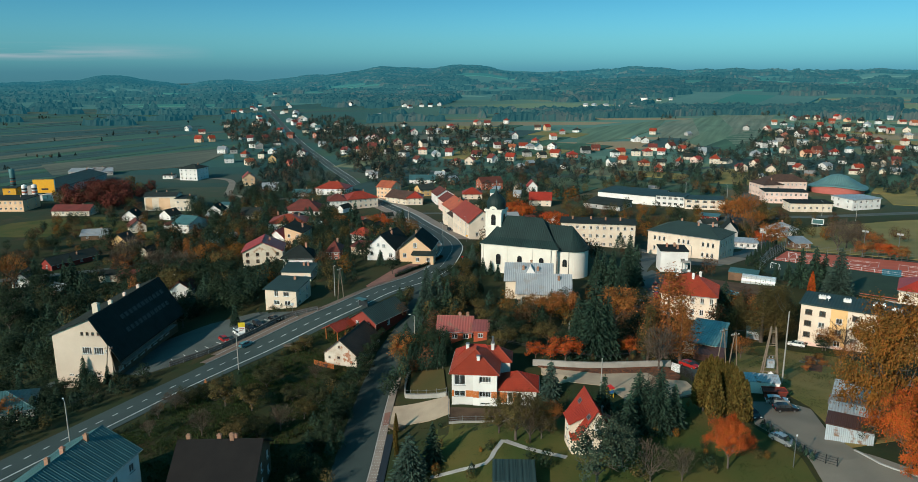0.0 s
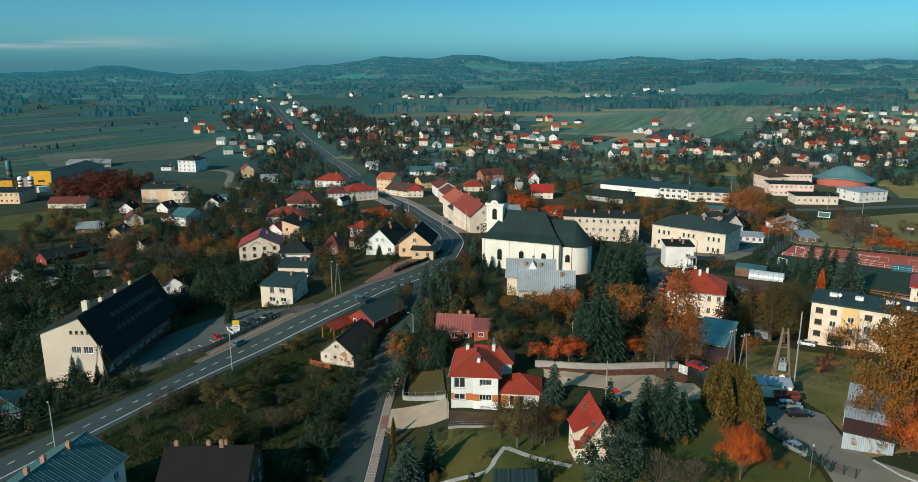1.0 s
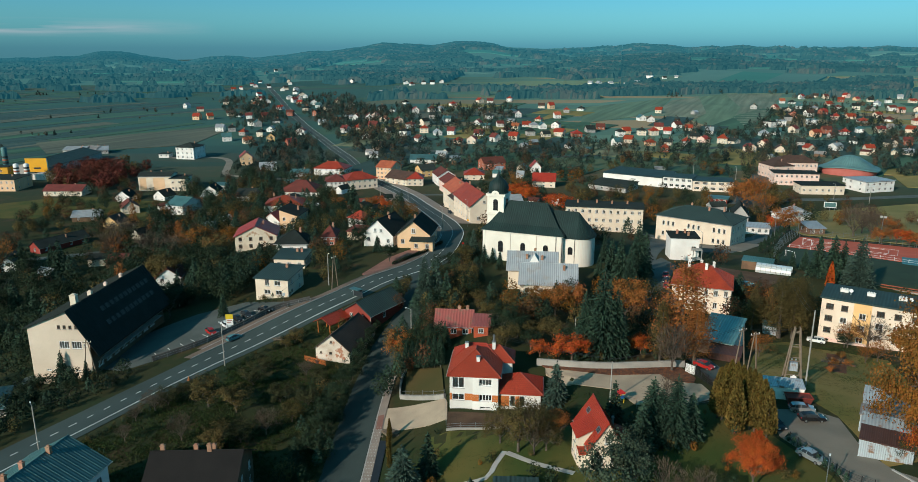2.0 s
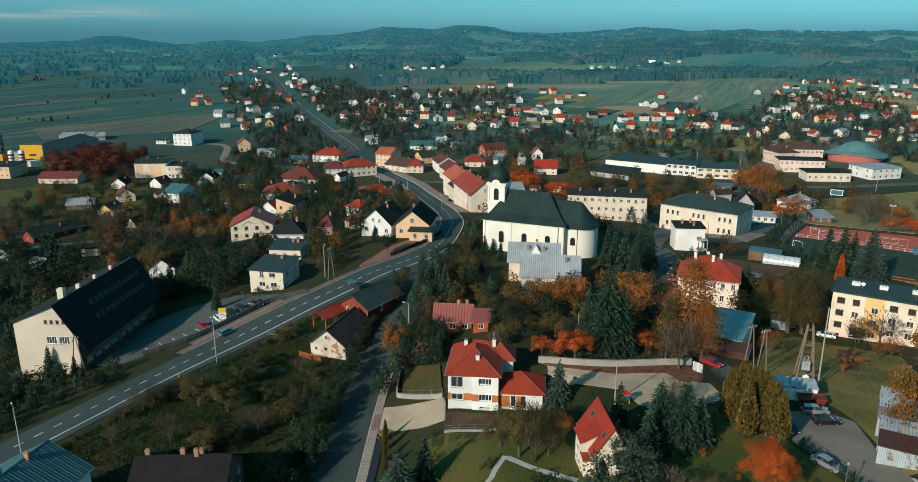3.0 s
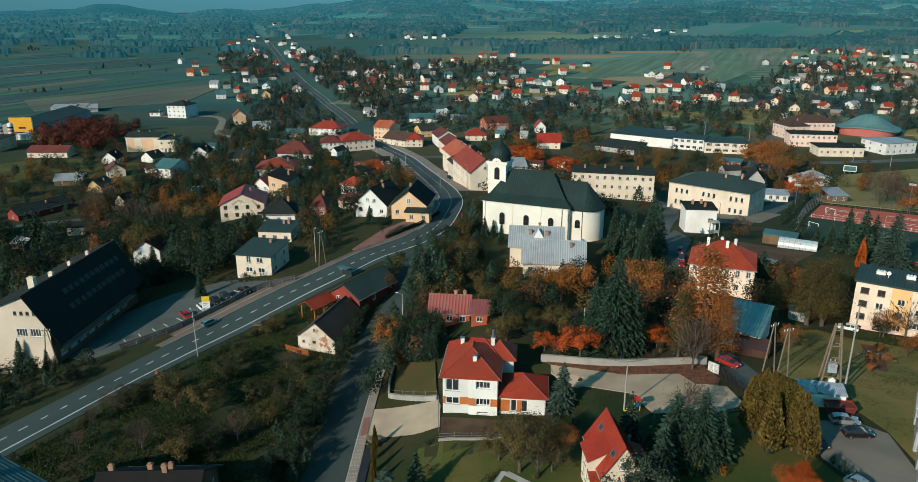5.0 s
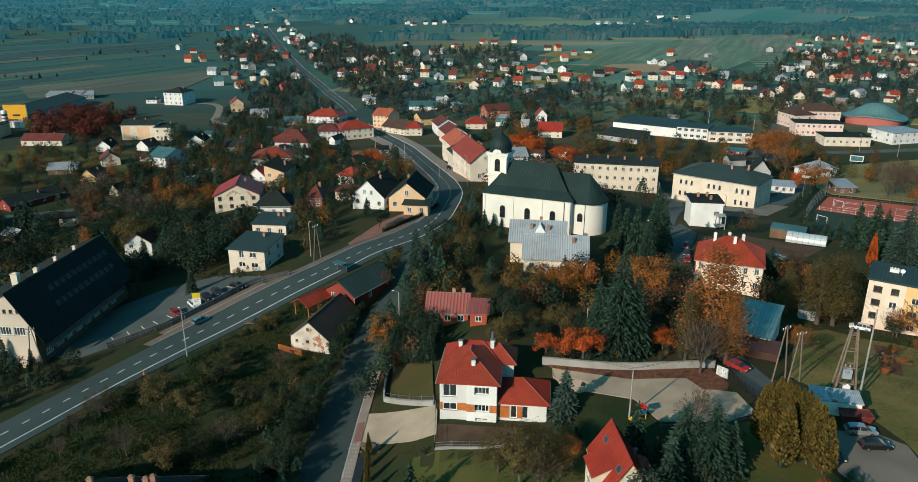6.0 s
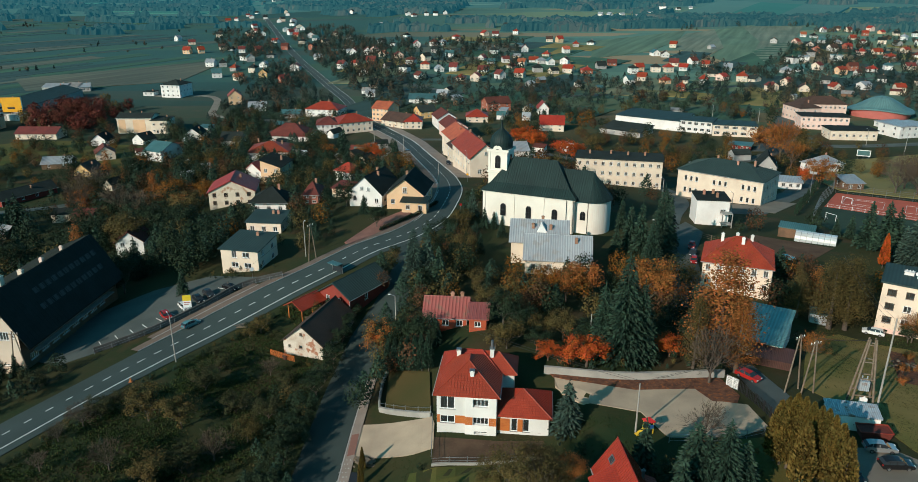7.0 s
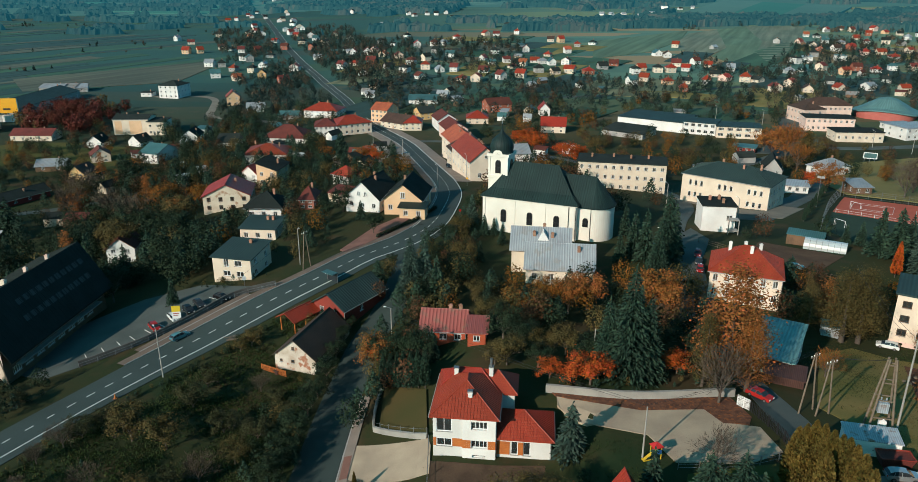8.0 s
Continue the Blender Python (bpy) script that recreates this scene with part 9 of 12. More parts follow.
fence([(58, 196), (66, 186), (74.4, 177.0), (83.4, 172.1)], 1.5, "garden fence behind the villa", 2.5, 3, POLE_WOOD)
low_wall([(-4.7, 91.8), (-0.0, 90.6), (3.7, 89.9), (5.1, 92.5), (6.6, 95.3)], 0.12, 0.8, "pale stone garden path across the lawn", KERB, "garden_path")
low_wall([(6.9, 94.9), (10.3, 91.5), (15.3, 87.8)], 0.12, 0.8, "pale stone garden path across the lawn", KERB, "garden_path")
low_wall([(53.3, 81.8), (54.4, 77.7), (57.4, 74.1), (61.0, 70.2)], 0.25, 0.25, "curved pale kerb round the grass island", KERB, "kerb_wall")


def court_lines():
    s = Shape()
    c = Vector((134, 226, 0))
    u, v = Vector((33, -46, 0)).normalized(), Vector((17, 27, 0)).normalized()
    for k in (-18, 0, 18):
        for w, l in ((8.2, 11.9), (5, 6.4)):
            m = c + u * k
            q = [m + v * w / 2 * 2 * a * 0.8 + u * l / 2 * b for a, b in ((-1, -1), (1, -1), (1, 1), (-1, 1), (-1, -1))]
            for a, b in zip(q, q[1:]):
                band(glide([a.to_2d(), b.to_2d()], 3), -0.05, 0.05, 0.14, s)
    solid("court_marking", s, PAINT, pose(0, 0, 0), "white lines on the red courts", "court marking", "", "structure")


court_lines()


def goal(x, y, yaw):
    ob = thing("goal", at(x, y, yaw), "white steel goal frame with a net", "goal")
    for k in (-1.5, 1.5):
        s = Shape()
        s.bar((k, 0, 0), (k, 0, 2), 0.06), s.bar((k, 0, 2), (k, 1.0, 0), 0.03)
        part("post", s, FRAME, ob)
    s = Shape()
    s.bar((-1.5, 0, 2), (1.5, 0, 2), 0.06)
    part("crossbar", s, FRAME, ob)


goal(100.5, 214.5, -60), goal(130, 178, 120), goal(118, 240, -55)


def floodlight(x, y, h=9):
    ob = thing("floodlight", at(x, y, -40), "tall grey floodlight mast beside the courts", "floodlight")
    s = Shape()
    s.bar((0, 0, -0.5), (0, 0, h), 0.12, 8, 0.08)
    part("mast", s, STEEL, ob)
    for k in (-0.55, 0.55):
        s = Shape()
        s.box(k - 0.45, -0.12, h - 0.1, k + 0.45, 0.12, h + 0.55)
        part("lamp_head", s, SILL, ob)


for fx, fy in ((108, 243), (128, 268), (145, 244), (150, 232), (146, 184), (162, 214)):
    floodlight(fx, fy)


def bench_stand(x, y, yaw, size, label):
    ob = thing("stand", at(x, y, yaw), label, "stand")
    for k in range(2):
        s = Shape()
        s.box(-size / 2, k * 0.8, 0.3 + k * 0.45, size / 2, k * 0.8 + 0.5, 0.42 + k * 0.45)
        part("seat_row", s, ROOFS["orange"], ob)
    s = Shape()
    s.box(-size / 2, -0.2, -0.3, size / 2, 1.5, 0.25)
    part("base", s, CONCRETE, ob)


bench_stand(113.8, 174.5, -35, 15, "red seat rows along the turf pitch")


def playground(x, y):
    ob = thing("play_tower", at(x, y, 20) @ Matrix.Diagonal((0.75, 0.75, 0.75, 1)), "colourful plastic play tower with a slide", "playground")
    cols = {"red": (0.5, 0.03, 0.03), "blue": (0.03, 0.12, 0.35), "yellow": (0.6, 0.4, 0.03), "green": (0.04, 0.3, 0.2)}
    mt = {k: material("play_" + k, v, rough=0.4) for k, v in cols.items()}
    for px in (-0.6, 0.6):
        for py in (-0.6, 0.6):
            s = Shape()
            s.box(px - 0.06, py - 0.06, 0, px + 0.06, py + 0.06, 2.4)
            part("post", s, mt["yellow"], ob)
    s = Shape()
    s.box(-0.7, -0.7, 1.1, 0.7, 0.7, 1.2)
    part("deck", s, mt["green"], ob)
    for k, (c, y0) in enumerate((("blue", -0.7), ("red", 0.66))):
        s = Shape()
        s.box(-0.6, y0, 1.2, 0.6, y0 + 0.05, 1.9)
        part("panel", s, mt[c], ob)
    rs, _ = roof_shape(1.3, 1.3, 2.4, "hip", 0.7, "x", 0.15)
    part("roof", rs, mt["red"], ob)
    s = Shape()
    s.face((-0.7, -0.3, 1.2), (-0.7, 0.3, 1.2), (-2.4, 0.3, 0.15), (-2.4, -0.3, 0.15))
    s.box(-2.4, -0.35, 0.1, -0.7, -0.3, 0.3), s.box(-2.4, 0.3, 0.1, -0.7, 0.35, 0.3)
    part("slide", s, mt["yellow"], ob)


playground(25.6, 107.6)


SANDSTONE = material("rough_sandstone", (0.17, 0.13, 0.095), (0.10, 0.08, 0.06), 1.0, rough=0.9, bump=0.5)


def stone_heap(x, y, n, size, label):
    """A heap of rough blocks, joined because nobody could count them."""
    r = random.Random(5)
    s = Shape()
    for _ in range(n):
        cx, cy = r.gauss(0, size), r.gauss(0, size * 0.5)
        k = r.uniform(0.12, 0.35)
        z = max(0.0, 0.5 - 0.2 * math.hypot(cx, cy) / size) * r.random()
        s.box(cx - k, cy - k * 0.7, z, cx + k, cy + k * 0.7, z + k)
    solid("stone_heap", s, SANDSTONE, at(x, y, -30), label, "stones", "", "stuff")


stone_heap(72.1, 130.6, 36, 1.5, "ring of rough stones round shrubs on the lawn")
stone_heap(-11.0, 111.2, 120, 0.8, "heap of rubble at the edge of the driveway")


# ---------------------------------------------------------------- arena, billboard, silos
def arena(x, y, yaw):
    ob = thing("arena", at(x, y, yaw), "sports arena with sloping pink walls and a domed teal roof", "arena")
    TAKEN.append((x, y, 22))
    L, W, h, rise, n = 17.5, 15.0, 5.6, 6.0, 40
    plan = []
    for k in range(n):
        c, e = math.cos(k * math.tau / n), math.sin(k * math.tau / n)
        plan.append((math.copysign(abs(c) ** 0.72, c), math.copysign(abs(e) ** 0.72, e)))
    eave = [h - 2.2 * max(0.0, abs(a)) ** 2 for a, b in plan]
    s = Shape()
    for k in range(n):
        j = (k + 1) % n
        (a, b), (c, d) = plan[k], plan[j]
        s.face((a * L * 0.82, b * W * 0.84, -2), (c * L * 0.82, d * W * 0.84, -2), (c * L * 0.95, d * W * 0.95, eave[j] - 0.1), (a * L * 0.95, b * W * 0.95, eave[k] - 0.1))
    part("wall", s, material("dusky_pink_render", (0.46, 0.13, 0.11), (0.39, 0.11, 0.09), 0.3, bump=0.15), ob)
    r = Shape()

    def dome(k, f):
        a, b = plan[k % n]
        return (a * L * f, b * W * f, eave[k % n] * f * f + (h + rise * (1 - f * f)) * (1 - f * f))

    for k in range(n):
        for f, g in ((1.0, 0.8), (0.8, 0.55), (0.55, 0.3), (0.3, 0.08)):
            r.face(dome(k, f), dome(k + 1, f), dome(k + 1, g), dome(k, g))
        p, q = Vector(dome(k, 1.0)), Vector(dome(k + 1, 1.0))
        r.face(p - Vector((0, 0, 0.6)), q - Vector((0, 0, 0.6)), q, p)
        r.face(Vector((p.x * 0.93, p.y * 0.93, p.z - 0.6)), Vector((q.x * 0.93, q.y * 0.93, q.z - 0.6)), q - Vector((0, 0, 0.6)), p - Vector((0, 0, 0.6)))
    r.face(*[dome(k, 0.08) for k in range(n)])
    part("roof", r, material("grey_teal_sheet", (0.12, 0.235, 0.235), (0.09, 0.19, 0.19), 0.2, rough=0.55, metal=0.1, ribs=1.2), ob, "domed blue-grey sheet roof with an overhanging edge")


arena(245.5, 455, -36)


def advertising_wall(x, y, yaw):
    """The bright yellow board at the end of the works hall, with its green edge and the low white store below."""
    ob = thing("advertising_wall", at(x, y, yaw), "big bright yellow advertising board at the works", "billboard")
    TAKEN.append((x, y, 9))
    yl = material("bright_yellow_sheet", (0.78, 0.37, 0.01), (0.70, 0.33, 0.01), 0.3, rough=0.5, ribs=0.4)
    s = Shape()
    s.box(-6.6, -0.2, 4.6, 6.6, 0.2, 13.2)
    part("board", s, yl, ob)
    s = Shape()
    s.box(6.6, -0.25, 4.6, 7.2, 0.6, 13.2)
    part("edge", s, ROOFS["teal"], ob, "green sheet edge")
    s = Shape()
    s.box(-1.6, -0.26, 6.4, 2.6, -0.2, 7.5)
    part("lettering_bar", s, BLACK, ob, "dark bar of lettering")
    for k in (-5.5, 0, 5.5):
        s = Shape()
        s.box(k - 0.15, 0.2, -1, k + 0.15, 0.5, 12.8)
        part("post", s, STEEL, ob)
    for k in range(6):
        s = Shape()
        s.box(-6.0 + k * 4.6, -3.6, -1, -1.6 + k * 4.6, 0.0, 3.4), s.box(-6.1 + k * 4.6, -3.8, 3.4, -1.5 + k * 4.6, 0.1, 3.65)
        part("store_bay", s, WALLS["white"] if k % 3 else WALLS["grey"], ob, "low rendered store bay")
    return ob


advertising_wall(-266.5, 461.5, 4)
house(-284, 456, 4, 8, 7, 9.0, roof="flat", wall=material("yellow_works_render", (0.62, 0.30, 0.02), (0.52, 0.25, 0.02), 0.3), tiles="dark", cols=1, side=1, floors=2, chimneys=(), label="small yellow works tower beside the silos", category="building", name="works_tower")


def silo(x, y, h, r, mat, label):
    ob = thing("silo", at(x, y), label, "silo")
    s = Shape()
    s.turned([(r * 0.3, 1.5), (r, 3.5), (r, h), (r * 0.9, h + 0.4), (0.0, h + 1.0)], 0, 0, 16)
    part("tank", s, mat, ob, weld=True, even=True)
    for k in range(4):
        an = k * math.tau / 4 + 0.4
        l = Shape()
        l.bar((math.cos(an) * r * 0.9, math.sin(an) * r * 0.9, -0.5), (math.cos(an) * r * 0.9, math.sin(an) * r * 0.9, 3.6), 0.12)
        part("leg", l, STEEL, ob)
    for z in (4.6, 6.6, 8.6):
        b = Shape()
        b.turned([(r + 0.03, z), (r + 0.03, z + 1.0)], 0, 0, 16)
        part("stripe", b, ROOFS["orange"] if z == 6.6 else BLACK, ob)


silo(-272, 449, 11, 1.6, WALLS["white"], "white cement silo with painted bands")
silo(-266.5, 450.5, 11, 1.6, WALLS["white"], "white cement silo with painted bands")
silo(-307, 496, 15, 1.8, ROOFS["teal"], "tall blue-green silo at the works")


def sign_board(x, y, yaw):
    ob = thing("sign_board", at(x, y, yaw), "tall yellow and white roadside sign", "sign")
    for k in (-0.5, 0.5):
        s = Shape()
        s.bar((k, 0, -0.5), (k, 0, 3.6), 0.06)
        part("post", s, STEEL, ob)
    s = Shape()
    s.box(-0.8, -0.1, 1.2, 0.8, 0.0, 2.6)
    part("board", s, FRAME, ob)
    s = Shape()
    s.box(-0.8, -0.12, 2.62, 0.8, 0.02, 3.8)
    part("top_board", s, material("yellow_sign", (0.7, 0.5, 0.03), rough=0.5), ob)
    s = Shape()
    s.box(-0.55, -0.12, 2.2, 0.55, -0.1, 2.35), s.box(-0.55, -0.12, 1.8, 0.3, -0.1, 1.92)
    part("lettering_bar", s, ROOFS["red"], ob)


sign_board(-52.6, 160.3, 10)


def traffic_cone(x, y):
    s = Shape()
    s.box(-0.3, -0.3, 0, 0.3, 0.3, 0.05), s.turned([(0.22, 0.05), (0.05, 0.8), (0, 0.8)], 0, 0, 12)
    solid("traffic_cone", s, PANEL, at(x, y, 0, 0.1), "orange traffic cone at the road edge", "traffic cone")


traffic_cone(-52.7, 133.7)


def bus_stop(x, y, yaw):
    ob = thing("bus_shelter", at(x, y, yaw), "small glazed bus shelter by the main road", "bus shelter")
    s = Shape()
    s.box(-1.6, -0.8, 2.2, 1.6, 0.8, 2.35)
    part("roof", s, ROOFS["teal"], ob)
    for k in (-1.5, 1.5):
        s = Shape()
        s.box(k - 0.05, 0.6, -0.3, k + 0.05, 0.7, 2.2)
        part("post", s, STEEL, ob)
    s = Shape()
    s.box(-1.45, 0.62, 0.2, 1.45, 0.68, 2.1)
    part("back_panel", s, CAR_GLASS, ob)


bus_stop(-25.0, 172.4, -38)


# ---------------------------------------------------------------- wires, parking bays, pale stones
def wire(a, b, sag, label="thin black power line between poles"):
    """A sagging cable between two points given by place and height over the ground."""
    p, q = Vector((a[0], a[1], land(a[0], a[1]) + a[2])), Vector((b[0], b[1], land(b[0], b[1]) + b[2]))
    s = Shape()
    pts = [p.lerp(q, k / 12) - p - Vector((0, 0, sag * 4 * (k / 12) * (1 - k / 12))) for k in range(13)]
    for u, v in zip(pts, pts[1:]):
        s.bar(u, v, 0.022, 4)
    return solid("power_line", s, BLACK, Matrix.Translation(p), label, "power line")


for dx in (-0.4, 0.4):
    wire((24.1 + dx, 107.8, 7.4), (48.6 + dx, 118.7, 9.2), 0.8)
    wire((24.1 + dx, 107.8, 7.4), (-9.8 + dx, 145.9, 7.8), 0.9)
    wire((50.4 + dx, 117.8, 8.8), (55.3 + dx, 113.4, 10.4), 0.3)
    wire((57.5 + dx, 114.1, 13.2), (76 + dx, 160, 11.0), 1.0)
wire((-47.8, 140.6, 8.4), (-66.1, 105.4, 8.4), 0.9)
wire((-47.8, 140.6, 8.4), (-33.6, 183.5, 8.4), 1.2)

rail = glide([(-64.2, 148.2), (-59.3, 151.8), (-54.9, 155.8), (-49.0, 162.7), (-43.8, 170.1)], 2.9)
for p, q in zip(rail, rail[1:]):
    u = (q - p).normalized()
    n = Vector((-u.y, u.x))
    s = Shape()
    band(glide([(p.x + n.x * 0.8, p.y + n.y * 0.8), (p.x + n.x * 5.2, p.y + n.y * 5.2)], 1.5), -0.07, 0.07, 0.118, s)
    solid("bay_line", s, PAINT, pose(0, 0, 0), "white painted line of a parking bay", "road marking", "", "structure")

ps = Shape()
pr = random.Random(3)
for row in range(26):
    for col in range(3):
        x_, y_ = -13.4 + col * 0.42 + (row % 2) * 0.2 + pr.uniform(-0.05, 0.05), 86 + row * 0.85
        k_ = pr.uniform(0.07, 0.13)
        ps.turned([(k_, 0.17), (k_ * 0.8, 0.22), (0.0, 0.24)], x_, y_, 7)
solid("stones", ps, KERB, pose(0, 0, 0), "pale round stones on the black fabric strip", "stones", "", "stuff")


# ---------------------------------------------------------------- billboard, hedge row, more lamps
def billboard(x, y, yaw):
    ob = thing("billboard", at(x, y, yaw), "pale roadside billboard on steel legs in the meadow", "billboard")
    for k in (-2.0, 0.0, 2.0):
        s = Shape()
        s.bar((k, 0.1, -0.4), (k, 0.1, 4.4), 0.09)
        part("leg", s, STEEL, ob)
    s = Shape()
    s.box(-2.7, -0.08, 1.7, 2.7, 0.04, 4.4)
    board = part("board", s, FRAME, ob)
    s = Shape()
    s.box(-2.4, -0.1, 2.0, 2.4, -0.08, 4.1)
    part("picture", s, ROOFS["teal"], board, "faded blue-grey picture")


billboard(178.8, 344.3, -25)
for lx, ly, lh in ((207.5, 362.0, 8.5), (195.7, 374.0, 8.0), (165.6, 430.7, 8.0), (144.2, 443.3, 8.0), (-5.0, 236, 8.5), (3.5, 262, 8.0), (-22, 322, 8.0), (-38, 356, 8.0), (60, 232, 7.5), (73.5, 214, 7.5)):
    street_lamp(lx, ly, lh, 120)


def road_sign(x, y, yaw, mat, label, r=0.4):
    ob = thing("road_sign", at(x, y, yaw), label, "road sign")
    s = Shape()
    s.bar((0, 0.04, -0.4), (0, 0.04, 2.7), 0.035)
    part("post", s, STEEL, ob)
    s = Shape()
    s.bar((0, -0.02, 2.5), (0, 0.02, 2.5), r, 16)
    part("plate", s, mat, ob)


SIGN_YELLOW = material("yellow_sign_sheet", (0.75, 0.38, 0.02), (0.68, 0.34, 0.02), rough=0.4)
road_sign(1.6, 211.5, 20, CAR_PAINT["red"], "round red road sign at the junction", 0.35)
road_sign(3.6, 250.0, -10, SIGN_YELLOW, "bright yellow road sign beside the market street", 0.35)
road_sign(-42.9, 172.7, 30, FRAME, "round white road sign by the car park", 0.45)


# ---------------------------------------------------------------- sheds and outbuildings behind the houses
def outbuilding(x, y, yaw, w, d, h, wall, tiles, kind):
    house(x, y, yaw, w, d, h, roof=kind, rh=1.0 if kind == "shed" else 1.7, wall=wall, tiles=tiles, cols=0, side=0, floors=1, chimneys=(), rich=False, ov=0.3, plinth=1.5,
          label={"grey": "grey sheet-roofed outbuilding among the gardens", "dark": "low outbuilding with a dark felt roof", "rust": "old shed with a rusty metal roof", "teal": "garden shed with a blue-grey sheet roof", "maroon": "low outbuilding with a dark red roof"}[tiles], name="outbuilding", category="outbuilding", group="garden outbuildings")


shed_r = random.Random(21)
made = 0
while made < 66:
    if made < 26:
        x, y = shed_r.uniform(-160, -30), shed_r.uniform(235, 440)
    elif made < 36:
        x, y = shed_r.uniform(15, 130), shed_r.uniform(290, 460)
    else:
        y = shed_r.uniform(450, 900)
        x = y * shed_r.uniform(-0.2, 0.62)
    if 0.08 < x / y < 0.31 and y > 600 or not free(x, y, 4.5):
        continue
    outbuilding(x, y, shed_r.choice((-25, -15, 10, 35, 62)), shed_r.uniform(4, 8), shed_r.uniform(3.5, 6), shed_r.uniform(2.2, 3.0), shed_r.choice(("wood", "grey", "plaster", "white")), shed_r.choice(("grey", "dark", "rust", "teal", "maroon", "grey")), shed_r.choice(("shed", "gable")))
    made += 1


# ---------------------------------------------------------------- trees
def quads(name, centres, size, mats, index=None, long=1.0, seed=0, lie=None, face=None):
    """One mesh of many small leaf faces round the given centres. long: how much longer than wide; lie: directions along which they point; face: directions that they turn to the light."""
    r = np.random.default_rng(seed)
    c = np.asarray(centres, dtype=float)
    n = len(c)
    a = r.normal(size=(n, 3)) if lie is None else np.asarray(lie) + r.normal(scale=0.25, size=(n, 3))
    a /= np.linalg.norm(a, axis=1)[:, None]
    b = r.normal(size=(n, 3))
    if face is not None:
        f = np.asarray(face, dtype=float)
        f = f / (np.linalg.norm(f, axis=1)[:, None] + 1e-9) + r.normal(scale=0.45, size=(n, 3))
        b = f
    b = np.cross(a, b)
    b /= np.linalg.norm(b, axis=1)[:, None] + 1e-9
    s = np.broadcast_to(np.asarray(size, dtype=float), (n,))[:, None] * r.uniform(0.6, 1.3, size=(n, 1))
    if face is not None and lie is None:
        a = np.cross(b, f)
        a /= np.linalg.norm(a, axis=1)[:, None] + 1e-9
    a, b = a * s * 0.5 * long, b * s * 0.5
    bend = np.cross(a, b)
    bend = bend / (np.linalg.norm(bend, axis=1)[:, None] + 1e-9) * s * 0.15
    v = np.stack([c - a, c + b * 0.9 - bend, c + a, c - b * 0.9 - bend], axis=1).reshape(-1, 3)
    me = bpy.data.meshes.new(name)
    me.vertices.add(4 * n), me.loops.add(4 * n), me.polygons.add(n)
    me.vertices.foreach_set("co", v.ravel())
    me.loops.foreach_set("vertex_index", np.arange(4 * n))
    me.polygons.foreach_set("loop_start", np.arange(n) * 4)
    for m in mats:
        me.materials.append(m)
    if index is not None:
        me.polygons.foreach_set("material_index", np.asarray(index, dtype=np.int32))
    me.update(calc_edges=True)
    me.validate()
    return me


def limbs(s, a, way, size, r, depth, rng, tips):
    """A limb that forks into thinner ones; the ends are gathered in tips."""
    b = a + way * size
    s.bar(a, b, r, 5 if depth > 1 else 4, r * 0.62)
    if depth == 0:
        tips.append(b)
        return
    tips.append(a.lerp(b, 0.7))
    for _ in range(3):
        w = (way + Vector(rng.normal(scale=0.55, size=3)) + Vector((0, 0, 0.12))).normalized()
        limbs(s, b, w, size * rng.uniform(0.6, 0.85), r * 0.55, depth - 1, rng, tips)


TREES = {}


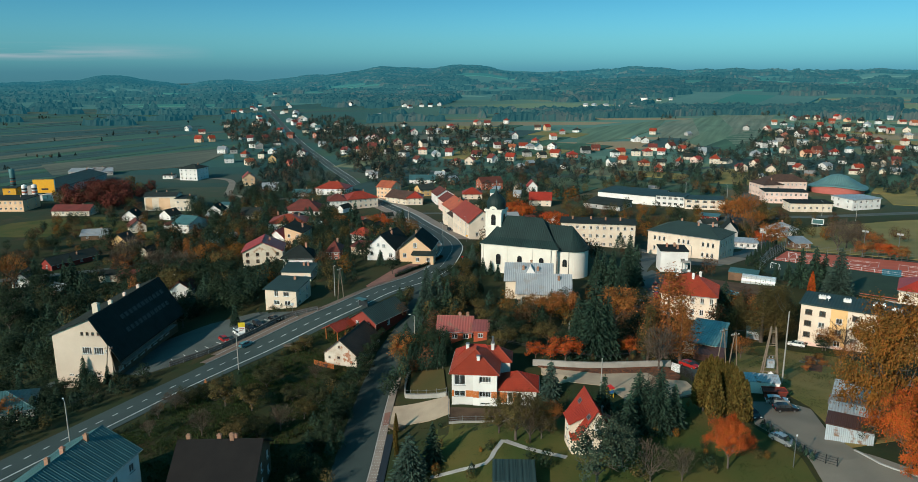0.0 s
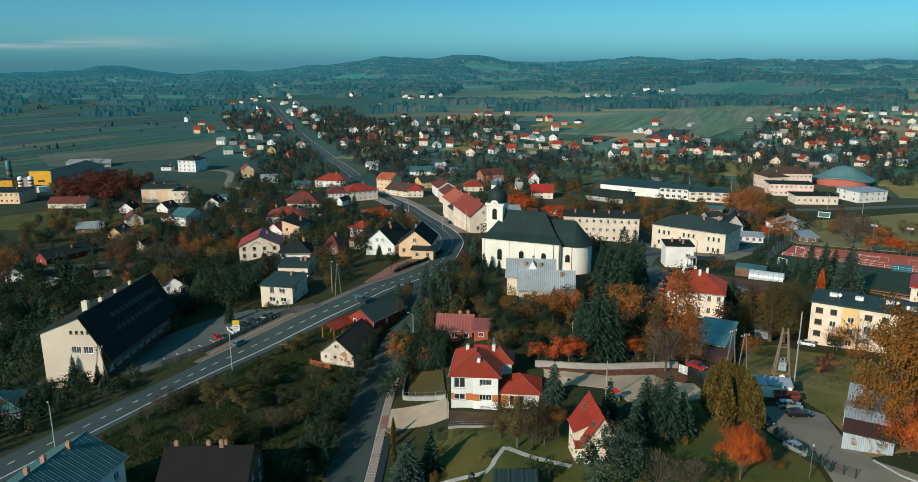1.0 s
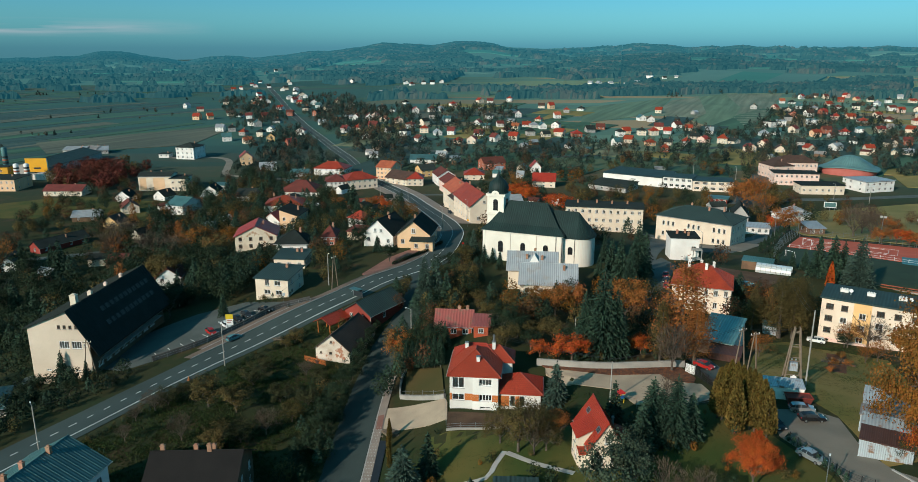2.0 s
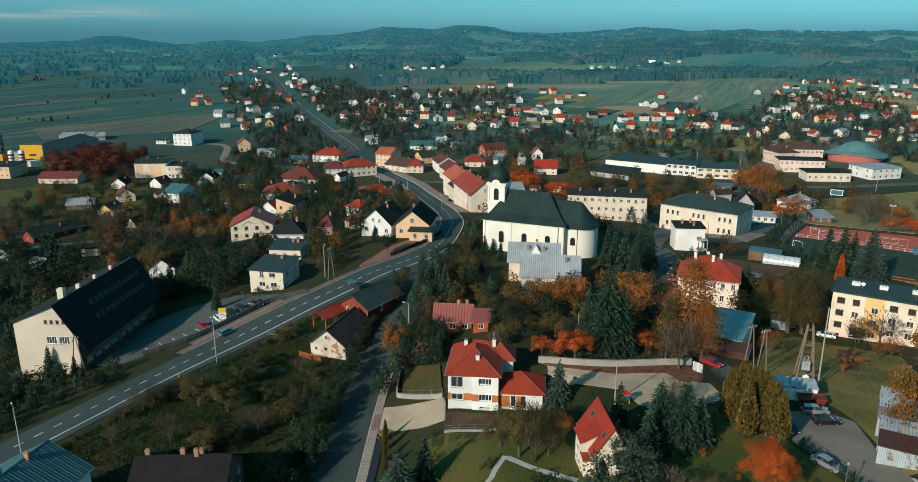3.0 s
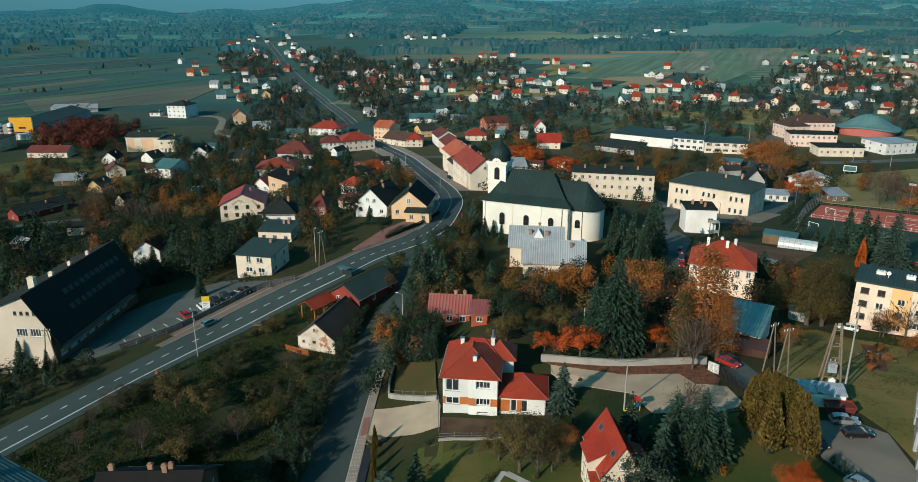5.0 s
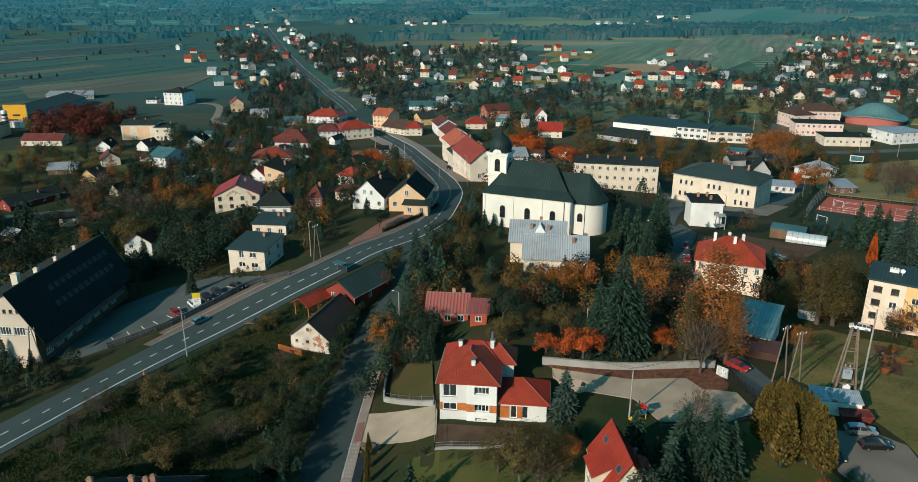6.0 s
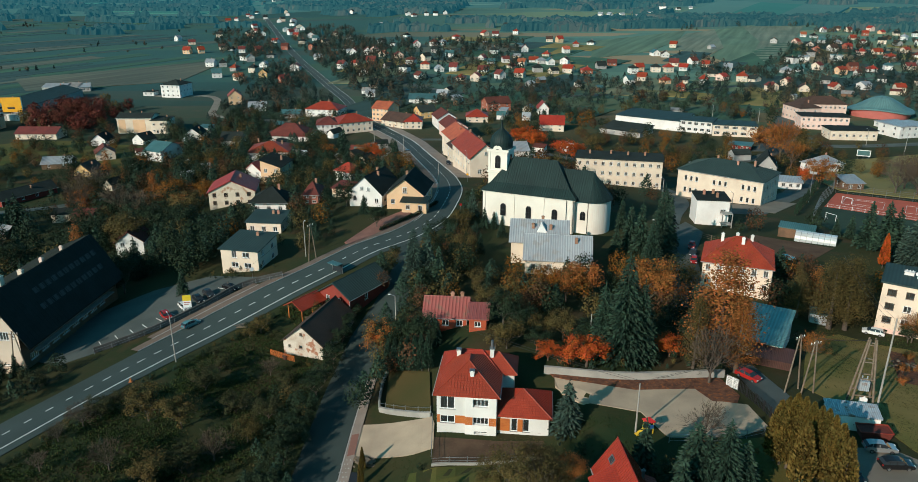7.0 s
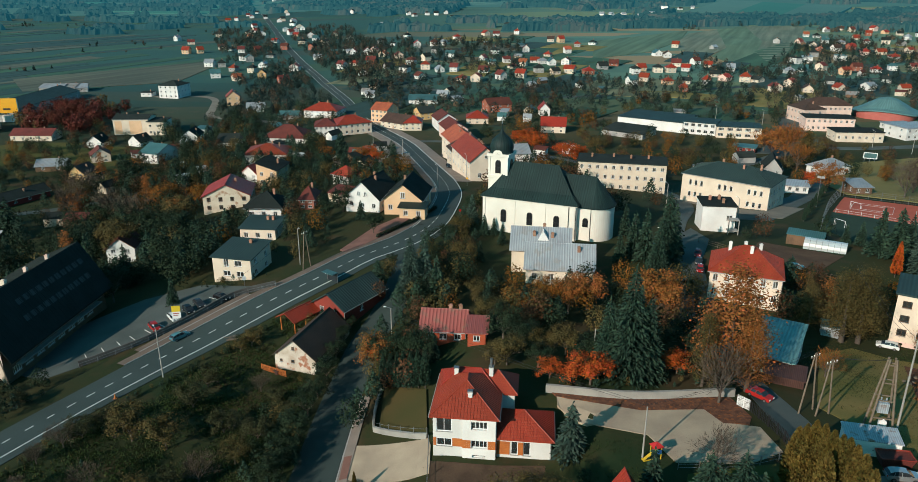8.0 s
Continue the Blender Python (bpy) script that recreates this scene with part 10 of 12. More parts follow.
def tree_meshes(kind, seed, fine):
    """Trunk and crown of a tree 10 m high. kind: shape and leaf colour, as in broad_orange, cone_spruce, column_thuja, bare_twig."""
    key = (kind, seed, fine)
    if key in TREES:
        return TREES[key]
    form, colour = kind.split("_")
    rng = np.random.default_rng(seed * 17 + 3)
    s, tips = Shape(), []
    if form in ("broad", "bare", "tall"):
        base = 2.0 if form != "bare" else 1.8
        s.bar((0, 0, -0.8), (0.05, 0.02, base), 0.26, 8, 0.2)
        for k in range(5 if form != "tall" else 0):
            an = k * math.tau / 5 + rng.uniform(-0.4, 0.4)
            lean = 0.75 if form == "broad" else (0.3 if form == "tall" else 0.6)
            way = Vector((math.cos(an) * lean, math.sin(an) * lean, 1)).normalized()
            limbs(s, Vector((0.05, 0.02, base)), way, 2.4 if form != "tall" else 3.0, 0.13, 3 if fine == 3 else 2, rng, tips)
        if form != "broad":
            s.bar((0.05, 0.02, base), (0.2, 0, 9.0), 0.16, 6, 0.02)
        pts = []
        top = max([t.z for t in tips] or [9.0])
        n = {("broad", 3): 34000, ("tall", 3): 9000, ("bare", 3): 4000, ("broad", 2): 8500, ("tall", 2): 7500, ("bare", 2): 3600, ("broad", 1): 3200, ("tall", 1): 2000, ("bare", 1): 1300}[form, fine]
        tips_a = np.array([[t.x, t.y, t.z] for t in tips] or [[0.0, 0.0, 5.0]])
        tips_a[:, 2] = 1.6 + (tips_a[:, 2] - 1.6) * (8.0 / max(top - 1.6, 1))
        if form == "tall":
            z = rng.uniform(1.6, 9.9, size=160)
            w = 2.3 * np.clip(1 - (z - 1.6) / 8.6, 0.04, 1) ** 0.7 * np.clip((z - 0.9) / 1.6, 0.3, 1)
            an = rng.uniform(0, math.tau, size=160)
            q = np.sqrt(rng.uniform(0.15, 1, size=160))
            tips_a = np.stack([np.cos(an) * w * q, np.sin(an) * w * q, z], axis=1)
        pick = rng.integers(0, len(tips_a), size=n)
        spread = {"broad": 0.42 if fine == 3 else 0.54, "tall": 0.40, "bare": 0.7}[form]
        pts = tips_a[pick] + rng.normal(size=(n, 3)) * spread * (0.5 + rng.random((len(tips_a), 1))[pick]) * (1, 1, 0.75)
        pts[:, 2] = np.maximum(pts[:, 2], 1.0)
        if form == "bare":
            out = pts - np.array([0, 0, 2.5])
            out /= np.linalg.norm(out, axis=1)[:, None] + 1e-6
            crown = quads("crown", pts, 0.10 if fine == 1 else 0.075, [LEAVES[colour]], long=11, seed=seed, lie=out)
        else:
            crown = quads("crown", pts, {1: 0.34, 2: 0.19, 3: 0.165}[fine] * (0.75 if form == "tall" else 1), [LEAVES[colour]], seed=seed, face=(pts - tips_a[pick]) + 0.35 * (pts - (0, 0, 4.5)) + (0, 0, 0.5))
    elif form == "cone":
        s.bar((0, 0, -0.8), (0, 0, 9.6), 0.2, 7, 0.02)
        pts, lie = [], []
        levels = 24 if fine == 1 else 34
        for k in range(levels):
            z = 0.9 + 8.9 * k / levels
            reach = 2.3 * (1 - z / 10.2) ** 0.85 + 0.12
            arms = max(4, int((13 if fine == 1 else 24) * (reach / 2.3) + 3))
            for j in range(arms):
                an = j * math.tau / arms + k * 0.7 + rng.uniform(-0.25, 0.25)
                far = reach * rng.uniform(0.72, 1.12)
                m = max(2, int(far * (4.2 if fine == 1 else 7.5)))
                for i in range(m):
                    q = (i + 0.7) / m
                    d = far * q
                    pts.append((math.cos(an) * d + rng.normal(0, 0.05), math.sin(an) * d + rng.normal(0, 0.05), z - 0.35 * d * q + rng.normal(0, 0.06)))
                    lie.append((math.cos(an), math.sin(an), -0.4))
        pts += [(0, 0, 9.7), (0, 0, 9.9), (0, 0, 10.1)]
        lie += [(0, 0, 1)] * 3
        crown = quads("crown", pts, 0.40 if fine == 1 else 0.17, [LEAVES[colour]], long=1.5 if fine == 1 else 2.3, seed=seed, lie=lie)
    else:
        # column: dense upright scales
        s.bar((0, 0, -0.8), (0, 0, 8.5), 0.15, 6, 0.03)
        n = 2400 if fine == 1 else 5000
        z = rng.uniform(0.1, 1, size=n) ** 0.9
        w = 1.35 * np.clip(1 - z ** 1.9, 0, 1) ** 0.8 * (0.72 + 0.28 * np.clip(z / 0.25, 0, 1))
        an = rng.uniform(0, math.tau, size=n)
        lump = 1 + 0.12 * np.sin(an * 5 + z * 9) + 0.08 * np.sin(an * 9 - z * 17)
        q = w * lump * rng.uniform(0.72, 1.05, size=n)
        pts = np.stack([np.cos(an) * q, np.sin(an) * q, 0.1 + z * 9.9], axis=1)
        crown = quads("crown", pts, 0.3 if fine == 1 else 0.2, [LEAVES[colour]], long=1.8, seed=seed, lie=np.stack([np.cos(an) * 0.4, np.sin(an) * 0.4, np.ones(n)], axis=1))
    trunk = s.mesh("trunk", BIRCH_BARK if colour == "gold" and form == "tall" else BARK, weld=False)
    TREES[key] = (trunk, crown)
    return TREES[key]


TREE_LABEL = {
    "broad_orange": "broadleaf tree with bright orange autumn leaves", "broad_rust": "broadleaf tree with rusty brown autumn leaves", "broad_red": "broadleaf tree with dark red autumn leaves",
    "broad_olive": "broadleaf tree with olive-green autumn leaves", "broad_green": "dark green broadleaf tree beside the houses", "broad_gold": "broad tree with golden brown autumn leaves",
    "bare_twig": "bare broadleaf tree with thin grey twigs", "bare_rust": "thin tree with a few last rusty leaves", "cone_spruce": "dark green spruce with drooping branches", "cone_blue": "blue-green spruce in a garden",
    "broad_pine": "bushy pine with grey-green needles", "column_thuja": "dense olive-green columnar thuja", "column_orange": "narrow upright tree with dense bright orange leaves", "column_spruce": "narrow dark green conifer", "tall_rust": "tall rust-brown larch with thin drooping branches", "tall_gold": "tall golden brown birch with a pale trunk",
    "tall_orange": "narrow upright tree with bright orange leaves", "broad_shrub": "dense green garden bush", "tall_olive": "tall tree with thin olive-brown leaves"}
tree_count = [0]


def tree(x, y, h, kind, wide=1.0, fine=0, group="", label="", dz=0.0):
    """A tree h metres high standing on the ground; wide stretches its crown sideways."""
    tree_count[0] += 1
    k = tree_count[0]
    fine = fine or (2 if h > 8.5 and y < 150 or h > 12 and y < 200 else 1)
    trunk, crown = tree_meshes(kind, k % 4, fine)
    sc = h / 10
    bush = kind == "broad_shrub"
    ob = new("bush" if bush else "tree", trunk)
    ob.matrix_basis = at(x, y, k * 77.3 % 360, dz - (0.12 * h if bush else 0)) @ Matrix.Diagonal((sc * wide, sc * wide, sc, 1))
    part("crown", crown, None, ob)
    return tagged(ob, label or TREE_LABEL[kind], "bush" if bush else "tree", group)


# ---------------------------------------------------------------- the trees close by
tree(62.7, 89.5, 19.6, 'broad_gold', 0.74, fine=3)
tree(56.2, 74.5, 11.9, 'broad_orange', 0.8, fine=3)
tree(56.3, 83.9, 3.4, 'broad_shrub', 0.9)
tree(38.8, 99.6, 9.0, 'column_thuja', 1.22, group='thuja clump')
tree(39.9, 98.2, 9.7, 'column_thuja', 1.22, group='thuja clump')
tree(40.9, 96.5, 9.4, 'column_thuja', 1.22, group='thuja clump')
tree(41.8, 95.2, 8.9, 'column_thuja', 1.22, group='thuja clump')
tree(38.4, 100.4, 8.1, 'column_thuja', 1.22, group='thuja clump')
tree(39.2, 98.7, 9.9, 'column_thuja', 1.22, group='thuja clump')
tree(40.3, 97.1, 9.6, 'column_thuja', 1.22, group='thuja clump')
tree(41.4, 96.0, 9.3, 'column_thuja', 1.22, group='thuja clump')
tree(42.3, 94.4, 8.3, 'column_thuja', 1.22, group='thuja clump')
tree(42.6, 93.0, 7.4, 'column_thuja', 1.22, group='thuja clump')
tree(38.9, 94.9, 8.4, 'column_thuja', 1.22, group='thuja clump')
tree(35.5, 80.0, 7.4, 'broad_orange', 0.78, fine=3)
tree(41.5, 128.4, 18.1, 'tall_rust', 1.5)
tree(42.8, 124.6, 12.1, 'tall_rust', 1.2)
tree(36.8, 125.8, 11.7, 'tall_olive', 0.9)
tree(26.5, 127.6, 17.7, 'cone_spruce', 1.1)
tree(23.6, 129.1, 12.6, 'cone_spruce', 1)
tree(29.1, 127.7, 13.5, 'cone_spruce', 1)
tree(42.0, 182.7, 12.0, 'cone_spruce', 1)
tree(45.5, 179.0, 17.1, 'cone_spruce', 1)
tree(40.3, 186.0, 10.4, 'cone_spruce', 1)
tree(35.2, 199.6, 5.3, 'cone_spruce', 1)
tree(42.0, 172.0, 12.4, 'cone_spruce', 1)
tree(36.3, 181.7, 7.4, 'cone_spruce', 1)
tree(49.5, 187.1, 11.7, 'cone_spruce', 1)
tree(41.3, 199.9, 8.0, 'cone_spruce', 1)
tree(36.5, 151.9, 9.9, 'broad_rust', 1.1)
tree(25.2, 156.1, 7.3, 'broad_rust', 1.2)
tree(17.7, 154.8, 6.6, 'broad_gold', 1.1)
tree(13.8, 152.1, 5.7, 'broad_rust', 1.1)
tree(21.4, 153.2, 6.7, 'broad_rust', 1)
tree(39.1, 150.0, 8.4, 'broad_rust', 1)
tree(15.2, 128.0, 3.3, 'broad_orange', 1.5)
tree(20.8, 126.0, 5.3, 'broad_orange', 1.5)
tree(18.5, 126.8, 3.0, 'broad_orange', 1.5)
tree(34.4, 129.8, 3.6, 'broad_orange', 1.5)
tree(23.3, 127.7, 3.7, 'broad_orange', 1.5)
tree(32.9, 130.5, 3.1, 'broad_orange', 1.5)
tree(-7.7, 164.4, 12.8, 'cone_blue', 1.1)
tree(-5.0, 165.4, 11.0, 'cone_blue', 1.1)
tree(-2.5, 159.9, 9.6, 'cone_spruce', 1.1)
tree(9.8, 199.6, 4.5, 'cone_spruce', 1.1)
tree(6.1, 182.1, 5.0, 'cone_spruce', 1.1)
tree(9.0, 140.9, 6.0, 'broad_green', 1.2)
tree(11.9, 137.2, 5.2, 'broad_green', 1.2)
tree(14.8, 135.4, 4.5, 'broad_olive', 1.2)
tree(18.5, 135.5, 5.1, 'broad_olive', 1.2)
tree(21.1, 132.6, 4.8, 'broad_green', 1.2)
tree(6.2, 147.6, 4.8, 'broad_olive', 1.2)
tree(37.9, 137.2, 6.5, 'broad_green', 1.2)
tree(39.3, 133.1, 5.7, 'broad_green', 1.2)
tree(9.1, 132.1, 5.0, 'broad_olive', 1.2)
tree(13.8, 131.3, 4.0, 'broad_green', 1.2)
tree(7.3, 132.2, 3.8, 'broad_olive', 1.2)
tree(1.2, 171.1, 6.3, 'broad_green', 1.2)
tree(2.8, 179.4, 5.7, 'broad_olive', 1.2)
tree(4.6, 158.7, 4.4, 'broad_olive', 1.2)
tree(16.0, 111.3, 8.2, 'cone_blue', 1.4)
tree(8.5, 94.8, 7.8, 'broad_olive', 1.2, fine=2)
tree(10.6, 93.6, 6.4, 'bare_twig', 1.1)
tree(10.9, 96.1, 6.2, 'broad_olive', 1.35, fine=2)
tree(6.1, 97.8, 5.0, 'broad_olive', 1.2, fine=2)
tree(13.8, 96.5, 5.2, 'broad_rust', 0.9, fine=2)
tree(12.4, 94.3, 4.9, 'broad_olive', 1)
tree(22.2, 83.2, 6.1, 'broad_pine', 1)
tree(27.0, 94.2, 9.8, 'cone_spruce', 1.5)
tree(29.9, 93.1, 10.4, 'cone_spruce', 1.3)
tree(28.1, 93.6, 8.6, 'cone_spruce', 1.3)
tree(32.4, 94.0, 7.0, 'cone_spruce', 1.4)
tree(24.8, 91.0, 7.6, 'cone_spruce', 1.3)
tree(22.6, 98.3, 7.9, 'cone_spruce', 1.1)
tree(24.9, 78.8, 5.0, 'bare_twig', 1.1)
tree(28.9, 78.2, 4.4, 'bare_twig', 1)
tree(18.0, 79.3, 8.2, 'broad_pine', 1.1)
tree(21.2, 85.1, 7.0, 'broad_pine', 0.9)
tree(32.2, 105.9, 4.4, 'bare_twig', 1.3)
tree(37.6, 120.7, 8.4, 'bare_twig', 1, label='slender bare tree with a pale trunk in the bed')
tree(70.0, 127.9, 1.7, 'broad_rust', 1.3)
tree(75.0, 134.3, 1.8, 'broad_rust', 1.3)
tree(66.3, 122.1, 1.6, 'broad_rust', 1.3)
tree(72.5, 127.8, 1.7, 'broad_rust', 1.3)
tree(86.0, 144.6, 7.4, 'bare_twig', 1.2)
tree(81.1, 144.6, 3.4, 'broad_green', 1.2)
tree(-7.7, 91.3, 8.9, 'cone_blue', 1.8)
tree(-4.3, 94.8, 7.5, 'cone_spruce', 1.2)
tree(-10.4, 100.8, 3.9, 'column_thuja', 0.8)
tree(-10.8, 103.8, 3.9, 'column_thuja', 0.8)
tree(-11.1, 106.9, 4.0, 'column_thuja', 0.8)
tree(-11.2, 109.6, 4.0, 'column_thuja', 0.8)
tree(-11.4, 141.1, 7.2, 'broad_rust', 1)
tree(-12.2, 141.1, 5.9, 'broad_orange', 0.8)
tree(-10.0, 134.1, 6.5, 'column_spruce', 1)
tree(-8.8, 133.6, 6.5, 'column_spruce', 1)
tree(-7.7, 133.0, 6.5, 'column_spruce', 1)
tree(-6.7, 132.4, 6.6, 'column_spruce', 1)
tree(-5.5, 131.7, 6.6, 'column_spruce', 1)
tree(-4.4, 131.2, 6.7, 'column_spruce', 1)
tree(-3.3, 130.5, 6.6, 'column_spruce', 1)
tree(-10.1, 140.8, 6.5, 'broad_green', 1.2)
tree(-8.6, 140.5, 6.3, 'cone_spruce', 1.2)
tree(-7.1, 140.0, 6.2, 'broad_green', 1.2)
tree(-5.5, 139.3, 6.0, 'cone_spruce', 1.2)
tree(-3.9, 138.7, 5.8, 'broad_green', 1.2)
tree(-2.5, 138.2, 5.7, 'cone_spruce', 1.2)
tree(-17.9, 160.0, 2.6, 'broad_green', 1.1)
tree(-18.7, 155.9, 2.9, 'broad_green', 1.1)
tree(-19.1, 151.2, 3.4, 'broad_green', 1.1)
tree(-19.7, 146.3, 4.0, 'broad_green', 1.1)
tree(-20.3, 140.2, 4.6, 'broad_green', 1.1)
tree(-20.8, 134.8, 4.8, 'broad_green', 1.1)
tree(-21.3, 129.7, 4.8, 'broad_green', 1.1)
tree(-21.5, 123.9, 4.8, 'broad_green', 1.1)
tree(-21.7, 120.1, 4.2, 'broad_green', 1.1)
tree(-14.1, 173.4, 3.2, 'broad_green', 1.1)
tree(-14.7, 169.0, 3.2, 'broad_green', 1.1)
tree(-15.8, 164.9, 2.9, 'broad_green', 1.1)
tree(-12.9, 179.9, 2.8, 'broad_green', 1.1)
tree(-22.4, 117.1, 4.7, 'broad_green', 1.1)
tree(-19.3, 200.8, 5.4, 'broad_green', 1.1)
tree(-22.5, 112.7, 4.5, 'broad_green', 1.1)
tree(-22.7, 106.4, 4.4, 'broad_green', 1.1)
tree(-53.9, 120.3, 4.2, 'bare_twig', 1.2)
tree(-52.5, 122.8, 4.2, 'broad_shrub', 1.2)
tree(-49.9, 125.2, 3.6, 'broad_shrub', 1.2)
tree(-45.0, 122.2, 6.0, 'broad_olive', 1.2)
tree(-39.6, 120.8, 5.4, 'broad_olive', 1.2)
tree(-39.5, 131.4, 5.1, 'broad_shrub', 1.2)
tree(-39.2, 137.5, 4.0, 'broad_shrub', 1.2)
tree(-55.7, 116.6, 2.9, 'bare_twig', 1.2)
tree(-32.8, 125.2, 4.3, 'broad_shrub', 1.2)
tree(-45.6, 110.5, 4.5, 'bare_twig', 1.2)
tree(-39.1, 107.5, 5.0, 'broad_olive', 1.2)
tree(-32.4, 113.4, 4.6, 'bare_twig', 1.2)
tree(-29.0, 117.9, 4.1, 'broad_olive', 1.2)
tree(-35.9, 110.6, 4.5, 'broad_shrub', 1.2)
tree(-30.3, 136.5, 3.3, 'bare_twig', 1.2)
tree(-35.5, 150.5, 3.6, 'broad_olive', 1.2)
tree(-37.1, 148.8, 2.8, 'broad_olive', 1.2)
tree(-54.6, 109.8, 2.8, 'bare_twig', 1.2)
tree(-27.4, 123.8, 4.3, 'broad_shrub', 1.2)
tree(-27.2, 133.3, 3.2, 'broad_shrub', 1.2)
tree(-82.7, 143.1, 7.0, 'cone_spruce', 1.1)
tree(-77.0, 141.9, 4.4, 'cone_spruce', 1.1)
tree(-95.0, 139.4, 7.3, 'cone_spruce', 1.1)
tree(-91.8, 141.1, 4.1, 'broad_green', 1.3)
tree(-86.3, 140.8, 3.6, 'broad_green', 1.3)
tree(-68.6, 133.3, 3.6, 'broad_shrub', 1.3)
tree(-88.7, 125.2, 4.9, 'broad_rust', 1.2)
tree(-101.7, 143.8, 5.5, 'broad_green', 1.3)
tree(-89.0, 131.9, 3.8, 'broad_green', 1.2)
tree(-84.7, 133.1, 3.8, 'broad_green', 1.2)
tree(-75.4, 132.0, 3.2, 'broad_green', 1.2)
tree(-82.9, 115.3, 3.4, 'broad_green', 1.3)
tree(-161.0, 261.8, 12.1, 'cone_spruce', 1.1)
tree(-169.9, 261.9, 12.8, 'bare_rust', 1.1)
tree(-111.4, 227.3, 10.0, 'broad_green', 1.1)
tree(-133.7, 224.4, 12.3, 'broad_green', 1.1)
tree(-135.4, 213.7, 11.8, 'cone_spruce', 1.1)
tree(-132.6, 275.0, 12.3, 'bare_twig', 1.1)
tree(-101.0, 211.6, 11.7, 'tall_rust', 1.0)
tree(-149.9, 227.4, 11.8, 'broad_green', 1.1)
tree(-155.4, 252.9, 11.2, 'broad_green', 1.1)
tree(-137.5, 292.3, 12.8, 'bare_twig', 1.1)
tree(-103.7, 219.8, 10.8, 'broad_green', 1.1)
tree(-146.8, 256.2, 12.1, 'cone_spruce', 1.1)
tree(-135.1, 221.6, 9.1, 'cone_spruce', 1.1)
tree(-121.9, 212.2, 10.6, 'broad_green', 1.1)
tree(-142.9, 254.1, 14.5, 'cone_spruce', 1.1)
tree(-141.5, 211.3, 11.0, 'broad_green', 1.1)
tree(-91.3, 224.2, 10.8, 'cone_spruce', 1.1)
tree(-76.4, 221.6, 8.9, 'broad_green', 1.1)
tree(-70.8, 212.7, 9.6, 'broad_green', 1.1)
tree(-82.9, 187.5, 7.6, 'broad_green', 1.1)
tree(-93.6, 207.1, 10.7, 'cone_spruce', 1.1)
tree(-57.1, 169.9, 6.0, 'cone_spruce', 1.1)
tree(-95.8, 241.3, 11.1, 'bare_twig', 1.1)
tree(-77.3, 230.4, 10.5, 'broad_olive', 1.1)
tree(-94.0, 233.2, 10.5, 'broad_green', 1.1)
tree(-100.9, 256.5, 8.8, 'broad_green', 1.1)
tree(-74.8, 188.0, 10.2, 'cone_spruce', 1.1)
tree(-82.8, 185.4, 8.0, 'broad_green', 1.1)
tree(-112.7, 261.8, 12.4, 'bare_twig', 1.1)
tree(-75.5, 224.0, 7.7, 'broad_olive', 1.1)
tree(-75.9, 213.9, 7.4, 'broad_green', 1.1)
tree(-73.9, 178.7, 8.5, 'broad_green', 1.1)
tree(-83.6, 224.8, 9.4, 'broad_green', 1.1)
tree(-91.8, 219.4, 10.2, 'broad_olive', 1.1)
tree(-60.9, 193.7, 6.8, 'cone_spruce', 1.1)
tree(-87.4, 211.5, 10.4, 'broad_olive', 1.1)
tree(-97.4, 309.9, 7.7, 'tall_rust', 1.1)
tree(-98.3, 255.4, 8.1, 'bare_rust', 1.1)
tree(-96.5, 264.9, 9.9, 'broad_gold', 1.1)
tree(-128.9, 309.0, 12.4, 'broad_green', 1.1)
tree(-108.5, 268.8, 8.1, 'broad_gold', 1.1)
tree(-111.0, 284.9, 10.3, 'tall_rust', 1.1)
tree(-133.8, 313.0, 10.2, 'tall_rust', 1.1)
tree(-75.5, 252.5, 6.4, 'broad_green', 1.1)
tree(-132.9, 278.9, 10.0, 'broad_rust', 1.1)
tree(-81.9, 257.4, 8.4, 'broad_gold', 1.1)
tree(-85.6, 247.2, 7.0, 'broad_rust', 1.1)
tree(-150.1, 331.9, 11.4, 'tall_rust', 1.1)
tree(-137.9, 288.7, 10.9, 'broad_olive', 1.1)
tree(-22.3, 281.0, 9.0, 'cone_spruce', 1.3)
tree(-24.0, 212.8, 5.2, 'cone_spruce', 1.4)
tree(-30.0, 222.0, 6.0, 'broad_green', 1.2)
tree(96.1, 188.5, 11.0, 'cone_spruce', 1.2)
tree(98.5, 185.7, 12.0, 'cone_spruce', 1.2)
tree(101.9, 187.0, 10.0, 'cone_spruce', 1.2)
tree(96.2, 196.0, 6.1, 'cone_spruce', 1.2)
tree(93.5, 197.7, 4.9, 'cone_spruce', 1.2)
tree(100.4, 176.2, 14.0, 'cone_blue', 1.4)
tree(92.9, 175.5, 7.9, 'column_orange', 1)
tree(99.1, 179.2, 8.0, 'cone_blue', 1.2)
tree(69.4, 149.7, 13.5, 'tall_olive', 1.5)
tree(75.2, 154.4, 13.0, 'tall_olive', 1.4)
tree(65.1, 153.6, 9.3, 'tall_olive', 1.1, fine=2)
tree(72.5, 149.8, 13.2, 'tall_olive', 1.4)
tree(71.2, 159.9, 8.1, 'tall_rust', 1.3)
tree(79.2, 157.2, 7.9, 'tall_olive', 1.3)
tree(70.1, 164.8, 6.8, 'tall_olive', 0.95)
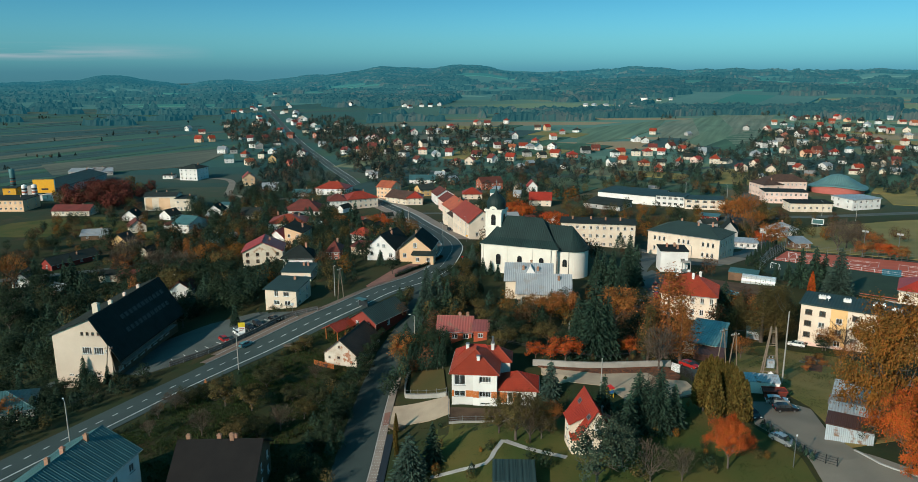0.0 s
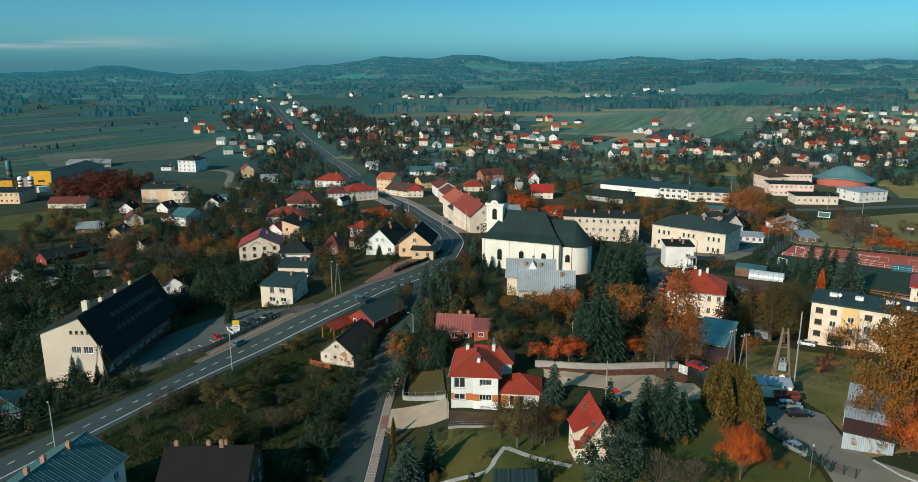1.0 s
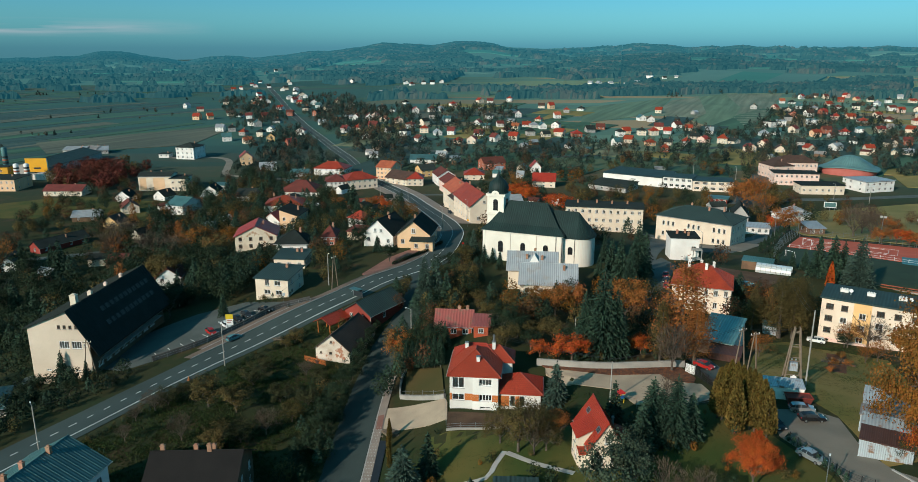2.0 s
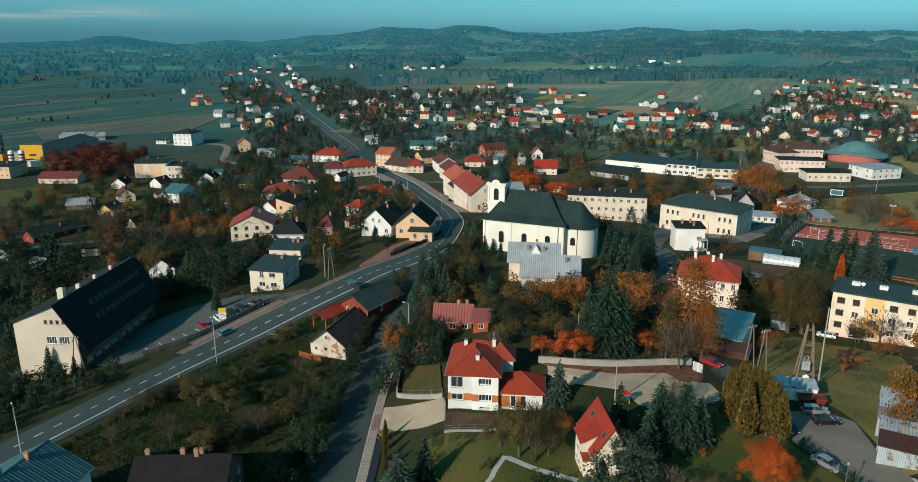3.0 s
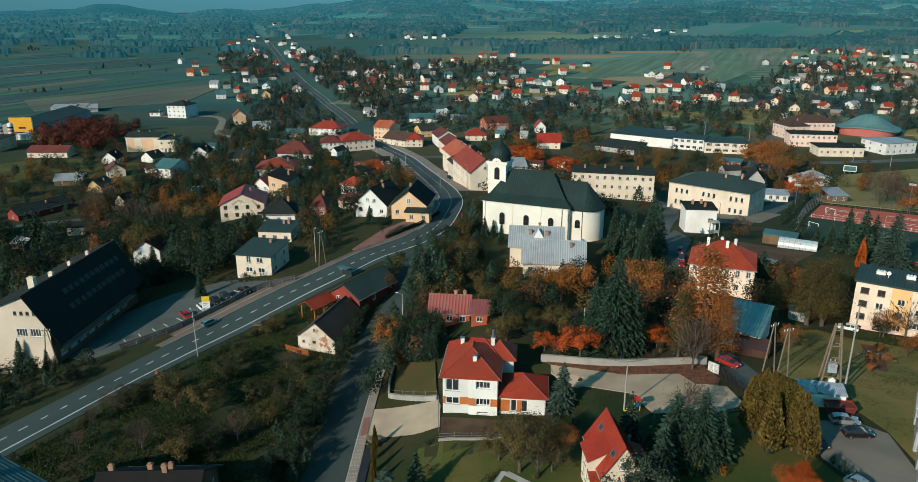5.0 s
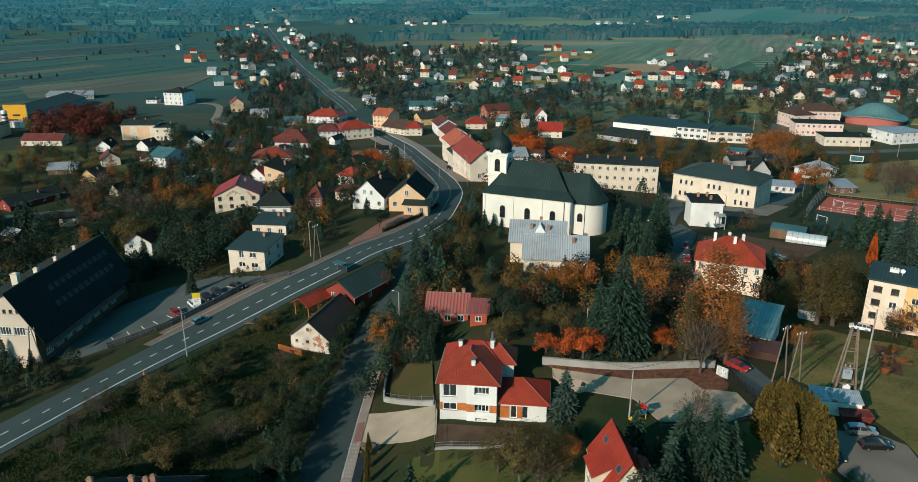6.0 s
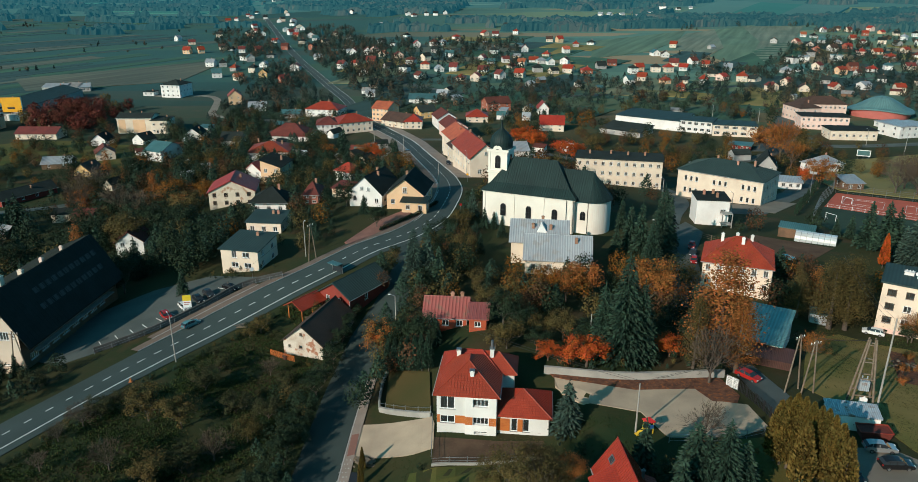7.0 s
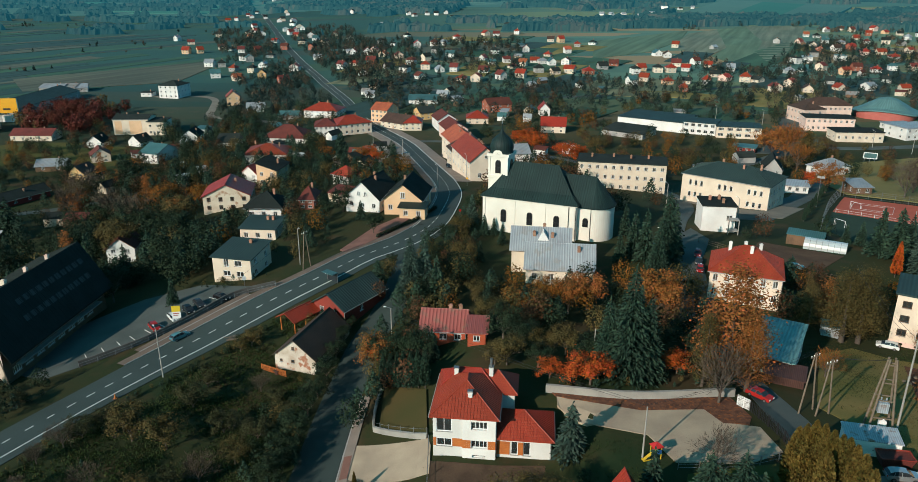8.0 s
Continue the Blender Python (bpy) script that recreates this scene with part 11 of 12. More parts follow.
tree(57.3, 131.1, 4.6, 'bare_rust', 1.1)
tree(81.8, 144.6, 5.4, 'bare_rust', 1.1)
tree(82.3, 149.3, 4.2, 'bare_rust', 1.1)
tree(78.4, 132.0, 4.0, 'bare_rust', 1.1)
tree(81.3, 133.0, 4.4, 'bare_rust', 1.1)
tree(139.4, 352.1, 14.9, 'broad_rust', 1.2)
tree(143.4, 347.2, 16.2, 'bare_rust', 1.2)
tree(151.1, 351.9, 13.4, 'broad_olive', 1.2)
tree(148.5, 335.0, 12.8, 'broad_olive', 1.2)
tree(141.9, 367.3, 10.9, 'bare_rust', 1.2)
tree(139.2, 325.9, 11.1, 'bare_rust', 1.2)
tree(125.3, 283.2, 6.1, 'broad_orange', 1.2)
tree(124.7, 271.9, 10.6, 'broad_rust', 1.2)
tree(144.1, 241.6, 6.3, 'broad_rust', 1.2)
tree(149.2, 241.4, 5.3, 'broad_orange', 1.2)
tree(148.5, 233.4, 5.5, 'broad_orange', 1.2)
tree(150.7, 230.4, 5.4, 'broad_rust', 1.2)
tree(163.8, 270.4, 7.0, 'broad_rust', 1.2)
tree(153.6, 270.8, 11.7, 'bare_twig', 1.2)
tree(144.7, 260.5, 10.1, 'bare_twig', 1.2)
tree(149.0, 256.2, 9.3, 'bare_twig', 1.2)
tree(94.3, 221.2, 3.9, 'column_spruce', 1.1)
tree(98.2, 227.7, 4.0, 'column_spruce', 1.1)
tree(102.6, 234.9, 4.1, 'column_spruce', 1.1)
tree(107.4, 242.9, 4.3, 'column_spruce', 1.1)
tree(112.6, 251.7, 4.4, 'column_spruce', 1.1)
tree(118.3, 261.5, 4.5, 'column_spruce', 1.1)
tree(124.5, 271.9, 4.7, 'column_spruce', 1.1)
tree(131.0, 282.9, 4.9, 'column_spruce', 1.1)
tree(32.6, 367.3, 10.3, 'broad_orange', 1.2)
tree(29.0, 372.8, 8.5, 'broad_orange', 1.2)
tree(36.6, 361.9, 8.6, 'broad_orange', 1.2)
tree(46.5, 334.0, 9.1, 'broad_orange', 1.2)
tree(51.7, 340.4, 7.3, 'broad_orange', 1.2)
tree(44.8, 342.5, 7.6, 'broad_orange', 1.2)
tree(7.5, 199.6, 5.4, 'cone_spruce', 1.2)
tree(5.2, 209.6, 4.7, 'cone_spruce', 1.2)
tree(11.5, 193.4, 4.9, 'cone_spruce', 1.2)
tree(1.5, 199.7, 4.5, 'cone_spruce', 1.2)
tree(-1.1, 187.8, 5.9, 'cone_spruce', 1.2)
tree(-34.9, 321.3, 6.3, 'broad_orange', 1.3)
tree(-30.8, 306.4, 5.8, 'broad_orange', 1.3)
tree(-38.6, 317.7, 6.0, 'broad_rust', 1.3)
tree(-62.0, 354.2, 5.4, 'broad_rust', 1.3)
tree(-53.4, 327.4, 6.2, 'broad_rust', 1.3)
tree(-46.5, 323.1, 12.4, 'cone_spruce', 1.2)
tree(-52.7, 351.4, 8.9, 'cone_spruce', 1.2)
tree(-22.6, 292.3, 9.3, 'cone_spruce', 1.2)
tree(-40.7, 293.2, 8.8, 'cone_spruce', 1.2)
tree(-20.4, 267.3, 6.9, 'cone_spruce', 1.2)
tree(-217.7, 431.2, 9.9, 'broad_red', 1.2)
tree(-222.0, 457.4, 13.8, 'broad_red', 1.2)
tree(-214.1, 450.2, 11.9, 'broad_red', 1.2)
tree(-240.1, 473.6, 12.8, 'broad_red', 1.2)
tree(-220.9, 431.9, 11.8, 'broad_red', 1.2)
tree(-226.6, 456.3, 13.2, 'broad_red', 1.2)
tree(2.6, 203.5, 6.5, 'cone_spruce', 1.2)
tree(4.6, 208.5, 7.5, 'cone_blue', 1.2)
tree(5.4, 214, 6.0, 'broad_green', 1.1)
tree(6.2, 219, 5.0, 'broad_green', 1.1)
tree(1.6, 198.5, 5.5, 'broad_olive', 1.2)
tree(7.6, 226, 6.0, 'cone_spruce', 1.1)
tree(-1.6, 193, 5.0, 'broad_green', 1.2)


for gx_, gy_, gh_ in ((-85.5, 146.5, 6.0), (-80.2, 145.0, 4.0), (-100.3, 138.7, 7.0), (-102.5, 134.5, 6.0)):
    tree(gx_, gy_, gh_, 'cone_spruce', 1.1)


# ---------------------------------------------------------------- scattered trees, woods and hedgerows
scatter = random.Random(11)


def wood(label, spots, mats, tall=9.0, leaf_size=1.6, per=26, name="wood"):
    """Many far trees as one: spots are (x, y, height factor, colour index)."""
    r = np.random.default_rng(len(spots))
    n = len(spots)
    p = np.array([(x, y, land(x, y)) for x, y, *_ in spots])
    f = np.array([q[2] for q in spots])
    idx = np.array([q[3] for q in spots])
    c = r.normal(size=(n, per, 3))
    c /= np.linalg.norm(c, axis=2)[:, :, None]
    c *= r.uniform(0.55, 1.05, size=(n, per, 1))
    h = tall * f
    cone = (idx % 2 == 0)[:, None]
    up = (c[:, :, 2] + 1) / 2
    narrow = np.where(cone, np.clip(1.15 - up, 0.05, 1), 1.0)
    pts = np.empty((n, per, 3))
    pts[:, :, 0] = p[:, None, 0] + c[:, :, 0] * narrow * 0.36 * h[:, None]
    pts[:, :, 1] = p[:, None, 1] + c[:, :, 1] * narrow * 0.36 * h[:, None]
    pts[:, :, 2] = p[:, None, 2] + (0.12 + 0.88 * up) * h[:, None]
    me = quads(name, pts.reshape(-1, 3), np.repeat(leaf_size * f, per), mats, np.repeat(idx, per), seed=n, face=c.reshape(-1, 3) + (0, 0, 0.4))
    return tagged(new(name, me), label, "trees", "", "stuff")


# leaf colours of far trees, shifted blue-green to paint in haze
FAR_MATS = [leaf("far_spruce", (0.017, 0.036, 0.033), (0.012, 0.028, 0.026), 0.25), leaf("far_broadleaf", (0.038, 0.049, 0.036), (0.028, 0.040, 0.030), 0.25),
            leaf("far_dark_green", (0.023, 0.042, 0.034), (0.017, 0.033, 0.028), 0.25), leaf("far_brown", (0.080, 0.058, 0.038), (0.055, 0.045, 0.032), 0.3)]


def spots_in(n, x0, x1, y0, y1, test=None, weights=(3, 4, 4, 3), reach=3.0):
    out = []
    for _ in range(n):
        x, y = scatter.uniform(x0, x1), scatter.uniform(y0, y1)
        if y < 1200 and (near_line(x, y, MAIN[::2], 9) or any(abs(x - hx) < hr + reach and abs(y - hy) < hr + reach for hx, hy, hr in TAKEN)):
            continue
        if test and not test(x, y):
            continue
        out.append((x, y, scatter.uniform(0.6, 1.25), scatter.choices((0, 1, 2, 3), weights)[0]))
    return out


def patchy(scale, level, shift=0.0):
    return lambda x, y: noise.noise(Vector((x / scale + shift, y / scale * 1.6, shift))) > level


NEAR_MATS = [LEAVES["spruce"], LEAVES["green"], LEAVES["spruce"], LEAVES["brown"], LEAVES["spruce"], LEAVES["olive"], LEAVES["spruce"], LEAVES["gold"], LEAVES["spruce"], LEAVES["red"]]


def hides(x, y, h):
    """Whether a tree of height h at this spot would stand close in front of a house."""
    return h > 2.6 and any(hr > 4 and 190 < hy < 480 and 0 < hy - y < hr + 2.0 * h and abs(x * hy / y - hx) < hr * 0.8 for hx, hy, hr in TAKEN)


def thicket(label, n, x0, x1, y0, y1, low, high, weights, test=None, reach=1.5, colours=(0, 1, 3, 5, 7), per=430, leaf_size=0.46):
    """A dense growth of trees and bushes between the houses, too many to count."""
    spots = []
    for _ in range(n * 6):
        if len(spots) == n:
            break
        x, y = scatter.uniform(x0, x1), scatter.uniform(y0, y1)
        h = scatter.uniform(low, high)
        if free(x, y, reach) and (not test or test(x, y)) and not hides(x, y, h):
            spots.append((x, y, h / 8, scatter.choices(colours, weights)[0]))
    wood(label, spots, NEAR_MATS, 8, leaf_size, per, "thicket")


thicket("dark trees and shrubs on the western slope", 130, -130, -56, 176, 262, 5, 9, (5, 9, 0, 1, 0), lambda x, y: not (-96 < x < -64 and y < 186))
thicket("rusty and dark trees along the valley lane", 125, -215, -60, 262, 345, 4, 8, (3, 6, 3, 3, 1))
thicket("dark red and brown trees by the works", 60, -215, -120, 345, 440, 5, 10, (1, 4, 3, 2, 1))
thicket("dark red autumn trees behind the works", 70, -256, -202, 420, 492, 7, 12, (0, 1, 8, 1, 0), colours=(0, 1, 9, 5, 7), leaf_size=0.7, per=260)
thicket("dark conifers and bare trees along the valley gardens", 165, -150, -40, 290, 470, 5, 10, (5, 6, 1, 2, 0), lambda x, y: not (-60 < x < -10 and 296 < y < 392) and noise.noise(Vector((x / 26, y / 26, 6))) > -0.1)
thicket("dark hedges and trees east of the market street", 90, 10, 130, 300, 470, 4, 8, (5, 6, 1, 3, 0), lambda x, y: noise.noise(Vector((x / 22, y / 22, 3))) > 0.0)
thicket("garden trees and hedges among the western houses", 105, -78, -2, 196, 300, 3, 8, (3, 5, 1, 4, 1))
thicket("trees and shrubs between rectory and villa", 80, -4, 48, 136, 170, 3, 7, (4, 6, 2, 4, 1), lambda x, y: not (-7 < x < 8 and 138 < y < 146))
thicket("conifers and orange trees behind the church", 60, 4, 62, 214, 300, 5, 10, (4, 3, 4, 2, 1))
thicket("bare brown and olive trees by the shops", 90, 60, 190, 290, 400, 4, 9, (1, 2, 4, 5, 2), lambda x, y: not (140 < x < 170 and y > 350))
thicket("dark conifers and bushes north of the shops", 80, 20, 190, 395, 500, 5, 10, (5, 4, 2, 3, 1))
thicket("garden trees by the market street", 90, -140, -20, 300, 480, 4, 9, (3, 4, 2, 4, 1), lambda x, y: not (-56 < x < -14 and 300 < y < 385))
thicket("brown scrub behind the courts", 70, 140, 260, 195, 300, 3, 7, (1, 1, 4, 4, 2), lambda x, y: x > 165 or y > 262)
thicket("low shrubs behind the long concrete wall", 46, 13, 41, 124.6, 130.5, 0.8, 2.2, (3, 6, 1, 3, 0), None, -3.0, per=170, leaf_size=0.8)
thicket("dark garden trees between the western houses", 80, -60, -8, 186, 264, 2, 6, (5, 7, 0, 2, 0), lambda x, y: not (-30 < x < -8 and 205 < y < 219))
thicket("dark shrubs in the valley gardens", 90, -130, -40, 240, 350, 2, 5, (4, 7, 1, 2, 0), lambda x, y: not (-84 < x < -60 and 236 < y < 248))
thicket("shrubs and trees round the villa and flats", 30, 58, 106, 150, 200, 3, 8, (3, 3, 4, 3, 1), lambda x, y: not (66 < x < 88 and 176 < y < 199))
thicket("weedy bushes on the bank below the main road", 42, -58, -20, 90, 165, 0.5, 1.5, (2, 9, 0, 2, 0), lambda x, y: x < -20, 0.5, per=150, leaf_size=0.8)
thicket("dark bushes on the slope beside the hall", 170, -98, -58, 98, 141, 1.6, 4.5, (3, 8, 0, 1, 0), lambda x, y: x < -68.6 + (y - 112.3) * 0.5 - 8, -4.0, per=200, leaf_size=0.7)
thicket("garden shrubs round the foreground houses", 60, -6, 46, 78, 114, 0.8, 3.0, (2, 5, 1, 5, 2), lambda x, y: not (-3 < x < 16 and y > 95) and not (14 < x < 46 and y > 105), 0.8, per=160, leaf_size=0.8)
thicket("trees along the hedge of the side road", 36, -15, -5, 122, 200, 2.5, 7, (4, 5, 2, 3, 0), lambda x, y: True, -1.4)

thicket("dark wood between the hall and the houses", 70, -84, -56, 187, 238, 4, 9, (7, 9, 0, 0, 0), None, 0.0, per=340)
thicket("dark garden trees below the market houses", 75, -62, -26, 226, 350, 3, 7, (6, 8, 0, 2, 0), lambda x, y: not (-56 < x < -40 and 300 < y < 350), per=340)
thicket("shrubs along the foot of the small houses", 26, -54, -38, 174.5, 179.0, 0.7, 1.7, (2, 8, 0, 3, 0), lambda x, y: not near_line(x, y, MAIN, 9), -4.0, per=150, leaf_size=0.7)
thicket("brown and green shrubs between road and church", 60, -8, 6, 166, 204, 1.5, 5.0, (3, 5, 2, 5, 1), lambda x, y: not near_line(x, y, MAIN, 8), 0.4, per=260)
thicket("dark scrub and young trees along the side road", 70, -27, -20.4, 92, 162, 1.5, 4.6, (4, 8, 0, 2, 0), lambda x, y: not (-32 < x < -18 and 130 < y < 150), -2.2, per=300, leaf_size=0.5)

thicket("dark spruces and bare trees among the western gardens", 120, -170, -60, 230, 420, 5, 11, (6, 5, 2, 2, 0), lambda x, y: not (-60 < x < -10 and 296 < y < 392) and not (x < -105 and 345 < y < 392) and noise.noise(Vector((x / 30, y / 30, 11))) > -0.05, per=380)
thicket("dark wood on the slope behind the hall", 110, -150, -94, 128, 240, 5, 9, (6, 9, 0, 1, 0), lambda x, y: not (-102 < x < -86 and y < 150), per=360)

# a dark hedge of bushes on the bank side of the main road
hedge = []
for p, q in zip(MAIN, MAIN[1:]):
    u = (q - p).normalized()
    if 84 < p.y < 168:
        for _ in range(5):
            k, off = scatter.random(), scatter.uniform(7.2, 9.2)
            hedge.append((p.x + (q.x - p.x) * k + u.y * off, p.y + (q.y - p.y) * k - u.x * off, scatter.uniform(0.7, 1.8) / 8, scatter.choice((0, 1, 1, 5))))
wood("dark bushes along the edge of the main road", hedge, NEAR_MATS, 8, 0.62, 260, "hedge")

row = glide([(-18.1, 197.6), (-13.9, 203.6), (-9.4, 210.4), (-4.9, 220.4)], 0.35)
wood("clipped dark hedge along the footway", [(p.x, p.y, 1.25 / 8, 1 if k % 3 else 0) for k, p in enumerate(row)], NEAR_MATS, 8, 1.1, 90, "hedge")
row = glide([(45.6, 91.5), (46.4, 85.0), (47.2, 79.7)], 1.1)
wood("row of small dark conifers along the fence", [(p.x - 0.7, p.y, 1.5 / 8, 0) for p in row], NEAR_MATS, 8, 0.9, 160, "hedge")

GRASS = [leaf("grass_blades", (0.026, 0.046, 0.012), (0.020, 0.036, 0.010), 0.35), leaf("dry_grass_blades", (0.060, 0.052, 0.018), (0.044, 0.040, 0.015), 0.3)]


def tufts(label, n, x0, x1, y0, y1, test, size=0.34, dry=0.25):
    """Standing blades and weeds that roughen the ground, thicker in patches."""
    r = np.random.default_rng(n)
    pts, idx, lie = [], [], []
    while len(pts) < n:
        x, y = r.uniform(x0, x1), r.uniform(y0, y1)
        k = noise.noise(Vector((x / 5, y / 5, 8)))
        if k < r.uniform(-0.5, 0.5) or not test(x, y):
            n -= 0.12
            continue
        d = 1 if r.random() < dry * (1.6 if noise.noise(Vector((x / 11, y / 11, 2))) > 0.1 else 0.5) else 0
        for _ in range(3):
            gx_, gy_ = x + r.normal(0, 0.22), y + r.normal(0, 0.22)
            pts.append((gx_, gy_, land(gx_, gy_) + size * 0.35))
            idx.append(d), lie.append((r.normal(0, 0.5), r.normal(0, 0.5), 1))
    me = quads("grass", pts, size, GRASS, idx, long=1.9, seed=len(pts), lie=lie)
    return tagged(new("grass", me), label, "grass", "", "stuff")


def off_roads(x, y):
    return not near_line(x, y, MAIN, 6.4) and not near_line(x, y, SIDE, 3.6)


tufts("tufts of green and dry grass on the bank below the road", 60000, -66, -19, 84, 178, lambda x, y: off_roads(x, y) and (x + 68.6) * 0.89 - (y - 112.3) * 0.45 > 6.5 and all(math.hypot(x - hx, y - hy) > hr * 0.8 for hx, hy, hr in TAKEN), 0.19, 0.13)
tufts("worn grass on the lawn plot", 4200, -9.4, -2.8, 119, 133, lambda x, y: -9.8 + max(0, 123 - y) * 1.3 < x < -2.8 and y < 134 - (x + 10) * 0.75, 0.10, 0.45)
tufts("short grass on the lawn beside the flats", 12000, 54, 82, 84, 146, lambda x, y: 55.6 < x < 78 + (y - 118) * 0.38 and not (66 < x < 79 and 121 < y < 141), 0.12, 0.6)
tufts("rough grass beside the side road and gardens", 16000, -14, 43, 70, 112, lambda x, y: off_roads(x, y) and x > -9 and not (-3 < x < 14 and y > 101) and not (15 < x < 24 and 84 < y < 100), 0.11, 0.15)
tufts("rough grass on the lawns beside the flats", 14000, 50, 84, 94, 150, lambda x, y: x > 62.5 + (0 if y > 114 else (114 - y) * 0.2) and not (60 < x < 76 and y < 116) or (54 < x and y > 120), 0.12, 0.4)

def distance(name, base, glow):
    """Far hills, woods and fields with autumn haze painted in as emission, stronger the further off they lie."""
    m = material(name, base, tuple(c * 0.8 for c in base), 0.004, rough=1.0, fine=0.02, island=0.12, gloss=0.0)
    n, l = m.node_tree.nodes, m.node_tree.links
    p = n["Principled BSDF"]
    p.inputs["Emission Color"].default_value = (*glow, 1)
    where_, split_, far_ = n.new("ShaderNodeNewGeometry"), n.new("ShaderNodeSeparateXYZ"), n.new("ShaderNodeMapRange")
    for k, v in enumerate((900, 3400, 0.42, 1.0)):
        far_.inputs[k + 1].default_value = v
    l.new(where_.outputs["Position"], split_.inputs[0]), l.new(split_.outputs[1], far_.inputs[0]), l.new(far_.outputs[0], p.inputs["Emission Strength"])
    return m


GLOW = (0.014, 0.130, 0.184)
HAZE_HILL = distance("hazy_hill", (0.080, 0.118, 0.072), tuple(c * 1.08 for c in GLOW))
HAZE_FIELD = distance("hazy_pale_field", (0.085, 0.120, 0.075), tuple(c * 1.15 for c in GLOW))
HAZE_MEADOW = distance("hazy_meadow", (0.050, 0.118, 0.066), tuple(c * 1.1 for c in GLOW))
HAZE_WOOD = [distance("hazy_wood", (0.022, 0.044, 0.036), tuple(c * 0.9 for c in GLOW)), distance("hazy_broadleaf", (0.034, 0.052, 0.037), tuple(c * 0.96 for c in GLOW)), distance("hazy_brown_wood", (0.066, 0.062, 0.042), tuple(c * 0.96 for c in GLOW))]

def within(poly, x, y):
    odd = False
    for (a, b), (c, d) in zip(poly, poly[1:] + poly[:1]):
        if (b > y) != (d > y) and x < a + (c - a) * (y - b) / (d - b):
            odd = not odd
    return odd


# open fields on the slope, the wood above them and the wooded hill behind
SLOPE = lambda x, y: within([(214, 801), (292, 990), (391, 1060), (470, 1070), (303, 735), (239, 635)], x, y)
BELT = [(175, 1100), (277, 1230), (439, 1195), (588, 1215), (777, 1270), (700, 1150), (540, 1105), (380, 1090), (290, 1060), (173, 1035)]
HILL_WOOD = [(240, 1400), (341, 1480), (500, 1560), (588, 1893), (381, 2299), (300, 1900)]

# garden plots and pastures between the far houses
plot_r = random.Random(8)
for k in range(84):
    if k < 48:
        y = plot_r.uniform(430, 900)
        x = plot_r.uniform(0.26, 0.66) * y
    else:
        y = plot_r.uniform(440, 900)
        x = plot_r.uniform(-0.12, 0.26) * y
    w, d, an = plot_r.uniform(9, 22), plot_r.uniform(18, 48), radians(plot_r.choice((-35, -20, -28, 60)))
    if SLOPE(x, y) or any(math.hypot(x - hx, y - hy) < hr + 6 for hx, hy, hr in TAKEN):
        continue
    c_, s_ = math.cos(an), math.sin(an)
    sheet("plot", [(x + a_ * w * c_ - b_ * d * s_, y + a_ * w * s_ + b_ * d * c_) for a_, b_ in ((-1, -1), (1, -1), (1, 1), (-1, 1))], plot_r.choice((MEADOW, ROUGH_GRASS, MEADOW, FAR_STRAW, PLOUGHED)), 0.35 + (k % 7) * 0.03, "garden plot between the village houses", "garden", "structure", 14.0)

OPEN = lambda x, y: 0.08 < x / y < 0.31 and y > 600 or SLOPE(x, y)
TOWN_PATCH = lambda x, y: not OPEN(x, y) and noise.noise(Vector((x / 60, y / 60 * 1.6, 0))) > -0.3
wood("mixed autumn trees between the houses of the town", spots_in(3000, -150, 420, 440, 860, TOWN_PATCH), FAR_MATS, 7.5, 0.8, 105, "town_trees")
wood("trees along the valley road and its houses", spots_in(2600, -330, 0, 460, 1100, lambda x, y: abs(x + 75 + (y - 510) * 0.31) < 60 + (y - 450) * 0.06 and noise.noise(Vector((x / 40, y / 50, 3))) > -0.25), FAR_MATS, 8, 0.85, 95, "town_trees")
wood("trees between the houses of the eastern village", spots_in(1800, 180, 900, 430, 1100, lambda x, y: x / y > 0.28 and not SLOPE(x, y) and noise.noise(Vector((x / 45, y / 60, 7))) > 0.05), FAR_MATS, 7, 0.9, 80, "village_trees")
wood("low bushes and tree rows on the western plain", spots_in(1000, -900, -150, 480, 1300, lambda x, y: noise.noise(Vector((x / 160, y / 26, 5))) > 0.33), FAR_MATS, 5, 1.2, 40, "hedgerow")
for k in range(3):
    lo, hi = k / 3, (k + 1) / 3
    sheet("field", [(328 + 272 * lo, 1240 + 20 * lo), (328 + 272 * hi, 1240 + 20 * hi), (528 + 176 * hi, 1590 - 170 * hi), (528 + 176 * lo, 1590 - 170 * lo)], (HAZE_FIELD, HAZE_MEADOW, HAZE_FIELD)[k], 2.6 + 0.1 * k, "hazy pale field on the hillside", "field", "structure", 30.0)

HAMLETS = [q for q in TAKEN if q[1] > 940]
ROAD_FAR = [p for p in MAIN if p.y > 940][::3]


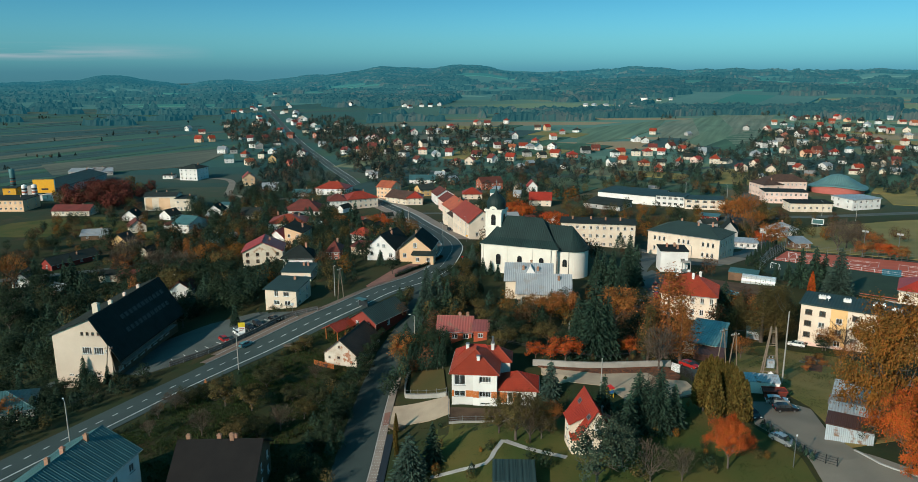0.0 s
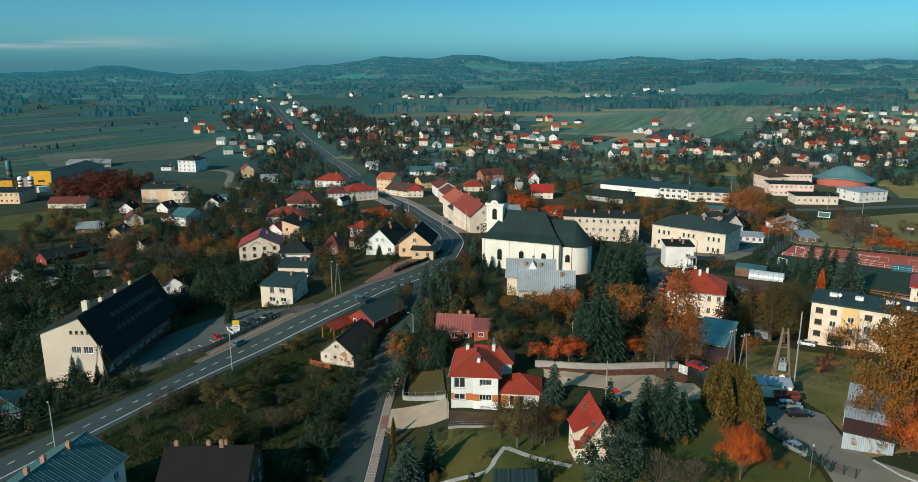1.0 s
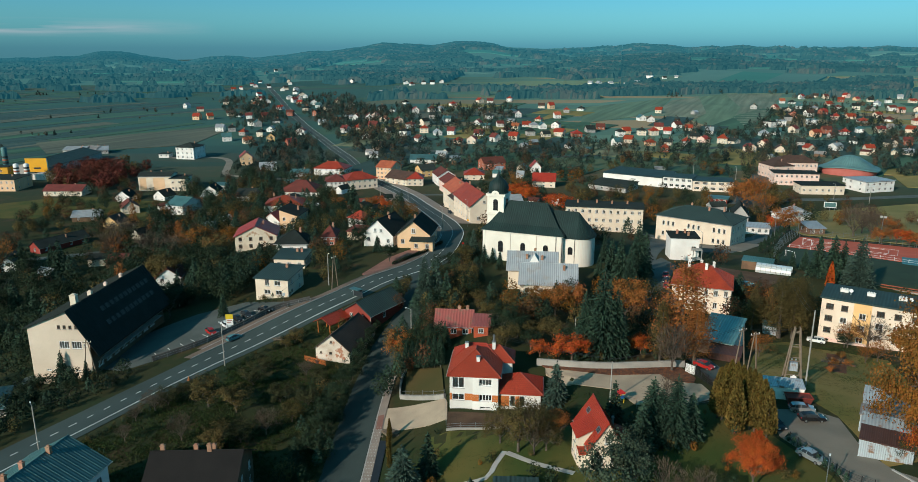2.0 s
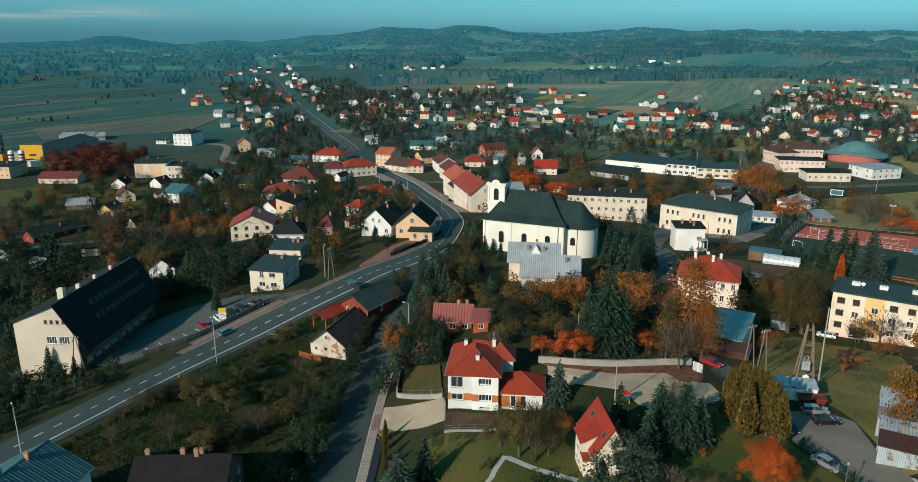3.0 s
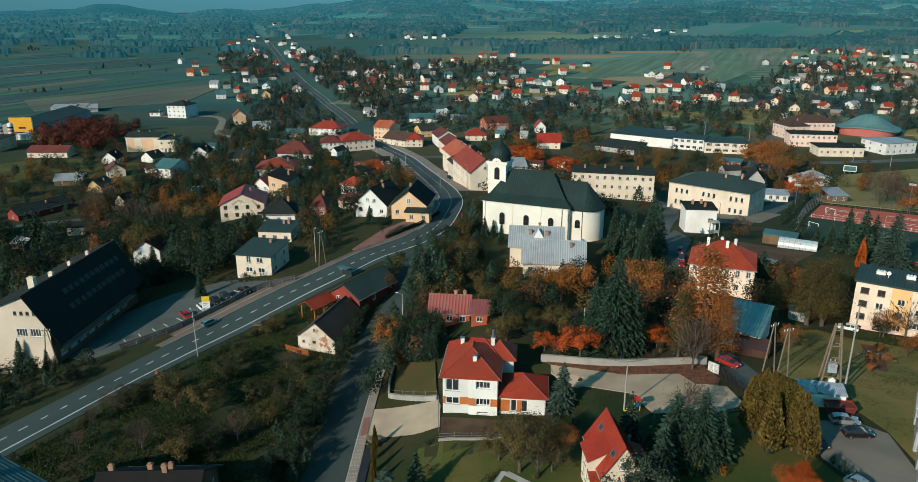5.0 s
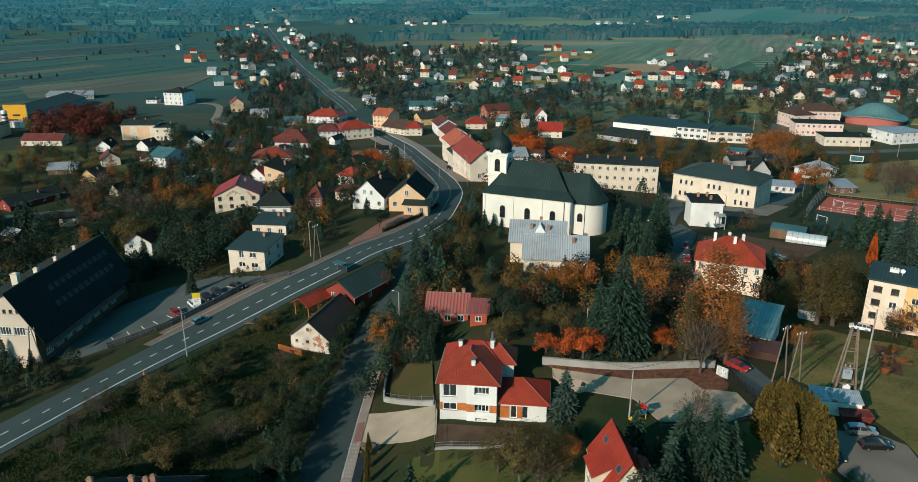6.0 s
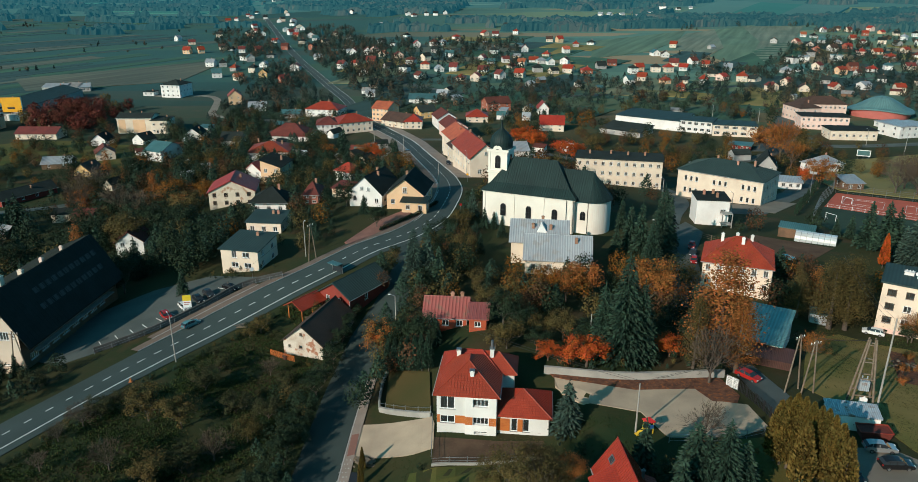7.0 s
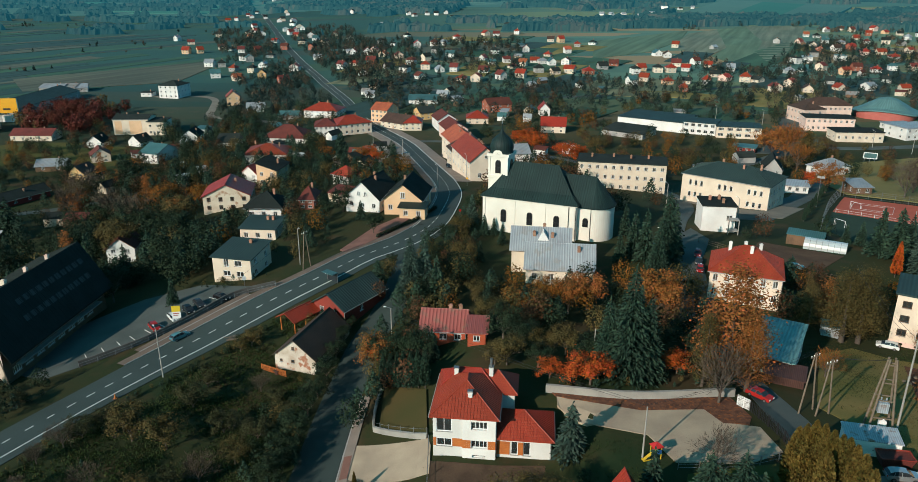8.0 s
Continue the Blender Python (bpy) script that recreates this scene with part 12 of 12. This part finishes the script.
def far_woods(x, y):
    """Where the woods of the plain, the foot of the slope and the hills stand."""
    a = x / y
    small = noise.noise(Vector((x / 60, y / 45, 3)))
    if within(BELT, x, y) or within(HILL_WOOD, x, y):
        return small > -0.35
    if SLOPE(x, y) or within([(310, 1225), (615, 1245), (720, 1430), (528, 1610)], x, y):
        return False
    if y < 1450 and a < -0.12 or a < -0.31:
        if y > 2700 and a < -0.37:
            return True
        return noise.noise(Vector((x / 330, y / 46, 9))) + 0.35 * small > 0.26 + 0.12 * smooth((1450 - y) / 400)
    big = noise.noise(Vector((x / 230, y / 150, 2)))
    crest = 0.5 * smooth((y - 2500) / 500) * (1 - smooth((a - 0.02) / 0.12))
    return big + 0.6 * small + crest > (0.22 if y < 1450 else 0.02 + 0.14 * smooth((a + 0.05) / 0.15))


def canopy(label, a0, a1, y0, y1, mats, grain=0.0032, tall=10.5):
    """A closed canopy of far woodland: crowns of uneven height wherever far_woods says so."""
    r = random.Random(int(y0 + a0 * 100))
    cols = int((a1 - a0) / grain) + 1
    rows_, y = [], y0
    while y < y1:
        rows_.append(y)
        y *= 1 + grain * 1.35
    v, on = [], []
    for y in rows_:
        st = y * grain
        for i in range(cols):
            px_, py_ = (a0 + i * grain) * y + r.uniform(-0.35, 0.35) * st, y + r.uniform(-0.4, 0.4) * st
            k = y > y0 and far_woods(px_, py_) and not any(abs(px_ - hx) < 16 and -22 < py_ - hy < 12 for hx, hy, hr in HAMLETS) and not (y < 2100 and near_line(px_, py_, ROAD_FAR, 13))
            on.append(k)
            h = tall * (0.72 + 0.45 * noise.noise(Vector((px_ / 9, py_ / 9, 1))) + r.uniform(-0.16, 0.16)) if k else -1.5
            v.append((px_, py_, land(px_, py_) + h + (1.0 + 4 * smooth((y - 2200) / 300) if y > 1450 else 0)))
    f, idx = [], []
    for j in range(len(rows_) - 1):
        for i in range(cols - 1):
            q = (j * cols + i, j * cols + i + 1, (j + 1) * cols + i + 1, (j + 1) * cols + i)
            if any(on[k] for k in q):
                f.append(q)
                kind = noise.noise(Vector((v[q[0]][0] / 55, v[q[0]][1] / 55, 6))) + r.uniform(-0.22, 0.22)
                idx.append(0 if kind < 0.02 else 1 if kind < 0.3 else 2)
    me = bpy.data.meshes.new("far_wood")
    me.from_pydata(v, [], f)
    for m in mats:
        me.materials.append(m)
    me.polygons.foreach_set("material_index", idx)
    bm = bmesh.new()
    bm.from_mesh(me)
    bmesh.ops.delete(bm, geom=[q for q in bm.verts if not q.link_faces], context="VERTS")
    bm.to_mesh(me)
    bm.free()
    return tagged(new("far_wood", me), label, "trees", "", "stuff")


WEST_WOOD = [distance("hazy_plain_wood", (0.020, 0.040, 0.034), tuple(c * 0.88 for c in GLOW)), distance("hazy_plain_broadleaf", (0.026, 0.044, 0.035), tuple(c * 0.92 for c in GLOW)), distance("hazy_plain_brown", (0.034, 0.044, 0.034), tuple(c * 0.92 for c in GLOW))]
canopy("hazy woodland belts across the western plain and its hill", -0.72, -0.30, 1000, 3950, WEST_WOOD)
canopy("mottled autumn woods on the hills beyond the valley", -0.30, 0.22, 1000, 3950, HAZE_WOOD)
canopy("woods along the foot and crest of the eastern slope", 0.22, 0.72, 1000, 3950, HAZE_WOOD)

bx = graded(-3600, 3600, -1000, 1000, 40, 60)
by = graded(1450, 4845, 1450, 4000, 40, 60)
bv = [(x, y, land(x, y) + 0.2 + 0.9 * smooth((y - 1450) / 120) + 5 * smooth((y - 2200) / 300) * max(0.0, noise.noise(Vector((x / 90, y / 60, 1))))) for y in by for x in bx]
bn = len(bx)
bf = [(j * bn + i, j * bn + i + 1, (j + 1) * bn + i + 1, (j + 1) * bn + i) for j in range(len(by) - 1) for i in range(bn - 1)]
hill_mesh = bpy.data.meshes.new("backdrop")
hill_mesh.from_pydata(bv, [], bf)
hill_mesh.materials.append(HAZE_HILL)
hill_mesh.polygons.foreach_set("use_smooth", [True] * len(bf))
tagged(new("backdrop", hill_mesh), "hazy blue-green hills on the skyline", "hills", "", "structure")
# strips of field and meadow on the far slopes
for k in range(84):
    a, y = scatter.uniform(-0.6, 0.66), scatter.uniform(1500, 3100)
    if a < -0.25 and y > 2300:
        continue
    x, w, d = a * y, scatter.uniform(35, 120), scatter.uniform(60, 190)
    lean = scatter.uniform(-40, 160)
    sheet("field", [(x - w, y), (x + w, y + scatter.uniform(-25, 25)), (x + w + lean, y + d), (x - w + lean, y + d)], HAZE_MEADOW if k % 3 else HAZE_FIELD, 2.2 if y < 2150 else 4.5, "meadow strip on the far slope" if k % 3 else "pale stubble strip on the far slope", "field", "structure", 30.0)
